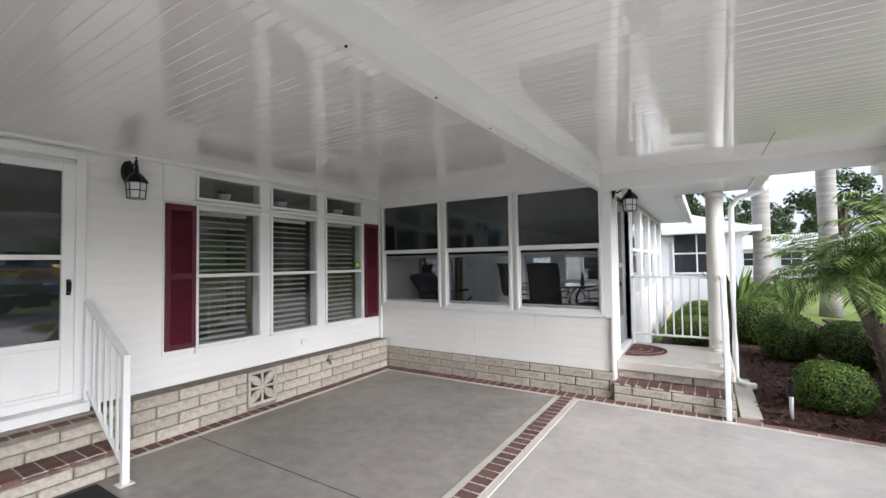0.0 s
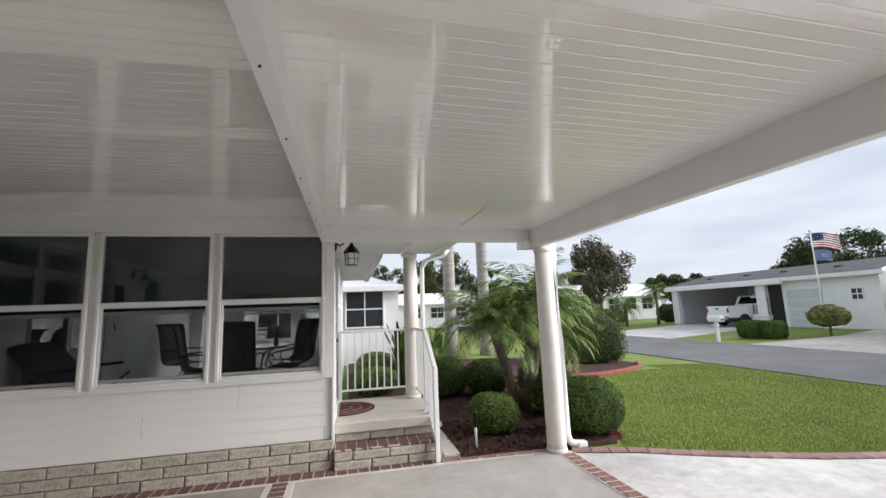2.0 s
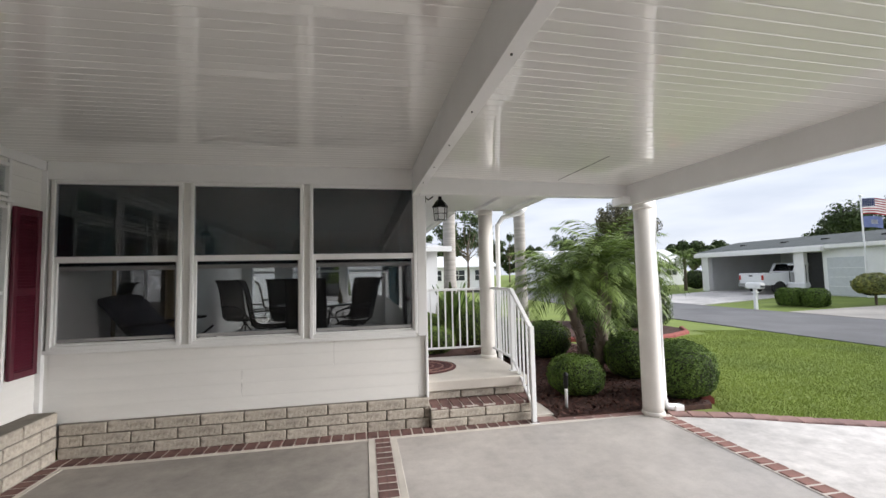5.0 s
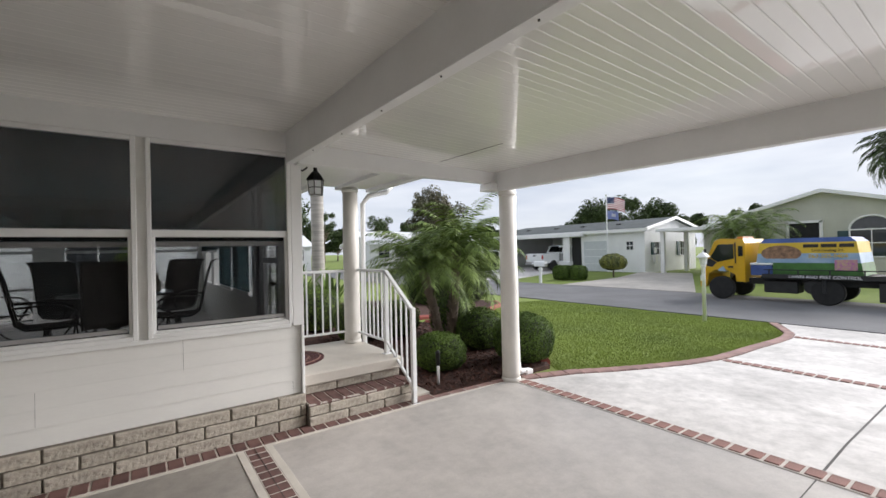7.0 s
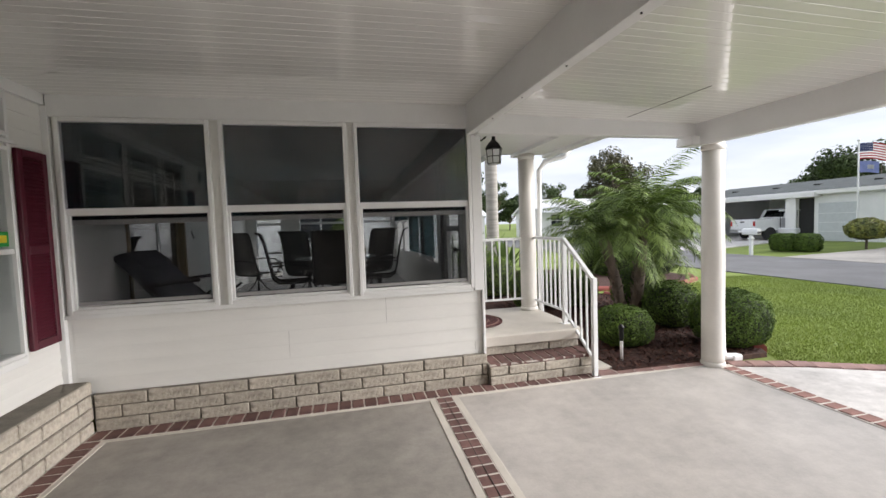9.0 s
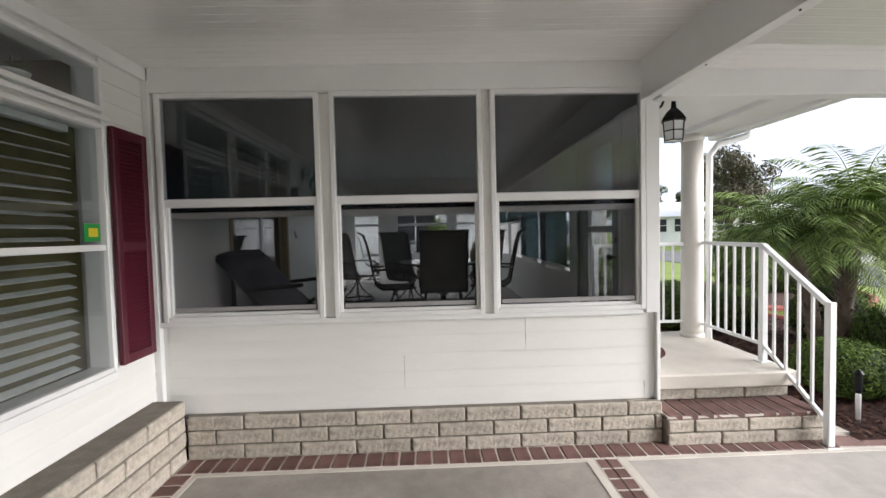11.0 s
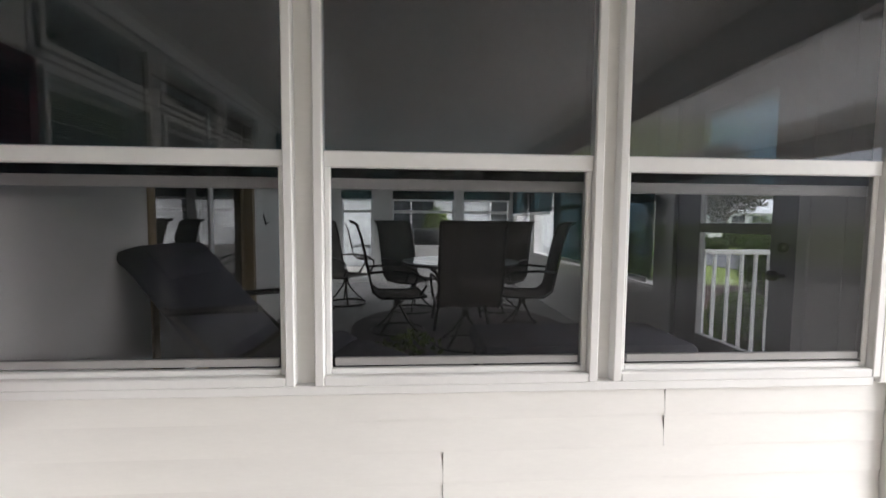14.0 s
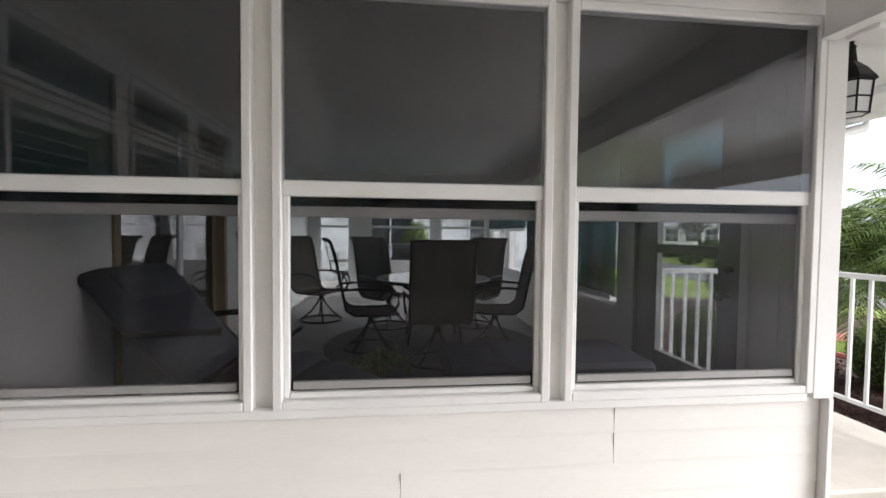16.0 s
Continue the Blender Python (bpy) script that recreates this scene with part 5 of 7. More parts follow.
# stiff strap-leaved plants behind the column
for x, y, s, n in ((0.62, 10.2, 0.85, 34), (1.5, 10.4, 0.75, 28)):
    st = thing("strap_leaf_plant", "dark green bird-of-paradise clump with upright leaves", "plant", (x, y, 0), group="strap-leaved plants")
    rnd = random.Random(int(x * 100))
    v, f = [], []
    for k in range(n):
        a, lean, H = rnd.uniform(0, 6.28), rnd.uniform(0.05, 0.5), s * rnd.uniform(1.0, 1.75)
        c, si = math.cos(a), math.sin(a)
        base = Vector((c * 0.12 * rnd.random(), si * 0.12 * rnd.random(), 0))
        sd = Vector((-si, c, 0))
        prev = None
        for j in range(6):
            u = j / 5
            w = 0.012 if u < 0.5 else 0.055 * math.sin(math.pi * (u - 0.45) / 0.6) + 0.002
            q = base + Vector((c * lean * u * u * H, si * lean * u * u * H, H * u * (1 - 0.15 * lean * u)))
            k0 = len(v)
            v += [q - sd * w, q + sd * w]
            if prev is not None:
                f.append((prev, prev + 1, k0 + 1, k0))
            prev = k0
    soup("leaves", v, f, LEAF, st)

# tall royal palm trunks
for x, y in ((1.55, 15.0), (3.1, 15.65), (4.6, 16.2)):
    r = thing("royal_palm", "tall royal palm with a smooth pale grey trunk", "palm", (x, y, ground_z(x) - 0.03), group="royal palms")
    bm = bmesh.new()
    lathe(bm, [(0.27, 0), (0.24, 0.5), (0.21, 2.0), (0.22, 4.0), (0.21, 6.0), (0.17, 8.0), (0.14, 9.5)], 20)
    part("trunk", bm, ROYAL, r, smooth=True)
    v, f = [], []
    rnd = random.Random(int(x * 10))
    for k in range(16):
        frond(rnd, v, f, (0, 0, 9.5), k * 2.4, radians(70 - 6 * k), 3.2, 1.6, 40, 0.02, 0.5)
    soup("crown", v, f, FROND, r)

# solar stake light
sk = thing("garden_light", "small white stake light with a dark cap", "garden light", (0.86, 5.27, 0.02))
bm = bmesh.new()
lathe(bm, [(0.016, 0), (0.018, 0.20), (0.016, 0.22)], 10)
part("stake", bm, PLASTIC, sk, smooth=True)
bm = bmesh.new()
lathe(bm, [(0.018, 0.22), (0.026, 0.25), (0.026, 0.36), (0.034, 0.37), (0.012, 0.40)], 12)
part("cap", bm, BLACK, sk, "dark lamp head")

# red curb of the bed and of the further hedge bed
REDCURB = material("red concrete curb", (0.30, 0.075, 0.06), 0.8, vary=0.12, scale=5, grain=60, bump=0.25)
def curb(pts, label):
    bm = bmesh.new()
    rows = []
    for i, (x, y) in enumerate(pts):
        a, b = Vector(pts[max(0, i - 1)]), Vector(pts[min(len(pts) - 1, i + 1)])
        t = (b - a).normalized()
        n = Vector((-t.y, t.x))
        z = ground_z(x)
        rows.append([bm.verts.new((x + n.x * o, y + n.y * o, z + h)) for o, h in ((-0.07, -0.03), (-0.065, 0.04), (-0.03, 0.075), (0.03, 0.075), (0.065, 0.04), (0.07, -0.03))])
    for u, w in zip(rows, rows[1:]):
        for k in range(5):
            bm.faces.new((u[k], u[k + 1], w[k + 1], w[k]))
    bm.faces.new(rows[0])
    bm.faces.new(rows[-1][::-1])
    bmesh.ops.recalc_face_normals(bm, faces=bm.faces)
    return tagged(part("curb", bm, REDCURB), label, "curb", kind="structure")


curb([(2.60, 5.14), (2.75, 5.45), (3.0, 5.95), (3.25, 6.6), (3.5, 7.4), (3.55, 8.2), (3.3, 9.2)], "red curved concrete curb of the mulch bed")
curb([(2.6, 10.6), (3.6, 9.95), (4.6, 9.85), (5.6, 10.1), (6.6, 10.6), (7.6, 11.3), (8.2, 12.2)], "red curved concrete curb of the hedge bed")
sheet("mulch_bed", [(2.7, 10.65), (3.6, 10.0), (4.6, 9.9), (5.6, 10.15), (6.6, 10.65), (7.6, 11.35), (8.2, 12.2), (8.2, 14.5), (2.7, 14.5)], 0.015, MULCH, "dark mulch bed under the hedge", "mulch")

# bark chips and grass blades
rnd = random.Random(5)
v, f = [], []
for _ in range(16000):
    x, y = rnd.uniform(0.62, 3.3), rnd.uniform(5.02, 9.2)
    if x > 2.45 + 0.28 * (y - 4.98) ** 0.8:
        continue
    a, l, w = rnd.uniform(0, 6.28), rnd.uniform(0.012, 0.035), rnd.uniform(0.004, 0.011)
    p = Vector((x, y, 0.024 + ground_z(x) + rnd.uniform(0, 0.014)))
    t = Vector((math.cos(a), math.sin(a), rnd.gauss(0, 0.35))) * l
    s = Vector((-math.sin(a), math.cos(a), rnd.gauss(0, 0.35))) * w
    k = len(v)
    v += [p - t - s, p + t - s * 0.6, p + t * 0.9 + s, p - t * 0.8 + s]
    f.append((k, k + 1, k + 2, k + 3))
tagged(soup("bark_chips", v, f, CHIP), "loose dark red bark chips", "mulch", kind="stuff")


def lawn_low(x):
    for (a, b), (c, d) in zip(LAWN_EDGE, LAWN_EDGE[1:]):
        if a <= x <= c:
            return b + (d - b) * (x - a) / (c - a) + 0.09
    return 4.9


nr = np.random.default_rng(3)
N = 210000
gx = 2.5 + 7.9 * nr.random(N)
gy = 3.9 + 8.0 * nr.random(N) ** 1.5
low = np.interp(gx, [p[0] for p in LAWN_EDGE], [p[1] + 0.09 for p in LAWN_EDGE])
bed = 2.5 + 1.15 * np.clip((gy - 4.9) / 3.2, 0, 1) ** 0.8
keep = (gy > low) & (gx > bed) & ~((gy > 9.9 + np.abs(gx - 4.6) * 0.35) & (gx < 8.2))
gx, gy = gx[keep], gy[keep]
n = len(gx)
gz = np.where(gx > 10, -0.3, np.where(gx < 2.5, 0, -0.3 * (gx - 2.5) / 7.5)) - 0.03
an = nr.random(n) * 6.2832
hh = 0.02 + 0.018 * nr.random(n)
ww = 0.003 + 0.0025 * nr.random(n)
V = np.empty((n, 3, 3))
V[:, 0] = np.stack([gx - np.cos(an) * ww, gy - np.sin(an) * ww, gz], 1)
V[:, 1] = np.stack([gx + np.cos(an) * ww, gy + np.sin(an) * ww, gz], 1)
V[:, 2] = np.stack([gx + nr.normal(0, 0.018, n), gy + nr.normal(0, 0.018, n), gz + hh], 1)
me = bpy.data.meshes.new("grass_blades")
me.from_pydata(V.reshape(-1, 3).tolist(), [], np.arange(3 * n).reshape(-1, 3).tolist())
me.materials.append(BLADE)
tagged(new("grass_blades", me), "short green mown grass blades", "grass", kind="stuff")

# lawn lamp post and mailbox
lp = thing("lamp_post", "white lawn lamp post with a small lantern head", "lamp post", (9.55, 5.95, ground_z(9.55) - 0.03))
bm = bmesh.new()
lathe(bm, [(0.045, 0), (0.045, 1.35), (0.06, 1.37), (0.06, 1.40), (0.035, 1.42)], 14)
part("post", bm, PLASTIC, lp, smooth=True)
block("number_plate", (-0.06, -0.05, 1.02), (-0.045, 0.05, 1.16), PLASTIC, lp)
bm = bmesh.new()
lathe(bm, [(0.07, 1.42), (0.10, 1.60), (0.10, 1.61)], 6)
part("glass", bm, LAMPGLASS, lp)
bm = bmesh.new()
lathe(bm, [(0.17, 1.61), (0.15, 1.64), (0.06, 1.72), (0.02, 1.73), (0.02, 1.78)], 8)
part("hood", bm, PLASTIC, lp)
mb = thing("mailbox", "white post-mounted mailbox by the street", "mailbox", (16.35, 17.2, -0.31))
block("post", (-0.06, -0.06, 0), (0.06, 0.06, 1.0), PLASTIC, mb)
bm = bmesh.new()
box(bm, (-0.14, -0.38, 0.95), (0.14, 0.38, 1.13), 0.03)
rod(bm, (0, -0.38, 1.12), (0, 0.38, 1.12), 0.13, seg=14)
part("box", bm, PLASTIC, mb)
block("base_block", (-0.08, -0.12, 0.75), (0.08, 0.12, 0.82), PLASTIC, mb)

# ---- houses over the street ----
HOUSEWHITE = material("white lap siding", (0.84, 0.85, 0.85), 0.6, vary=0.04, scale=1, grain=12, bump=0.05)
TAN = material("sage-tan lap siding", (0.53, 0.53, 0.45), 0.6, vary=0.05, scale=1, grain=12, bump=0.05)
GLASSDARK = material("dark window glass", (0.03, 0.035, 0.04), 0.08, vary=0.1, bump=0)
TEALDARK = material("dark teal shutter", (0.03, 0.07, 0.075), 0.5, vary=0.1)


def gable_house(name, label, x0, x1, y0, y1, eave, ridge, along, wall, roofmat, over=0.35, open_from=None):
    """Walls of lapped boards under a two-sided roof; along: the way the ridge runs."""
    h = thing(name, label, "house", (x0, y0, 0))
    o = Vector((x0, y0, 0))
    bm = bmesh.new()
    box(bm, (0, 0, -0.1), (x1 - x0, open_from or y1 - y0, eave))
    if open_from:
        box(bm, (x1 - x0 - 0.2, open_from, -0.1), (x1 - x0, y1 - y0, eave))
        box(bm, (0.3, y1 - y0 - 0.2, -0.1), (x1 - x0 - 0.2, y1 - y0, eave))
    if along == 'y':
        xm = (x1 - x0) / 2
        for y in (0, y1 - y0):
            bm.faces.new([bm.verts.new(p) for p in ((0, y, eave), (x1 - x0, y, eave), (xm, y, ridge))])
    else:
        ym = (y1 - y0) / 2
        for x in (0, x1 - x0):
            bm.faces.new([bm.verts.new(p) for p in ((x, 0, eave), (x, y1 - y0, eave), (x, ym, ridge))])
    part("wall", bm, wall, h)
    n = int(eave / 0.16)
    bm = bmesh.new()
    for i in range(n):
        z = i * eave / n
        for a, b in (((-0.012, -0.012), (0, y1 - y0)), ((-0.012, -0.012), (x1 - x0, 0))):
            if a[0] < 0 and b[0] == 0:
                box(bm, (-0.02, 0, z), (0.0, open_from or y1 - y0, z + 0.02))
            else:
                box(bm, (0, -0.02, z), (x1 - x0, 0.0, z + 0.02))
    if along == 'x':
        m_ = int((ridge - eave) / 0.16)
        for i in range(m_):
            z = eave + i * (ridge - eave) / m_
            half = (y1 - y0) / 2 * (1 - i / m_)
            box(bm, (-0.02, (y1 - y0) / 2 - half, z), (0.0, (y1 - y0) / 2 + half, z + 0.02))
    else:
        m_ = int((ridge - eave) / 0.16)
        for i in range(m_):
            z = eave + i * (ridge - eave) / m_
            half = (x1 - x0) / 2 * (1 - i / m_)
            box(bm, ((x1 - x0) / 2 - half, -0.02, z), ((x1 - x0) / 2 + half, 0.0, z + 0.02))
    tagged(part("cladding", bm, wall, h), kind="stuff")
    for s in (0, 1):
        bm = bmesh.new()
        t = 0.10
        if along == 'y':
            xm = (x1 - x0) / 2
            sl = (ridge - eave) / xm
            xe = -over if s == 0 else x1 - x0 + over
            pts = [(xe, eave - sl * over + 0.02), (xm, ridge + 0.02), (xm, ridge + 0.02 + t), (xe, eave - sl * over + 0.02 + t)]
            ends = [[bm.verts.new((a, y, b)) for a, b in pts] for y in (-over, y1 - y0 + over)]
        else:
            ym = (y1 - y0) / 2
            sl = (ridge - eave) / ym
            ye = -over if s == 0 else y1 - y0 + over
            pts = [(ye, eave - sl * over + 0.02), (ym, ridge + 0.02), (ym, ridge + 0.02 + t), (ye, eave - sl * over + 0.02 + t)]
            ends = [[bm.verts.new((x, a, b)) for a, b in pts] for x in (-over, x1 - x0 + over)]
        for k in range(4):
            bm.faces.new((ends[0][k], ends[0][(k + 1) % 4], ends[1][(k + 1) % 4], ends[1][k]))
        bm.faces.new(ends[0])
        bm.faces.new(ends[1])
        bmesh.ops.recalc_face_normals(bm, faces=bm.faces)
        part("roof", bm, roofmat, h)
        # pale fascia along the edge
        bm = bmesh.new()
        if along == 'y':
            box(bm, (xe - 0.03, -over, eave - sl * over - 0.12), (xe + 0.03, y1 - y0 + over, eave - sl * over + 0.10), 0.01)
        else:
            a, b = Vector((-over - 0.02, ye, eave - sl * over - 0.03)), Vector((-over - 0.02, ym, ridge - 0.03))
            q = (b - a).to_track_quat('Y', 'Z').to_matrix().to_4x4()
            box(bm, (-0.03, -(b - a).length / 2, -0.02), (0.03, (b - a).length / 2, 0.16), 0.01, Matrix.Translation((a + b) / 2) @ q)
        part("fascia", bm, TRIM, h, "white fascia board")
    if along == 'y':
        for s in (-1, 1):
            bm = bmesh.new()
            a, b = Vector((xm + s * (xm + over), -over - 0.01, eave - sl * over - 0.02)), Vector((xm, -over - 0.01, ridge - 0.02))
            q = (b - a).to_track_quat('Y', 'Z').to_matrix().to_4x4()
            box(bm, (-0.03, -(b - a).length / 2, -0.02), (0.03, (b - a).length / 2, 0.16), 0.01, Matrix.Translation((a + b) / 2) @ q)
            part("fascia", bm, TRIM, h, "white fascia board")
    return h


def house_window(h, side, u0, u1, z0, z1, shutters=None, cross=True, sill=True):
    """A framed window on the street side ('x') or the south side ('y') of a house."""
    w = new("window")
    w.parent = h
    def bx(nm, a, b, c, d, out_, mat, bevel=0.01):
        bm = bmesh.new()
        if side == 'x':
            box(bm, (-out_, a, c), (0.02, b, d), bevel)
        else:
            box(bm, (a, -out_, c), (b, 0.02, d), bevel)
        part(nm, bm, mat, w)
    bx("pane", u0, u1, z0, z1, 0.03, GLASSDARK, 0)
    for a, b, c, d in ((u0 - 0.06, u0, z0 - 0.06, z1 + 0.06), (u1, u1 + 0.06, z0 - 0.06, z1 + 0.06), (u0, u1, z1, z1 + 0.06), (u0, u1, z0 - 0.06, z0)):
        bx("frame", a, b, c, d, 0.06, TRIM)
    if cross:
        bx("bar", u0, u1, (z0 + z1) / 2 - 0.025, (z0 + z1) / 2 + 0.025, 0.05, TRIM)
        bx("bar", (u0 + u1) / 2 - 0.02, (u0 + u1) / 2 + 0.02, z0, z1, 0.045, TRIM)
    if shutters:
        for a, b in ((u0 - 0.45, u0 - 0.07), (u1 + 0.07, u1 + 0.45)):
            bx("shutter", a, b, z0, z1, 0.06, shutters)
    return w


# white house with the open carport
hb = gable_house("house", "white lap-sided house with a grey-green shingle roof", 24.0, 31.0, 15.3, 28.4, 2.78, 3.50, 'y', HOUSEWHITE, SHINGLE, open_from=6.0)
house_window(hb, 'x', 0.75, 1.2, 1.45, 1.97)
house_window(hb, 'y', 4.6, 5.3, 1.0, 1.95, TEALDARK)
house_window(hb, 'y', 1.2, 1.7, 1.1, 1.9, TEALDARK)
block("garage_door", (-0.05, 2.6, 0.0), (0.0, 4.45, 2.08), material("pale blue-grey panel door", (0.55, 0.58, 0.60), 0.5, vary=0.04), hb, "pale panelled garage door")
for z in (0.5, 1.0, 1.5):
    block("panel_groove", (-0.058, 2.65, z), (-0.045, 4.4, z + 0.02), HOUSEWHITE, hb)
# no opening is cut: a black plate paints the doorway's shade on the wall
block("doorway", (-0.03, 4.7, 0.02), (0.0, 5.5, 2.42), DARK, hb, "dark panel for the shade of an open doorway", bevel=0)
block("brick_pier", (-0.30, 5.5, 0.0), (0.05, 6.1, 2.5), TRIM, hb, "white brick pier")
block("brick_pier", (-0.30, 12.4, 0.0), (0.05, 13.0, 2.5), TRIM, hb, "white brick pier")
block("carport_fascia", (-0.6, 4.3, 2.46), (0.05, 13.4, 2.72), TRIM, hb, "deep white carport fascia")
for y in (2.5, 5.5, 8.0, 11.0):
    block("roof_vent", (1.5, y, 3.12), (1.8, y + 0.35, 3.28), BLACK, hb)
for x, z, s in ((1.0, 0.55, 0.5), (1.0, 1.2, 0.35)):
    block("meter_box", (x, -0.14, z), (x + s * 0.6, 0, z + s), HEM, hb, "grey electric meter box")
# neighbouring flat carport roof
cp = thing("carport", "white flat-roofed carport on square posts", "carport", (23.6, 10.0, 0))
block("roof", (0, 0, 2.50), (6.5, 4.4, 2.68), TRIM, cp)
for x, y in ((0.3, 4.1), (3.3, 4.1), (6.2, 4.1), (0.3, 0.3)):
    block("post", (x - 0.11, y - 0.11, 0), (x + 0.11, y + 0.11, 2.5), TRIM, cp)

# sage-tan house
th = gable_house("house", "sage-tan lap-sided house with a wide gable and arched window", 25.0, 38.0, 1.6, 12.2, 2.62, 4.1, 'x', TAN, ROOFWHITE)
# flat black plate on the wall, painting the shade of the porch recess
block("porch_opening", (-0.05, 5.4, 0.2), (0.0, 6.7, 2.62), DARK, th, "dark panel for the shade of a recessed porch", bevel=0)
for y in (5.32, 6.62):
    block("porch_post", (-0.12, y, 0), (0.0, y + 0.12, 2.7), TRIM, th)
block("porch_lintel", (-0.12, 5.3, 2.6), (0.0, 6.76, 2.72), TRIM, th)
house_window(th, 'x', 2.95, 4.35, 0.95, 2.15, TEALDARK)
house_window(th, 'x', 0.8, 1.5, 0.95, 2.1, None)
bm = bmesh.new()
fan = [(0.7 * math.cos(math.pi * k / 16), 0.58 * math.sin(math.pi * k / 16)) for k in range(17)]
a = [bm.verts.new((-0.03, 3.65 + u, 2.2 + z)) for u, z in fan]
b = [bm.verts.new((0.0, 3.65 + u, 2.2 + z)) for u, z in fan]
bm.faces.new(a)
for k in range(16):
    bm.faces.new((a[k], a[k + 1], b[k + 1], b[k]))
part("arch_pane", bm, GLASSDARK, th)
bm = bmesh.new()
tube(bm, [(-0.04, 3.65 + u * 1.05, 2.2 + z * 1.05) for u, z in fan], 0.045, 6)
part("arch_frame", bm, TRIM, th)

# far white house with many windows
hc = gable_house("house", "far white house with a row of windows", 18.0, 34.0, 42.0, 49.0, 2.6, 4.0, 'x', HOUSEWHITE, ROOFWHITE)
for k in range(7):
    house_window(hc, 'y', 1.0 + k * 2.1, 2.3 + k * 2.1, 1.1, 2.3)
hd = gable_house("house", "white house beyond the road bend", 2.0, 13.0, 46.0, 53.0, 2.5, 3.7, 'x', HOUSEWHITE, ROOFWHITE)
for k in range(4):
    house_window(hd, 'y', 1.0 + k * 2.6, 2.4 + k * 2.6, 1.0, 2.1)
# white wing with a window close behind the porch
he = thing("house", "white neighbouring wing with a low white metal roof", "house", (-5.0, 14.9, 0))
bm = bmesh.new()
box(bm, (0, 0, -0.05), (6.1, 7, 2.45))
part("wall", bm, HOUSEWHITE, he)
bm = bmesh.new()
e = [bm.verts.new(p) for p in ((-0.3, -0.4, 2.48), (6.5, -0.4, 2.48), (6.5, 7.4, 2.48), (-0.3, 7.4, 2.48), (2, 2.6, 3.25), (4.6, 2.6, 3.25))]
for q in ((0, 1, 5, 4), (1, 2, 5), (2, 3, 4, 5), (3, 0, 4), (3, 2, 1, 0)):
    bm.faces.new([e[k] for k in q])
bmesh.ops.recalc_face_normals(bm, faces=bm.faces)
part("roof", bm, ROOFWHITE, he)
block("fascia", (-0.32, -0.44, 2.36), (6.52, -0.39, 2.54), TRIM, he)
house_window(he, 'y', 4.35, 5.55, 1.2, 2.36)
house_window(he, 'y', 1.6, 2.8, 1.2, 2.36)
# house to the south, seen in the window panes
hs = gable_house("house", "pale blue-white neighbouring house to the south", -6.0, 9.0, -24.0, -16.0, 2.6, 3.9, 'x', HOUSEWHITE, ROOFWHITE)
for k in range(5):
    w = new("window")
    w.parent = hs
    block("pane", (1.0 + 2.8 * k, 7.98, 1.0), (2.2 + 2.8 * k, 8.03, 2.1), GLASSDARK, w, bevel=0)
    block("frame", (0.92 + 2.8 * k, 7.99, 0.92), (2.28 + 2.8 * k, 8.02, 2.18), TRIM, w)


# ---- trees ----
def tree(x, y, trunk_h, crown, n, leaf, mat, label, seed, z=0.0, trunk_r=0.2, clumps=26):
    """A tapered trunk that forks into limbs, each ending in uneven tufts of leaves with gaps between."""
    rnd = random.Random(seed)
    t = thing("tree", label, "tree", (x, y, z), group="street trees")
    rx, ry, rz = crown
    bm = bmesh.new()
    tube(bm, [(0, 0, -0.1), (0.05, 0.02, trunk_h * 0.5), (0.0, 0.05, trunk_h), (0.1, 0.0, trunk_h + rz * 0.6)], [trunk_r, trunk_r * 0.8, trunk_r * 0.65, trunk_r * 0.3], 9)
    part("trunk", bm, BARK, t, smooth=True)
    pts = []
    for c in range(clumps):
        d = Vector((rnd.gauss(0, 1), rnd.gauss(0, 1), rnd.gauss(0, 1))).normalized()
        k = rnd.uniform(0.45, 0.95)
        p = Vector((d.x * rx * k, d.y * ry * k, trunk_h + rz * 0.9 + d.z * rz * k))
        bm = bmesh.new()
        tube(bm, [(0, 0, trunk_h * rnd.uniform(0.7, 1.1)), p * 0.5 + Vector((0, 0, trunk_h * 0.35)), p], [trunk_r * 0.35, trunk_r * 0.2, 0.02], 5)
        part("limb", bm, BARK, t)
        s = min(rx, rz) * rnd.uniform(0.26, 0.46)
        for _ in range(n // clumps):
            e = Vector((rnd.gauss(0, 1), rnd.gauss(0, 1), rnd.gauss(0, 0.8))).normalized()
            pts.append((p + e * s * rnd.uniform(0.5, 1.05), e))
    v, f = leaf_cloud(pts, leaf, rnd)
    soup("crown", v, f, mat, t)
    return t


tree(24.5, 39.0, 2.4, (3.9, 3.6, 3.0), 9000, 0.17, RUSTLEAF, "broad rusty-green street tree", 1)
tree(29.5, 47.0, 2.4, (3.0, 3.0, 2.6), 5000, 0.2, TREELEAF, "round green tree behind the far house", 2)
for i, (x, y, a, b) in enumerate(((42, 28, 6.0, 3.0), (46, 35, 3.6, 2.4))):
    tree(x, y, 1.6, (a, a, b), 17000, 0.17, TREELEAF, "large dark spreading tree behind the white house", 20 + i, clumps=34)
for i, (x, y, h) in enumerate(((4, 62, 4.6), (9, 66, 4.0), (-3, 58, 4.6), (14, 70, 5.0), (20, 74, 5.0), (-9, 60, 5), (34, 70, 4.5), (27, 80, 5.5), (0, 44, 4.4), (8.5, 40, 3.6))):
    tree(x, y, h, (3.0, 3.0, 2.2), 2600, 0.17, TREELEAF, "tall far pine with an open flat crown", 40 + i, clumps=14, trunk_r=0.16)
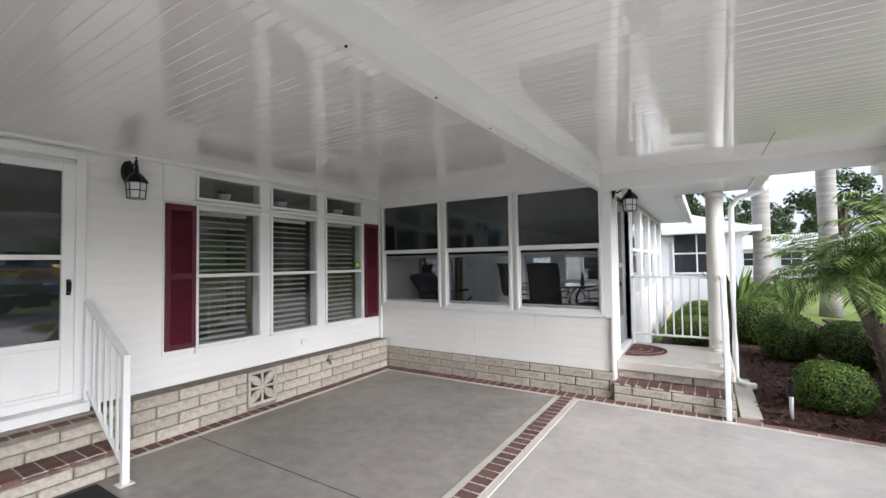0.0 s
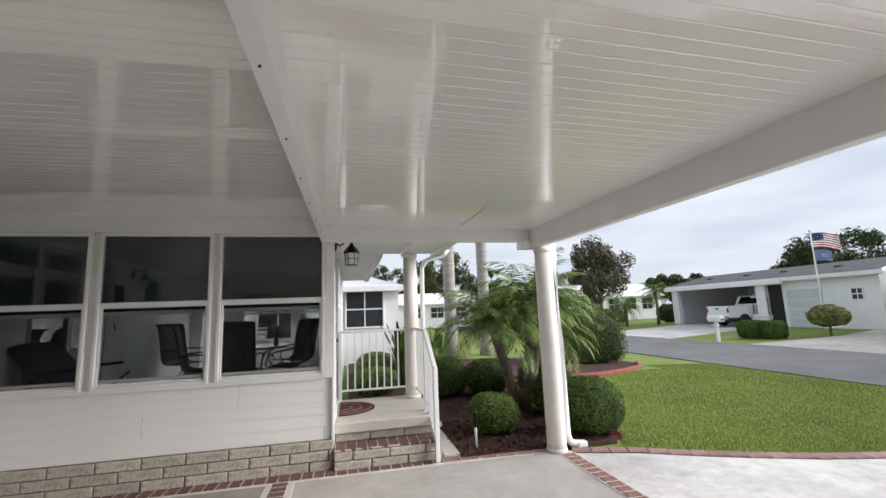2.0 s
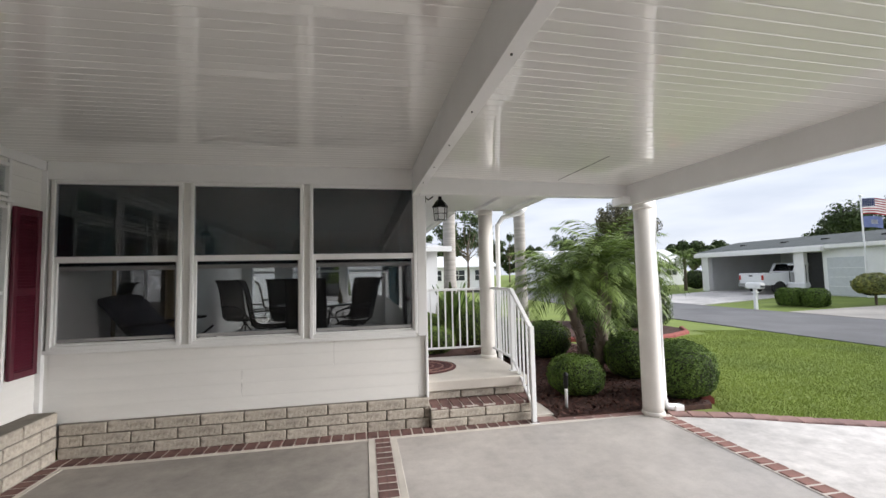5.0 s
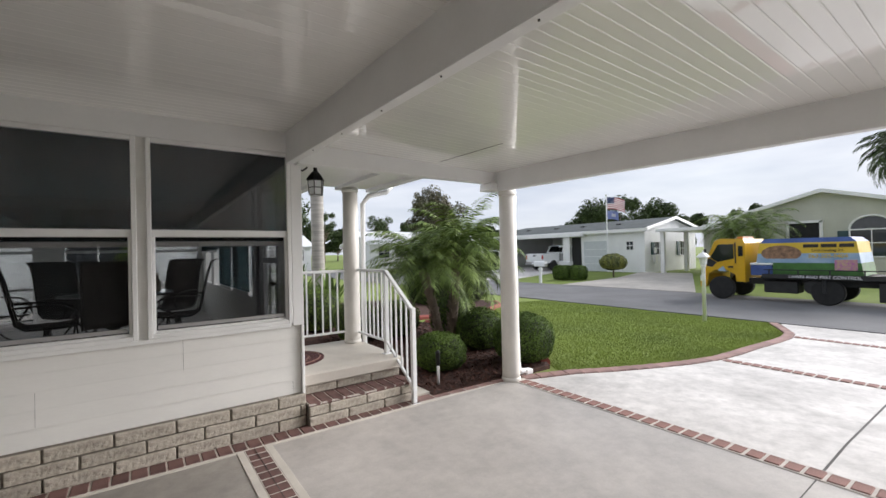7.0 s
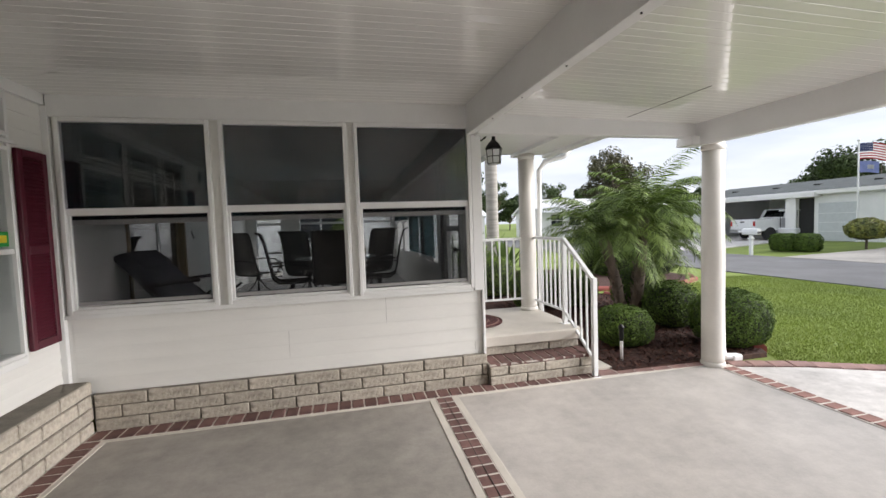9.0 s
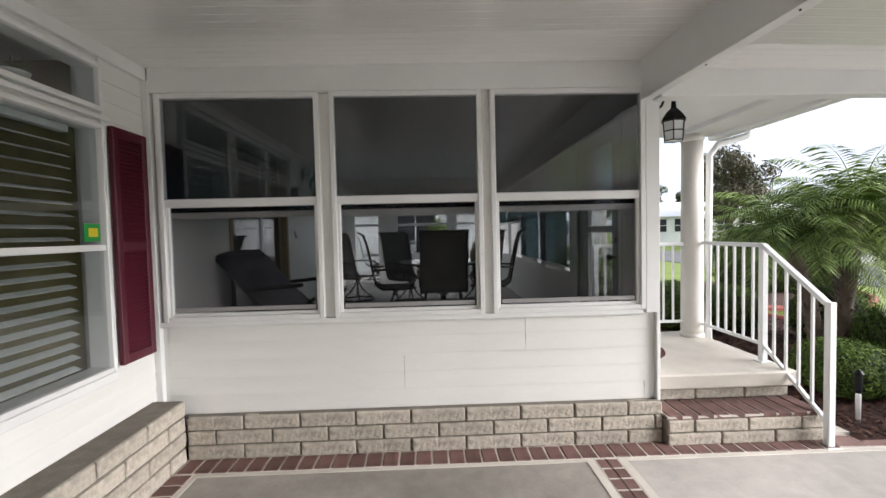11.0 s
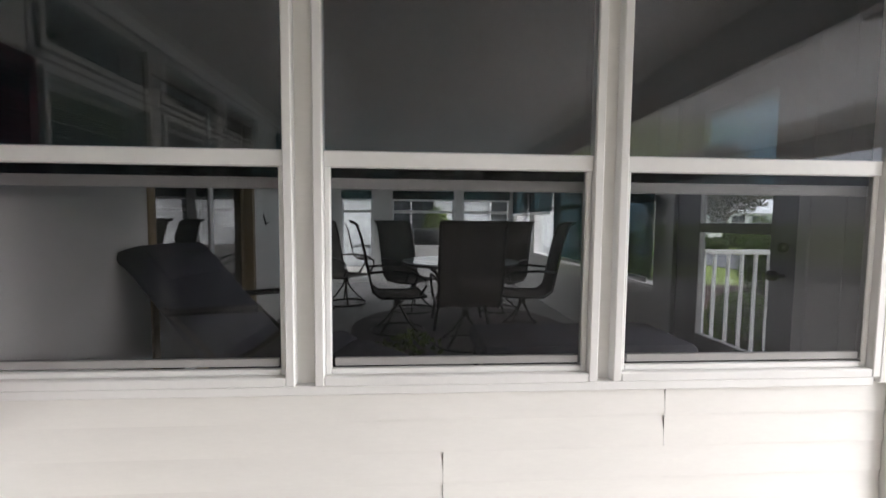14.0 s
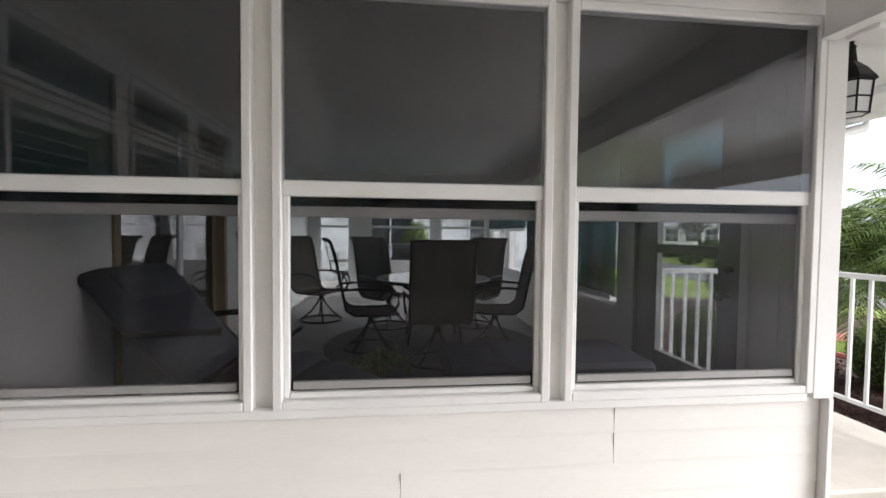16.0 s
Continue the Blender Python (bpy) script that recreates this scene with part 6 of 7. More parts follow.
for i in range(14):
    x = -30 + i * 9.5
    tree(x, 92 + 6 * math.sin(i * 2.1), 2.0, (6.5, 4, 3.4), 2600, 0.5, TREELEAF, "distant tree in the far treeline", 60 + i, clumps=18)
for i in range(8):
    tree(72 + 4 * math.sin(i), -30 + i * 13, 2.0, (5, 7, 2.6), 2400, 0.5, TREELEAF, "distant tree in the far treeline", 80 + i, clumps=18)
for i in range(6):
    tree(-22 + 9 * i, -42, 2.5, (5, 4, 3.0), 2200, 0.45, TREELEAF, "distant tree in the far treeline", 90 + i, clumps=16)
sb = bush(20.8, 15.5, 0.78, 0.74, 0.98, 4600, "round yellow-flecked shrub in front of the garage", material("yellow-green leaf", (0.22, 0.22, 0.04), 0.5, vary=0.2, scale=3, grain=20, bump=0, islands=0.6, tint=(0.08, 0.11, 0.03)), 0.06, 71, 2.0, z=0.25)
bm = bmesh.new()
rod(bm, (0, 0, -0.42), (0, 0, 0.2), 0.05, seg=8)
part("stem", bm, BARK, sb)
bush(18.5, 17.4, 0.42, 0.50, 0.80, 4000, "square-clipped hedge by the street drive", LEAF, 0.05, 72, 5.0, "hedge")
bush(18.8, 16.55, 0.42, 0.50, 0.78, 3600, "square-clipped hedge by the street drive", LEAF, 0.05, 73, 5.0, "hedge")
for i, (x, y, r, h) in enumerate(((21, 33, 1.0, 1.4), (22.6, 34, 0.9, 1.2), (19.5, 36, 1.0, 1.1), (17, 30, 0.7, 0.9), (26.0, 31.5, 0.9, 1.5))):
    bush(x, y, r, r, h, 2000, "dark shrub in the far front yard", TREELEAF, 0.09, 74 + i, 2.2)


def small_palm(x, y, h, n, length, label, seed, mat=FROND, wide=0.02):
    p = thing("palm_tree", label, "palm", (x, y, ground_z(x)), group="yard palms")
    rnd = random.Random(seed)
    bm = bmesh.new()
    tube(bm, [(0, 0, -0.05), (0.05, 0, h * 0.5), (0, 0.04, h)], [0.14, 0.11, 0.12], 8)
    part("trunk", bm, BARK, p, smooth=True)
    v, f = [], []
    for k in range(n):
        frond(rnd, v, f, (0, 0.04, h), k * 2.399, radians(80 - 110 * (k + 0.5) / n), length * rnd.uniform(0.85, 1.1), 1.7, 22, wide, length * 0.28)
    soup("crown", v, f, mat, p)


small_palm(23.0, 10.1, 2.5, 34, 1.7, "bushy yard palm before the tan house", 5)
small_palm(22.4, 8.75, 2.4, 34, 1.8, "bushy yard palm before the tan house", 6)
small_palm(23.5, 29.8, 2.6, 26, 1.4, "slim yard palm by the carport", 7)
small_palm(21.5, 31.0, 1.6, 26, 1.5, "slim yard palm by the carport", 8)
small_palm(39.0, 5.5, 7.6, 80, 2.7, "tall cabbage palm behind the tan house", 9, TREELEAF, 0.05)
small_palm(12, 50, 3.5, 24, 1.8, "far yard palm by the road", 10)

# ---- flags ----
fp = thing("flagpole", "white flagpole with a striped flag above a blue flag", "flagpole", (23.2, 17.4, 0))
bm = bmesh.new()
rod(bm, (0, 0, 0), (0, 0, 5.05), 0.045, 0.03, 10)
part("pole", bm, PLASTIC, fp)
bm = bmesh.new()
bmesh.ops.create_uvsphere(bm, u_segments=10, v_segments=8, radius=0.07, matrix=Matrix.Translation((0, 0, 5.1)))
part("ball", bm, PLASTIC, fp, smooth=True)
FR, FW, FBL = material("red flag cloth", (0.35, 0.03, 0.05), 0.8, vary=0.05), material("white flag cloth", (0.75, 0.75, 0.75), 0.8, vary=0.04), material("blue flag cloth", (0.03, 0.05, 0.16), 0.8, vary=0.05)
FPB = material("pale blue flag cloth", (0.24, 0.28, 0.44), 0.8, vary=0.1)


def cloth(nm, u0, u1, v0, v1, z_top, mat, lab, lift=0.0):
    """A waving strip of flag; u along the fly, v down the hoist."""
    bm = bmesh.new()
    rows = []
    for i in range(9):
        u = u0 + (u1 - u0) * i / 8
        wave = 0.09 * math.sin(5.0 * u) * min(1, u * 2)
        sag = 0.22 * u * u
        rows.append([bm.verts.new((wave + lift, -0.05 - u, z_top - v - sag)) for v in (v0, v1)])
    for a, b in zip(rows, rows[1:]):
        bm.faces.new((a[0], a[1], b[1], b[0]))
    bmesh.ops.solidify(bm, geom=bm.faces[:], thickness=0.006)
    return part(nm, bm, mat, fp, lab)


for k in range(13):
    cloth("stripe", 0.0 if k > 6 else 0.5, 1.25, k * 0.06, (k + 1) * 0.06, 4.95, FW if k % 2 else FR, "")
cloth("canton", 0.0, 0.5, 0.0, 0.42, 4.95, FBL, "blue star field")
rnd = random.Random(1)
for r in range(5):
    for c in range(6):
        u = 0.05 + c * 0.08
        bm = bmesh.new()
        bmesh.ops.create_cone(bm, cap_ends=True, segments=5, radius1=0.018, radius2=0.018, depth=0.012, matrix=Matrix.Translation((0.09 * math.sin(5 * u) * min(1, u * 2) - 0.006, -0.05 - u, 4.95 - 0.04 - r * 0.082 - 0.22 * u * u)) @ Matrix.Rotation(radians(90), 4, 'Y'))
        part("star", bm, FW, fp)
cloth("lower_flag", 0.0, 0.85, 0.0, 0.55, 4.05, FPB, "pale blue flag")
cloth("emblem", 0.3, 0.6, 0.18, 0.38, 4.05, FW, "pale emblem patch", -0.012)
# ---- vehicles ----
TYRE = material("tyre rubber", (0.02, 0.02, 0.02), 0.85, vary=0.15, grain=60, bump=0.2)
RIM = material("grey wheel rim", (0.35, 0.35, 0.36), 0.35, metal=0.8, vary=0.08)
YELLOW = material("yellow truck paint", (0.62, 0.36, 0.008), 0.3, vary=0.04, coat=0.4, bump=0)
CARWHITE = material("white car paint", (0.75, 0.76, 0.77), 0.25, vary=0.02, coat=0.5, bump=0)
CARGLASS = material("dark car glass", (0.015, 0.018, 0.02), 0.05, vary=0.05, bump=0)
CHASSIS = material("black chassis", (0.02, 0.02, 0.021), 0.6, vary=0.2, grain=30, bump=0.1)
TANKBLUE = material("blue tank wrap", (0.06, 0.11, 0.32), 0.6, vary=0.15, scale=2, bump=0)
TANKSKY = material("pale sky tank wrap", (0.35, 0.45, 0.55), 0.6, vary=0.15, scale=2, tint=(0.16, 0.28, 0.45), bump=0)
TANKGREEN = material("green tank wrap", (0.05, 0.16, 0.03), 0.6, vary=0.2, scale=3, bump=0)
TANKYELLOW = material("yellow tank wrap", (0.65, 0.45, 0.04), 0.6, vary=0.08, scale=2, bump=0)
REDLAMP = material("red lamp lens", (0.4, 0.01, 0.01), 0.2, vary=0.05, bump=0)
INK = material("black lettering", (0.02, 0.015, 0.012), 0.5, vary=0.05, bump=0)
WHITEINK = material("white lettering", (0.8, 0.8, 0.8), 0.5, vary=0.02, bump=0)
PICTURE = material("brown picture patch", (0.30, 0.17, 0.10), 0.5, vary=0.3, scale=8, bump=0)
PURPLE = material("purple flower patch", (0.35, 0.10, 0.28), 0.5, vary=0.3, scale=14, tint=(0.5, 0.4, 0.2), bump=0)


DARKRIM = material("dusty steel truck rim", (0.13, 0.13, 0.13), 0.55, vary=0.2, grain=30, bump=0.1)


def wheel(parent, x, y, r, w):
    bm = bmesh.new()
    lathe(bm, [(r * 0.62, -w / 2), (r * 0.93, -w / 2), (r, -w * 0.36), (r, w * 0.36), (r * 0.93, w / 2), (r * 0.62, w / 2)], 28)
    bmesh.ops.rotate(bm, verts=bm.verts, cent=(0, 0, 0), matrix=Matrix.Rotation(radians(90), 3, 'Y'))
    ob = part("wheel", bm, TYRE, parent, smooth=False)
    ob.location = (x, y, r)
    bm = bmesh.new()
    s = -1 if x < 1.0 else 1
    lathe(bm, [(r * 0.62, -w * 0.30), (r * 0.5, w * 0.1), (r * 0.30, w * 0.12), (r * 0.26, w * 0.30), (r * 0.12, w * 0.34)], 20)
    bmesh.ops.rotate(bm, verts=bm.verts, cent=(0, 0, 0), matrix=Matrix.Rotation(radians(90 * s), 3, 'Y'))
    part("rim", bm, DARKRIM if r > 0.36 else RIM, ob)
    bm = bmesh.new()
    for k in range(6):
        a = 6.2832 * k / 6
        p = Vector((s * w * 0.28, 0.38 * r * math.cos(a), 0.38 * r * math.sin(a)))
        rod(bm, p, p + Vector((s * 0.03, 0, 0)), 0.02, seg=6)
    part("wheel_nuts", bm, RIM, ob)


def letters(body, at, size, mat, parent, rz=-90, depth=0.004):
    """Raised lettering with the built-in font."""
    cu = bpy.data.curves.new("lettering", 'FONT')
    cu.body, cu.size, cu.extrude, cu.align_x = body, size, depth, 'CENTER'
    cu.materials.append(mat)
    ob = new("lettering", cu)
    dg = bpy.context.evaluated_depsgraph_get()
    me = bpy.data.meshes.new_from_object(ob.evaluated_get(dg))
    bpy.data.objects.remove(ob)
    made = new("lettering", me)
    if not me.materials:
        me.materials.append(mat)
    made.parent = parent
    made.matrix_local = pose(*at, 90, 0, rz)
    return made


tk = thing("truck", "yellow flatbed service truck with a painted spray tank", "truck", (14.75, 2.0, -0.3))
# local: x across the street away from us, y along it, nose at +y
bm = bmesh.new()
prof = [(4.42, 0.62), (4.42, 1.95), (4.55, 2.10), (5.55, 2.12), (5.72, 2.05), (6.02, 1.35), (6.10, 1.0), (6.10, 0.55), (5.98, 0.52), (5.94, 0.86), (5.72, 1.02), (5.34, 1.02), (5.10, 0.86), (5.06, 0.62)]
lo = [bm.verts.new((0.0, y, z)) for y, z in prof]
hi = [bm.verts.new((2.0, y, z)) for y, z in prof]
bm.faces.new(lo)
bm.faces.new(hi[::-1])
for k in range(len(prof)):
    bm.faces.new((lo[k], hi[k], hi[(k + 1) % len(prof)], lo[(k + 1) % len(prof)]))
bmesh.ops.recalc_face_normals(bm, faces=bm.faces)
bmesh.ops.bevel(bm, geom=[e for e in bm.edges if abs(e.verts[0].co.x - e.verts[1].co.x) < 0.01], offset=0.03, segments=2, affect='EDGES')
cab = part("cab", bm, YELLOW, tk, "yellow cab")
def plate(nm, pts, mat, x=-0.012, th=0.014, par=None):
    bm = bmesh.new()
    a = [bm.verts.new((x, y, z)) for y, z in pts]
    b = [bm.verts.new((x + th, y, z)) for y, z in pts]
    bm.faces.new(a)
    for k in range(len(pts)):
        bm.faces.new((a[k], a[(k + 1) % len(pts)], b[(k + 1) % len(pts)], b[k]))
    bmesh.ops.recalc_face_normals(bm, faces=bm.faces)
    return part(nm, bm, mat, par or tk)
plate("side_window", [(5.12, 1.42), (5.12, 1.92), (5.60, 1.92), (5.86, 1.46), (5.62, 1.30)], CARGLASS)
plate("rear_side_window", [(4.55, 1.50), (4.55, 1.85), (4.88, 1.85), (4.88, 1.50)], CARGLASS)
plate("window_frame", [(5.04, 1.25), (5.04, 1.98), (5.09, 1.98), (5.09, 1.25)], CHASSIS)
plate("door_emblem", [(5.35, 0.98), (5.45, 1.16), (5.60, 1.05), (5.62, 0.98)], TANKSKY)
plate("door_handle", [(5.14, 1.10), (5.14, 1.16), (5.30, 1.16), (5.30, 1.10)], CHASSIS, -0.02, 0.02)
plate("black_corner", [(5.64, 1.28), (5.88, 1.44), (6.0, 1.32), (5.98, 1.16), (5.80, 1.12)], CHASSIS)
bm = bmesh.new()
box(bm, (0.1, 5.80, 1.35), (1.9, 6.03, 1.36))
part("dash", bm, CHASSIS, tk)
bm = bmesh.new()
b_ = [bm.verts.new(p) for p in ((0.12, 5.735, 2.02), (1.88, 5.735, 2.02), (1.9, 6.03, 1.40), (0.1, 6.03, 1.40))]
bm.faces.new(b_)
bmesh.ops.solidify(bm, geom=bm.faces[:], thickness=0.02)
part("windscreen", bm, CARGLASS, tk)
block("bumper", (0.0, 6.0, 0.40), (2.0, 6.22, 0.66), YELLOW, tk, "yellow bumper", 0.03)
block("headlight", (0.06, 6.08, 0.78), (0.34, 6.13, 0.98), LAMPGLASS, tk, "", 0.02)
block("headlight", (1.66, 6.08, 0.78), (1.94, 6.13, 0.98), LAMPGLASS, tk, "", 0.02)
bm = bmesh.new()
tube(bm, [(-0.02, 5.75, 1.35), (-0.16, 5.92, 1.40), (-0.18, 5.95, 1.6)], 0.014, 6)
box(bm, (-0.24, 5.92, 1.45), (-0.12, 5.98, 1.78), 0.02)
part("mirror", bm, CHASSIS, tk)
block("beacon_bar", (0.5, 4.9, 2.10), (1.5, 5.2, 2.18), material("amber lamp", (0.6, 0.2, 0.02), 0.3, vary=0.05, bump=0), tk, "amber roof lamp", 0.03)
for ob in tk.children:
    for v in ob.data.vertices:
        if v.co.y < 5.06:
            v.co.y = 5.06 - (5.06 - v.co.y) * 0.42
block("chassis_rail", (0.35, -3.5, 0.55), (0.55, 5.2, 0.75), CHASSIS, tk)
block("chassis_rail", (1.45, -3.5, 0.55), (1.65, 5.2, 0.75), CHASSIS, tk)
block("deck", (-0.05, -3.6, 0.76), (2.05, 4.30, 0.86), CHASSIS, tk, "black flatbed deck", 0.01)
block("deck_edge", (-0.08, -3.6, 0.78), (-0.05, 4.30, 0.92), CHASSIS, tk)
block("underbody_box", (0.1, 3.4, 0.30), (0.7, 4.3, 0.70), CHASSIS, tk, "", 0.03)
block("tool_box", (0.02, -0.9, 0.18), (0.5, 1.6, 0.74), CHASSIS, tk, "long black side box", 0.02)
bm = bmesh.new()
rod(bm, (0.02, 3.05, 0.52), (0.30, 3.05, 0.52), 0.2, seg=16)
rod(bm, (0.0, 2.75, 0.35), (0.0, 2.75, 0.75), 0.05, seg=8)
part("hose_reel", bm, CHASSIS, tk)
for y in (5.53, 2.69):
    for x in (0.12, 1.88):
        wheel(tk, x, y, 0.40, 0.24)
for y in [-3.4 + 0.75 * k for k in range(11)]:
    block("rail_post", (-0.03, y, 0.86), (-0.005, y + 0.03, 1.06), CHASSIS, tk, bevel=0)
block("side_rail", (-0.03, -3.5, 1.04), (-0.005, 4.25, 1.07), CHASSIS, tk, bevel=0)
# spray tank: bands of its picture as separate panels
tank = new("tank")
tank.parent = tk
tank["label"] = "painted box tank"
tank.location.y = 0.28
Z = [0.90, 1.28, 1.58, 1.92, 2.06]
for (z0, z1), m_, ins in zip(zip(Z, Z[1:]), (TANKGREEN, TANKSKY, TANKYELLOW, TANKBLUE), (0.0, 0.0, 0.02, 0.10)):
    bm = bmesh.new()
    o0 = 0.15 * (z0 - 0.9)
    o1 = 0.15 * (z1 - 0.9) + (0.12 if m_ is TANKBLUE else 0)
    lo = [bm.verts.new(p) for p in ((0.10 + 0.3 * o0, 1.62 + o0, z0), (1.9 - 0.3 * o0, 1.62 + o0, z0), (1.9 - 0.3 * o0, 4.28 - o0, z0), (0.10 + 0.3 * o0, 4.28 - o0, z0))]
    hi = [bm.verts.new(p) for p in ((0.10 + 0.3 * o1, 1.62 + o1, z1), (1.9 - 0.3 * o1, 1.62 + o1, z1), (1.9 - 0.3 * o1, 4.28 - o1, z1), (0.10 + 0.3 * o1, 4.28 - o1, z1))]
    bm.faces.new(lo[::-1])
    bm.faces.new(hi)
    for k in range(4):
        bm.faces.new((lo[k], lo[(k + 1) % 4], hi[(k + 1) % 4], hi[k]))
    part("wrap_band", bm, m_, tank)
bm = bmesh.new()
lathe(bm, [(0.42, 0), (0.42, 0.012)], 24)
bmesh.ops.rotate(bm, verts=bm.verts, cent=(0, 0, 0), matrix=Matrix.Rotation(radians(-90), 3, 'Y'))
bmesh.ops.scale(bm, verts=bm.verts, vec=(1, 1.25, 0.62))
bmesh.ops.translate(bm, verts=bm.verts, vec=(0.135, 3.55, 1.58))
part("picture", bm, PICTURE, tank)
block("flowers", (0.10, 1.75, 1.05), (0.125, 2.25, 1.38), PURPLE, tank, bevel=0.01)
# plain bars for the trade name, and the readable words
block("name_bar", (0.115, 2.62, 1.76), (0.155, 2.98, 1.86), INK, tank, bevel=0.004)
block("name_bar", (0.115, 2.20, 1.76), (0.155, 2.56, 1.86), INK, tank, bevel=0.004)
block("name_bar", (0.115, 1.82, 1.76), (0.155, 2.14, 1.86), INK, tank, bevel=0.004)
letters("Exterminating, Inc.", (0.118, 2.40, 1.64), 0.10, INK, tank)
letters("863-385-0404", (0.10, 2.40, 1.44), 0.16, TANKYELLOW, tank)
letters("LAWN AND PEST CONTROL", (-0.086, 2.75, 0.81), 0.13, WHITEINK, tk)
cl = thing("cooler", "blue drinks cooler with a white lid on the truck deck", "cooler", (14.80, 6.05, -0.3 + 0.86))
block("body", (0, 0, 0), (0.42, 0.60, 0.34), TANKBLUE, cl, "", 0.02)
block("lid", (-0.01, -0.01, 0.34), (0.43, 0.61, 0.41), PLASTIC, cl, "white lid", 0.02)
pr = thing("hose_drum", "orange hose drum on a wooden rack", "hose reel", (14.85, 1.2, -0.3 + 0.86))
bm = bmesh.new()
rod(bm, (0.3, -0.6, 0.40), (0.3, 1.5, 0.40), 0.13, seg=14)
part("pipe", bm, material("orange hose", (0.55, 0.22, 0.02), 0.5, vary=0.1), pr, smooth=True)
for y in (-0.5, 0.5, 1.4):
    block("rack", (0.1, y, 0), (0.5, y + 0.08, 0.30), WOOD, pr)

# ---- white pickup in the far carport ----
pk = thing("pickup_truck", "white pickup truck parked tail-out in the carport", "pickup truck", (22.3, 22.1, 0.0), -8)
# local: tail at x=0 facing us, nose at +x, y across
bm = bmesh.new()
side = [(0.0, 0.55), (0.0, 1.28), (1.95, 1.30), (2.05, 1.30), (2.35, 1.88), (3.6, 1.90), (4.2, 1.36), (5.5, 1.25), (5.65, 0.9), (5.65, 0.5)]
lo = [bm.verts.new((x, 0.0, z)) for x, z in side]
hi = [bm.verts.new((x, 2.0, z)) for x, z in side]
bm.faces.new(lo)
bm.faces.new(hi)
for k in range(len(side)):
    bm.faces.new((lo[k], lo[(k + 1) % len(side)], hi[(k + 1) % len(side)], hi[k]))
bmesh.ops.recalc_face_normals(bm, faces=bm.faces)
bmesh.ops.bevel(bm, geom=bm.edges[:], offset=0.04, segments=2, affect='EDGES')
part("body", bm, CARWHITE, pk)
block("bumper", (-0.16, 0.08, 0.42), (0.0, 1.92, 0.66), RIM, pk, "chrome bumper", 0.03)
block("tail_light", (-0.02, 0.03, 0.86), (0.03, 0.17, 1.16), REDLAMP, pk, "", 0.01)
block("tail_light", (-0.02, 1.83, 0.86), (0.03, 1.97, 1.16), REDLAMP, pk, "", 0.01)
block("tailgate_handle", (-0.02, 0.85, 1.08), (0.02, 1.15, 1.16), CHASSIS, pk)
block("number_plate", (-0.175, 0.85, 0.48), (-0.158, 1.15, 0.60), PLASTIC, pk)
bm = bmesh.new()
w4 = [bm.verts.new(p) for p in ((2.08, 0.25, 1.38), (2.08, 1.75, 1.38), (2.31, 1.68, 1.82), (2.31, 0.32, 1.82))]
bm.faces.new(w4)
bmesh.ops.solidify(bm, geom=bm.faces[:], thickness=0.03)
part("rear_window", bm, CARGLASS, pk)
for y in (-0.012, 1.998):
    bm = bmesh.new()
    box(bm, (2.5, y, 1.38), (3.7, y + 0.014, 1.80), 0.003)
    part("side_window", bm, CARGLASS, pk)
for x in (1.0, 4.6):
    for y in (0.12, 1.88):
        bm = bmesh.new()
        lathe(bm, [(0.24, -0.13), (0.37, -0.13), (0.40, -0.09), (0.40, 0.09), (0.37, 0.13), (0.24, 0.13)], 24)
        bmesh.ops.rotate(bm, verts=bm.verts, cent=(0, 0, 0), matrix=Matrix.Rotation(radians(90), 3, 'X'))
        ob = part("wheel", bm, TYRE, pk)
        ob.location = (x, y, 0.40)
        bm = bmesh.new()
        lathe(bm, [(0.24, -0.10), (0.22, 0.05), (0.06, 0.06)], 18)
        bmesh.ops.rotate(bm, verts=bm.verts, cent=(0, 0, 0), matrix=Matrix.Rotation(radians(90 if y < 1 else -90), 3, 'X'))
        part("rim", bm, RIM, ob)
# golf cart beside it
gc = thing("golf_cart", "white golf cart parked under the carport", "golf cart", (23.6, 20.75, 0), -4)
block("body", (0, 0, 0.28), (2.2, 1.15, 0.72), CARWHITE, gc, "", 0.08)
block("seat", (0.5, 0.1, 0.72), (1.1, 1.05, 0.95), material("tan seat vinyl", (0.45, 0.38, 0.30), 0.6), gc, "", 0.05)
block("roof", (0.1, 0.0, 1.72), (2.0, 1.15, 1.80), CARWHITE, gc, "", 0.03)
for x, y in ((0.2, 0.06), (0.2, 1.09), (1.85, 0.06), (1.85, 1.09)):
    bm = bmesh.new()
    rod(bm, (x, y, 0.7), (x, y, 1.73), 0.02, seg=6)
    part("roof_post", bm, CHASSIS, gc)
for x in (0.4, 1.8):
    for y in (0.05, 1.1):
        bm = bmesh.new()
        rod(bm, (x, y - 0.09, 0.23), (x, y + 0.09, 0.23), 0.23, seg=16)
        part("wheel", bm, TYRE, gc)

# ---- bricks and pavers ----
def brick_mesh(sx, sy, sz, mat, rough=0.0, seed=0):
    bm = bmesh.new()
    box(bm, (-sx / 2, -sy / 2, -sz / 2), (sx / 2, sy / 2, sz / 2), 0.006)
    rnd = random.Random(seed)
    for v in bm.verts:
        v.co += Vector((rnd.uniform(-1, 1), rnd.uniform(-1, 1), rnd.uniform(-1, 1))) * rough
    return mesh(bm, "brick", mat)


PAVERMID = material("faded red clay paver", (0.27, 0.135, 0.11), 0.8, vary=0.2, scale=6, grain=60, bump=0.25)
BRICKS = {}


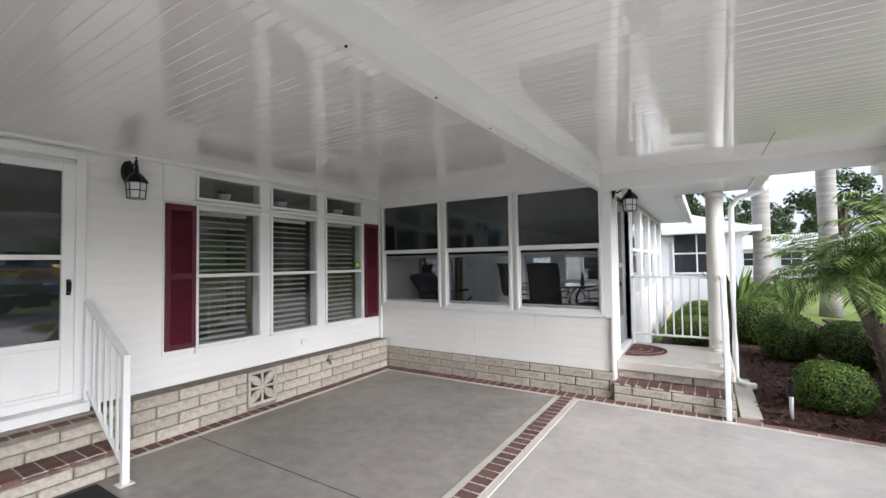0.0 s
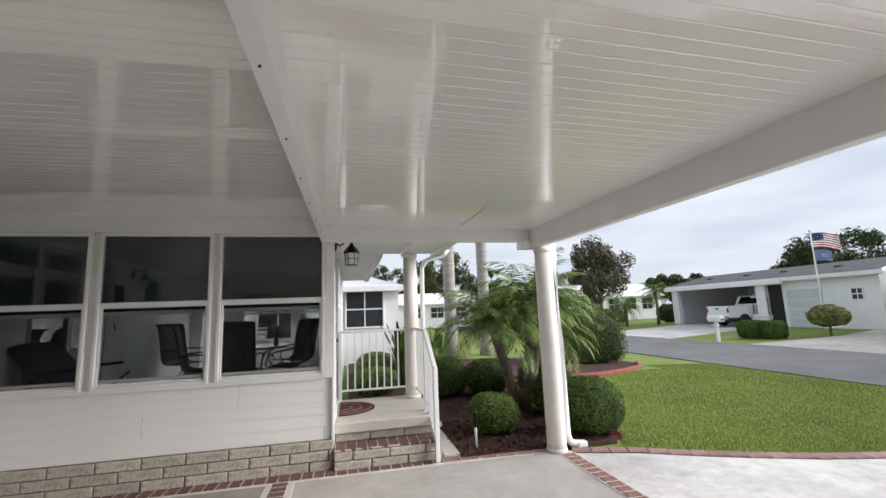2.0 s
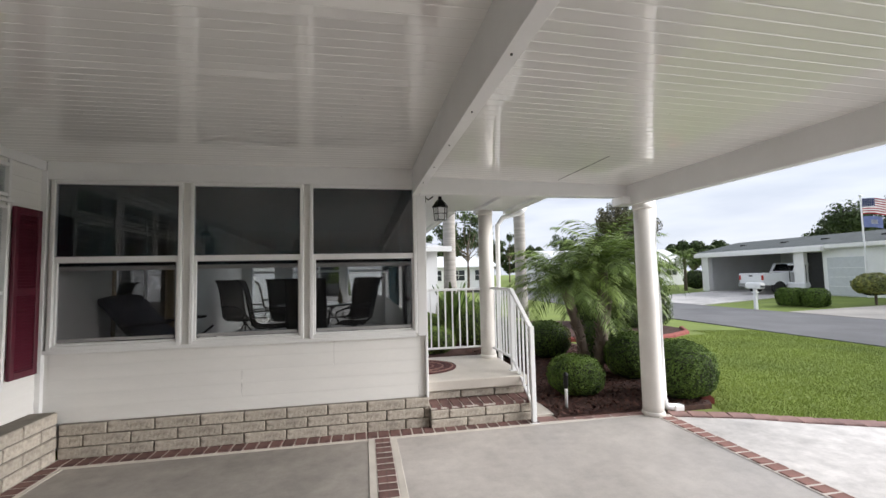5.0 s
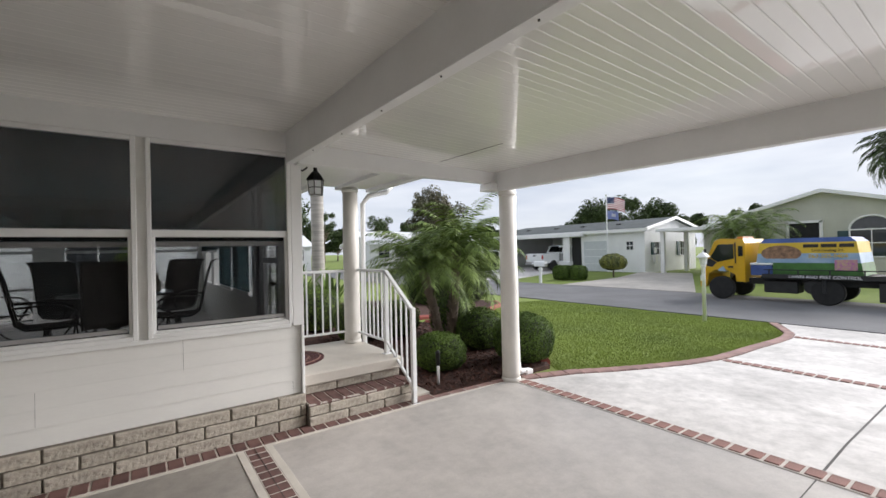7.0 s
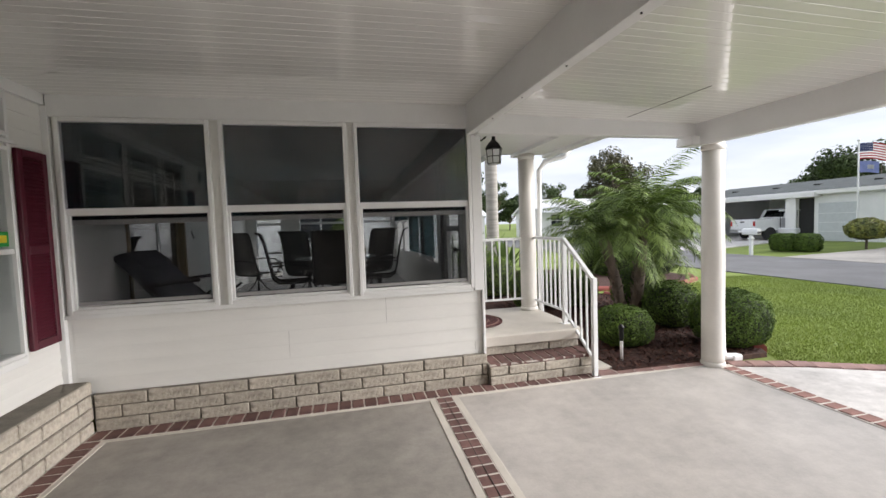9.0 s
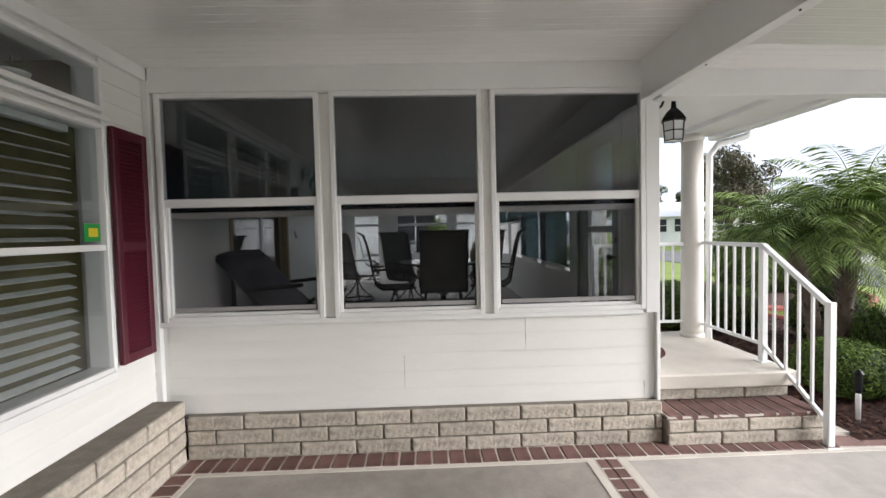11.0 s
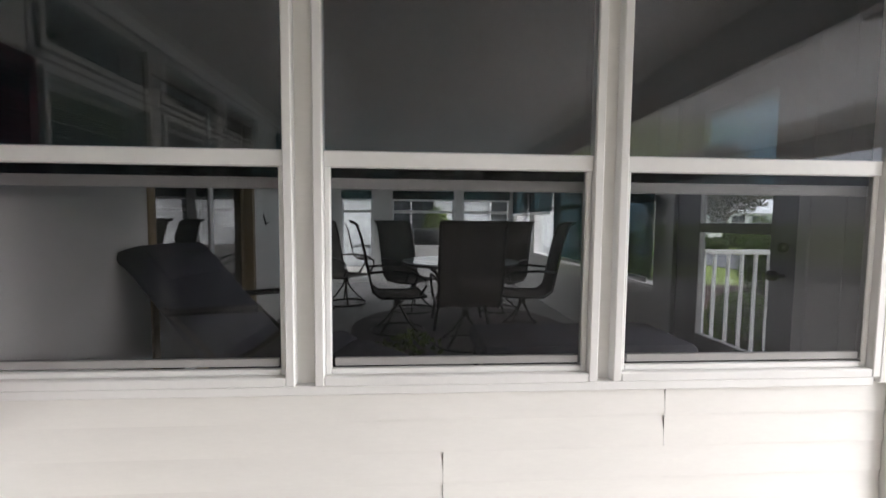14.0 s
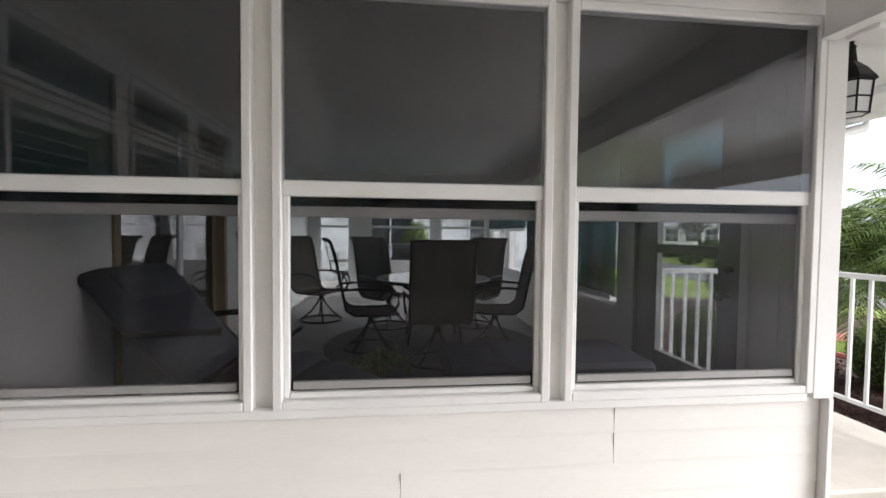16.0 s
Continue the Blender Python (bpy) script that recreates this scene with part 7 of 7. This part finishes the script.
def brick(parent, name, at, sx, sy, sz, mat, rough=0.0015):
    key = (round(sx, 2), round(sy, 2), round(sz, 3), mat.name, random.randrange(3))
    if key not in BRICKS:
        BRICKS[key] = brick_mesh(sx, sy, sz, mat, rough, len(BRICKS))
    ob = new(name, BRICKS[key])
    ob.parent = parent
    ob.location = at
    ob.rotation_euler = [random.gauss(0, 0.003) for _ in range(3)]
    return ob


def courses(parent, along, face, out, a, b, z0, z1, n, length=0.385, joint=0.012, skip=()):
    """Running bond of split-face blocks, proud of the mortar."""
    h = (z1 - z0) / n
    for i in range(n):
        u = a - (length / 2 if i % 2 else 0.0)
        while u < b - 0.02:
            s, e = max(u, a) + joint / 2, min(u + length, b) - joint / 2
            u += length
            zc = z0 + (i + 0.5) * h
            if e - s < 0.03 or any(k0 < (s + e) / 2 + 0.02 and (s + e) / 2 - 0.02 < k1 for k0, k1 in skip):
                pieces = []
                for k0, k1 in skip:
                    if s < k0 - 0.03 < e or s < k1 + 0.03 < e:
                        pieces += [(s, min(e, k0 - 0.01))] if s < k0 - 0.03 else []
                        pieces += [(max(s, k1 + 0.01), e)] if e > k1 + 0.03 else []
                if e - s >= 0.03 and not pieces and not any(k0 - 0.01 <= s and e <= k1 + 0.01 for k0, k1 in skip):
                    pieces = [(s, e)]
            else:
                pieces = []
                cut = [(k0, k1) for k0, k1 in skip if s < k1 and e > k0]
                if cut:
                    k0, k1 = cut[0]
                    pieces = ([(s, k0 - 0.01)] if k0 - 0.01 - s > 0.03 else []) + ([(k1 + 0.01, e)] if e - k1 - 0.01 > 0.03 else [])
                else:
                    pieces = [(s, e)]
            for s2, e2 in pieces:
                d = 0.05
                f = face - out * (d / 2 - random.uniform(0.0, 0.006))
                if along == 'x':
                    brick(parent, "brick", ((s2 + e2) / 2, f, zc), e2 - s2, d, h - joint, BRICK, 0.002)
                else:
                    brick(parent, "brick", (f, (s2 + e2) / 2, zc), d, e2 - s2, h - joint, BRICK, 0.002)


base_w = block("brick_base_west", (WX - 0.06, -6, 0.0), (BX - 0.014, 5.10, 0.425), MORTAR, None, kind="structure")
base_w["label"] = "pale split-face block base of the house wall"
courses(base_w, 'y', BX, 1, 1.45, 5.10, 0.0, 0.428, 4, skip=((2.73, 3.08),))
base_n = block("brick_base_north", (BX - 0.01, FB + 0.014, 0.0), (-0.76, FY + 0.12, 0.30), MORTAR, None, kind="structure")
base_n["label"] = "pale split-face block base of the sunroom wall"
courses(base_n, 'x', FB, -1, BX, -0.74, 0.0, 0.305, 3)
courses(step, 'x', 5.05, -1, -0.74, PORCH_X1 - 0.02, 0.0, 0.185, 2)
courses(step, 'y', PORCH_X1 - 0.015, 1, 5.06, 5.36, 0.0, 0.185, 2)
courses(porch, 'x', 5.345, -1, -0.74, PORCH_X1 - 0.04, 0.205, 0.30, 1)
courses(porch, 'y', PORCH_X1 - 0.03, 1, 5.37, 6.6, 0.0, 0.30, 3)
courses(steps_w, 'x', 1.455, 1, WX + 0.2, -3.98, 0.2, 0.385, 2)
courses(steps_w, 'x', 1.455, 1, -4.0, -3.70, 0.0, 0.185, 2)
courses(steps_w, 'y', -3.685, 1, -0.6, 1.45, 0.0, 0.165, 2)
courses(steps_w, 'y', -3.965, 1, -0.6, 1.45, 0.19, 0.365, 2)


def pavers(parent, a, b, across, pitch, mat, z, name="paver", gap=0.010):
    """A row of pavers from a to b, each lying across the row."""
    a, b = Vector((*a, 0)), Vector((*b, 0))
    d = b - a
    n = max(1, round(d.length / pitch))
    t = d.normalized()
    ang = math.atan2(t.y, t.x)
    for i in range(n):
        p = a + d * ((i + 0.5) / n)
        ob = brick(parent, name, (p.x, p.y, z + ground_z(p.x) - 0.027 + random.uniform(-0.0015, 0.0015)), d.length / n - gap, across, 0.07, mat)
        ob.rotation_euler.z += ang


band = block("brick_band", (-1.315, -6, -0.06), (-1.155, 4.93, 0.0055), PALEJOINT, None, kind="structure")
band["label"] = "band of red clay pavers set in the concrete floor"
pavers(band, (-1.235, -2.4), (-1.235, 4.92), 0.15, 0.112, PAVER, 0.0)
block("saw_joint", (-1.2362, -2.4, 0.0), (-1.2338, 4.92, 0.0100), JOINT, band, "dark straight crack along the band", bevel=0)
border = block("brick_border", (-4.08, 4.93, -0.06), (1.66, FB + 0.02, 0.0055), PALEJOINT, None, kind="structure")
border["label"] = "border of red clay pavers along the wall foot"
pavers(border, (-4.06, 5.02), (0.40, 5.02), 0.17, 0.112, PAVER, 0.002)
pavers(border, (0.40, 5.03), (1.62, 4.97), 0.15, 0.2, PAVERPALE, 0.002)
border2 = block("brick_border", (-4.08, 1.47, -0.06), (-3.93, 4.93, 0.0055), PALEJOINT, None, kind="structure")
border2["label"] = "border of red clay pavers along the house wall"
pavers(border2, (-4.0, 1.50), (-4.0, 4.92), 0.13, 0.112, PAVER, 0.002)
band2 = block("brick_band", (1.66, -6, -0.06), (1.84, 4.85, 0.0055), PALEJOINT, None, kind="structure")
band2["label"] = "band of pink clay pavers between carport and driveway"
pavers(band2, (1.75, -2.4), (1.75, 4.78), 0.14, 0.115, PAVERMID, 0.003, gap=0.02)
lawn_border = new("brick_border")
tagged(lawn_border, "curved border of weathered pavers along the lawn", "border", kind="structure")
for p, q in zip(LAWN_EDGE, LAWN_EDGE[1:]):
    pavers(lawn_border, p, q, 0.17, 0.2, PAVERPALE, 0.006)
band3 = new("brick_band")
tagged(band3, "band of pink clay pavers crossing the driveway", "border", kind="structure")
for x_, y0_, y1_ in ((4.92, -1.0, 3.80), (8.3, 0.0, 3.85)):
    block("mortar_bed", (x_ - 0.085, y0_, ground_z(x_) - 0.05), (x_ + 0.085, y1_, ground_z(x_) + 0.005), PALEJOINT, band3, bevel=0)
pavers(band3, (4.92, -1.0), (4.92, 3.80), 0.14, 0.115, PAVERMID, 0.006, gap=0.02)
pavers(band3, (8.3, 0.0), (8.3, 3.85), 0.14, 0.115, PAVERMID, 0.006, gap=0.02)
block("mortar_bed", (-0.735, 5.06, 0.19), (PORCH_X1 - 0.03, 5.34, 0.206 + ground_z(0.3)), PALEJOINT, step, bevel=0)
block("mortar_bed", (-4.19, -0.6, 0.37), (-3.99, 1.44, 0.391), PALEJOINT, steps_w, bevel=0)
block("mortar_bed", (-3.96, -0.6, 0.18), (-3.70, 1.44, 0.196), PALEJOINT, steps_w, bevel=0)
pavers(step, (-0.73, 5.20), (PORCH_X1 - 0.03, 5.20), 0.28, 0.112, PAVER, 0.205, "paver")
pavers(steps_w, (-4.09, 1.44), (-4.09, -0.6), 0.20, 0.112, PAVER, 0.39, "paver")
pavers(steps_w, (-3.83, 1.44), (-3.83, -0.6), 0.26, 0.112, PAVER, 0.195, "paver")
# decorative vent block
v_ = thing("vent_block", "square pale openwork concrete vent block", "vent", (BX - 0.016, 2.73, 0.05))
v_.scale = (0.5, 1, 1)
# black backing: the shade within the openwork is put into its colour
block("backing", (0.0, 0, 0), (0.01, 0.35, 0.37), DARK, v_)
for a, b, c, d in ((0, 0.03, 0, 0.37), (0.32, 0.35, 0, 0.37), (0.03, 0.32, 0, 0.03), (0.03, 0.32, 0.34, 0.37)):
    block("rim", (0.01, a, c), (0.062, b, d), BRICK, v_)
for k in range(4):
    bm = bmesh.new()
    ang = radians(45 + 90 * k)
    pts = []
    for s in range(9):
        u = s / 8
        w = 0.042 * math.sin(math.pi * u)
        pts.append((0.02 + 0.20 * u, w))
    outline = pts + [(a, -b) for a, b in pts[-2:0:-1]]
    lo = [bm.verts.new((0.012, 0.175 + a * math.cos(ang) - b * math.sin(ang), 0.185 + a * math.sin(ang) + b * math.cos(ang))) for a, b in outline]
    hi = [bm.verts.new((0.055, p.co.y, p.co.z)) for p in lo]
    bm.faces.new(hi)
    for i in range(len(lo)):
        bm.faces.new((lo[i], lo[(i + 1) % len(lo)], hi[(i + 1) % len(lo)], hi[i]))
    bmesh.ops.recalc_face_normals(bm, faces=bm.faces)
    part("petal", bm, BRICK, v_)
for k in range(4):
    ang = radians(90 * k)
    block("spoke", (0.012, 0.175 - 0.012, 0.185), (0.05, 0.175 + 0.012, 0.185 + 0.16), BRICK, v_, m=Matrix.Translation((0, 0.175, 0.185)) @ Matrix.Rotation(ang, 4, 'X') @ Matrix.Translation((0, -0.175, -0.185)))
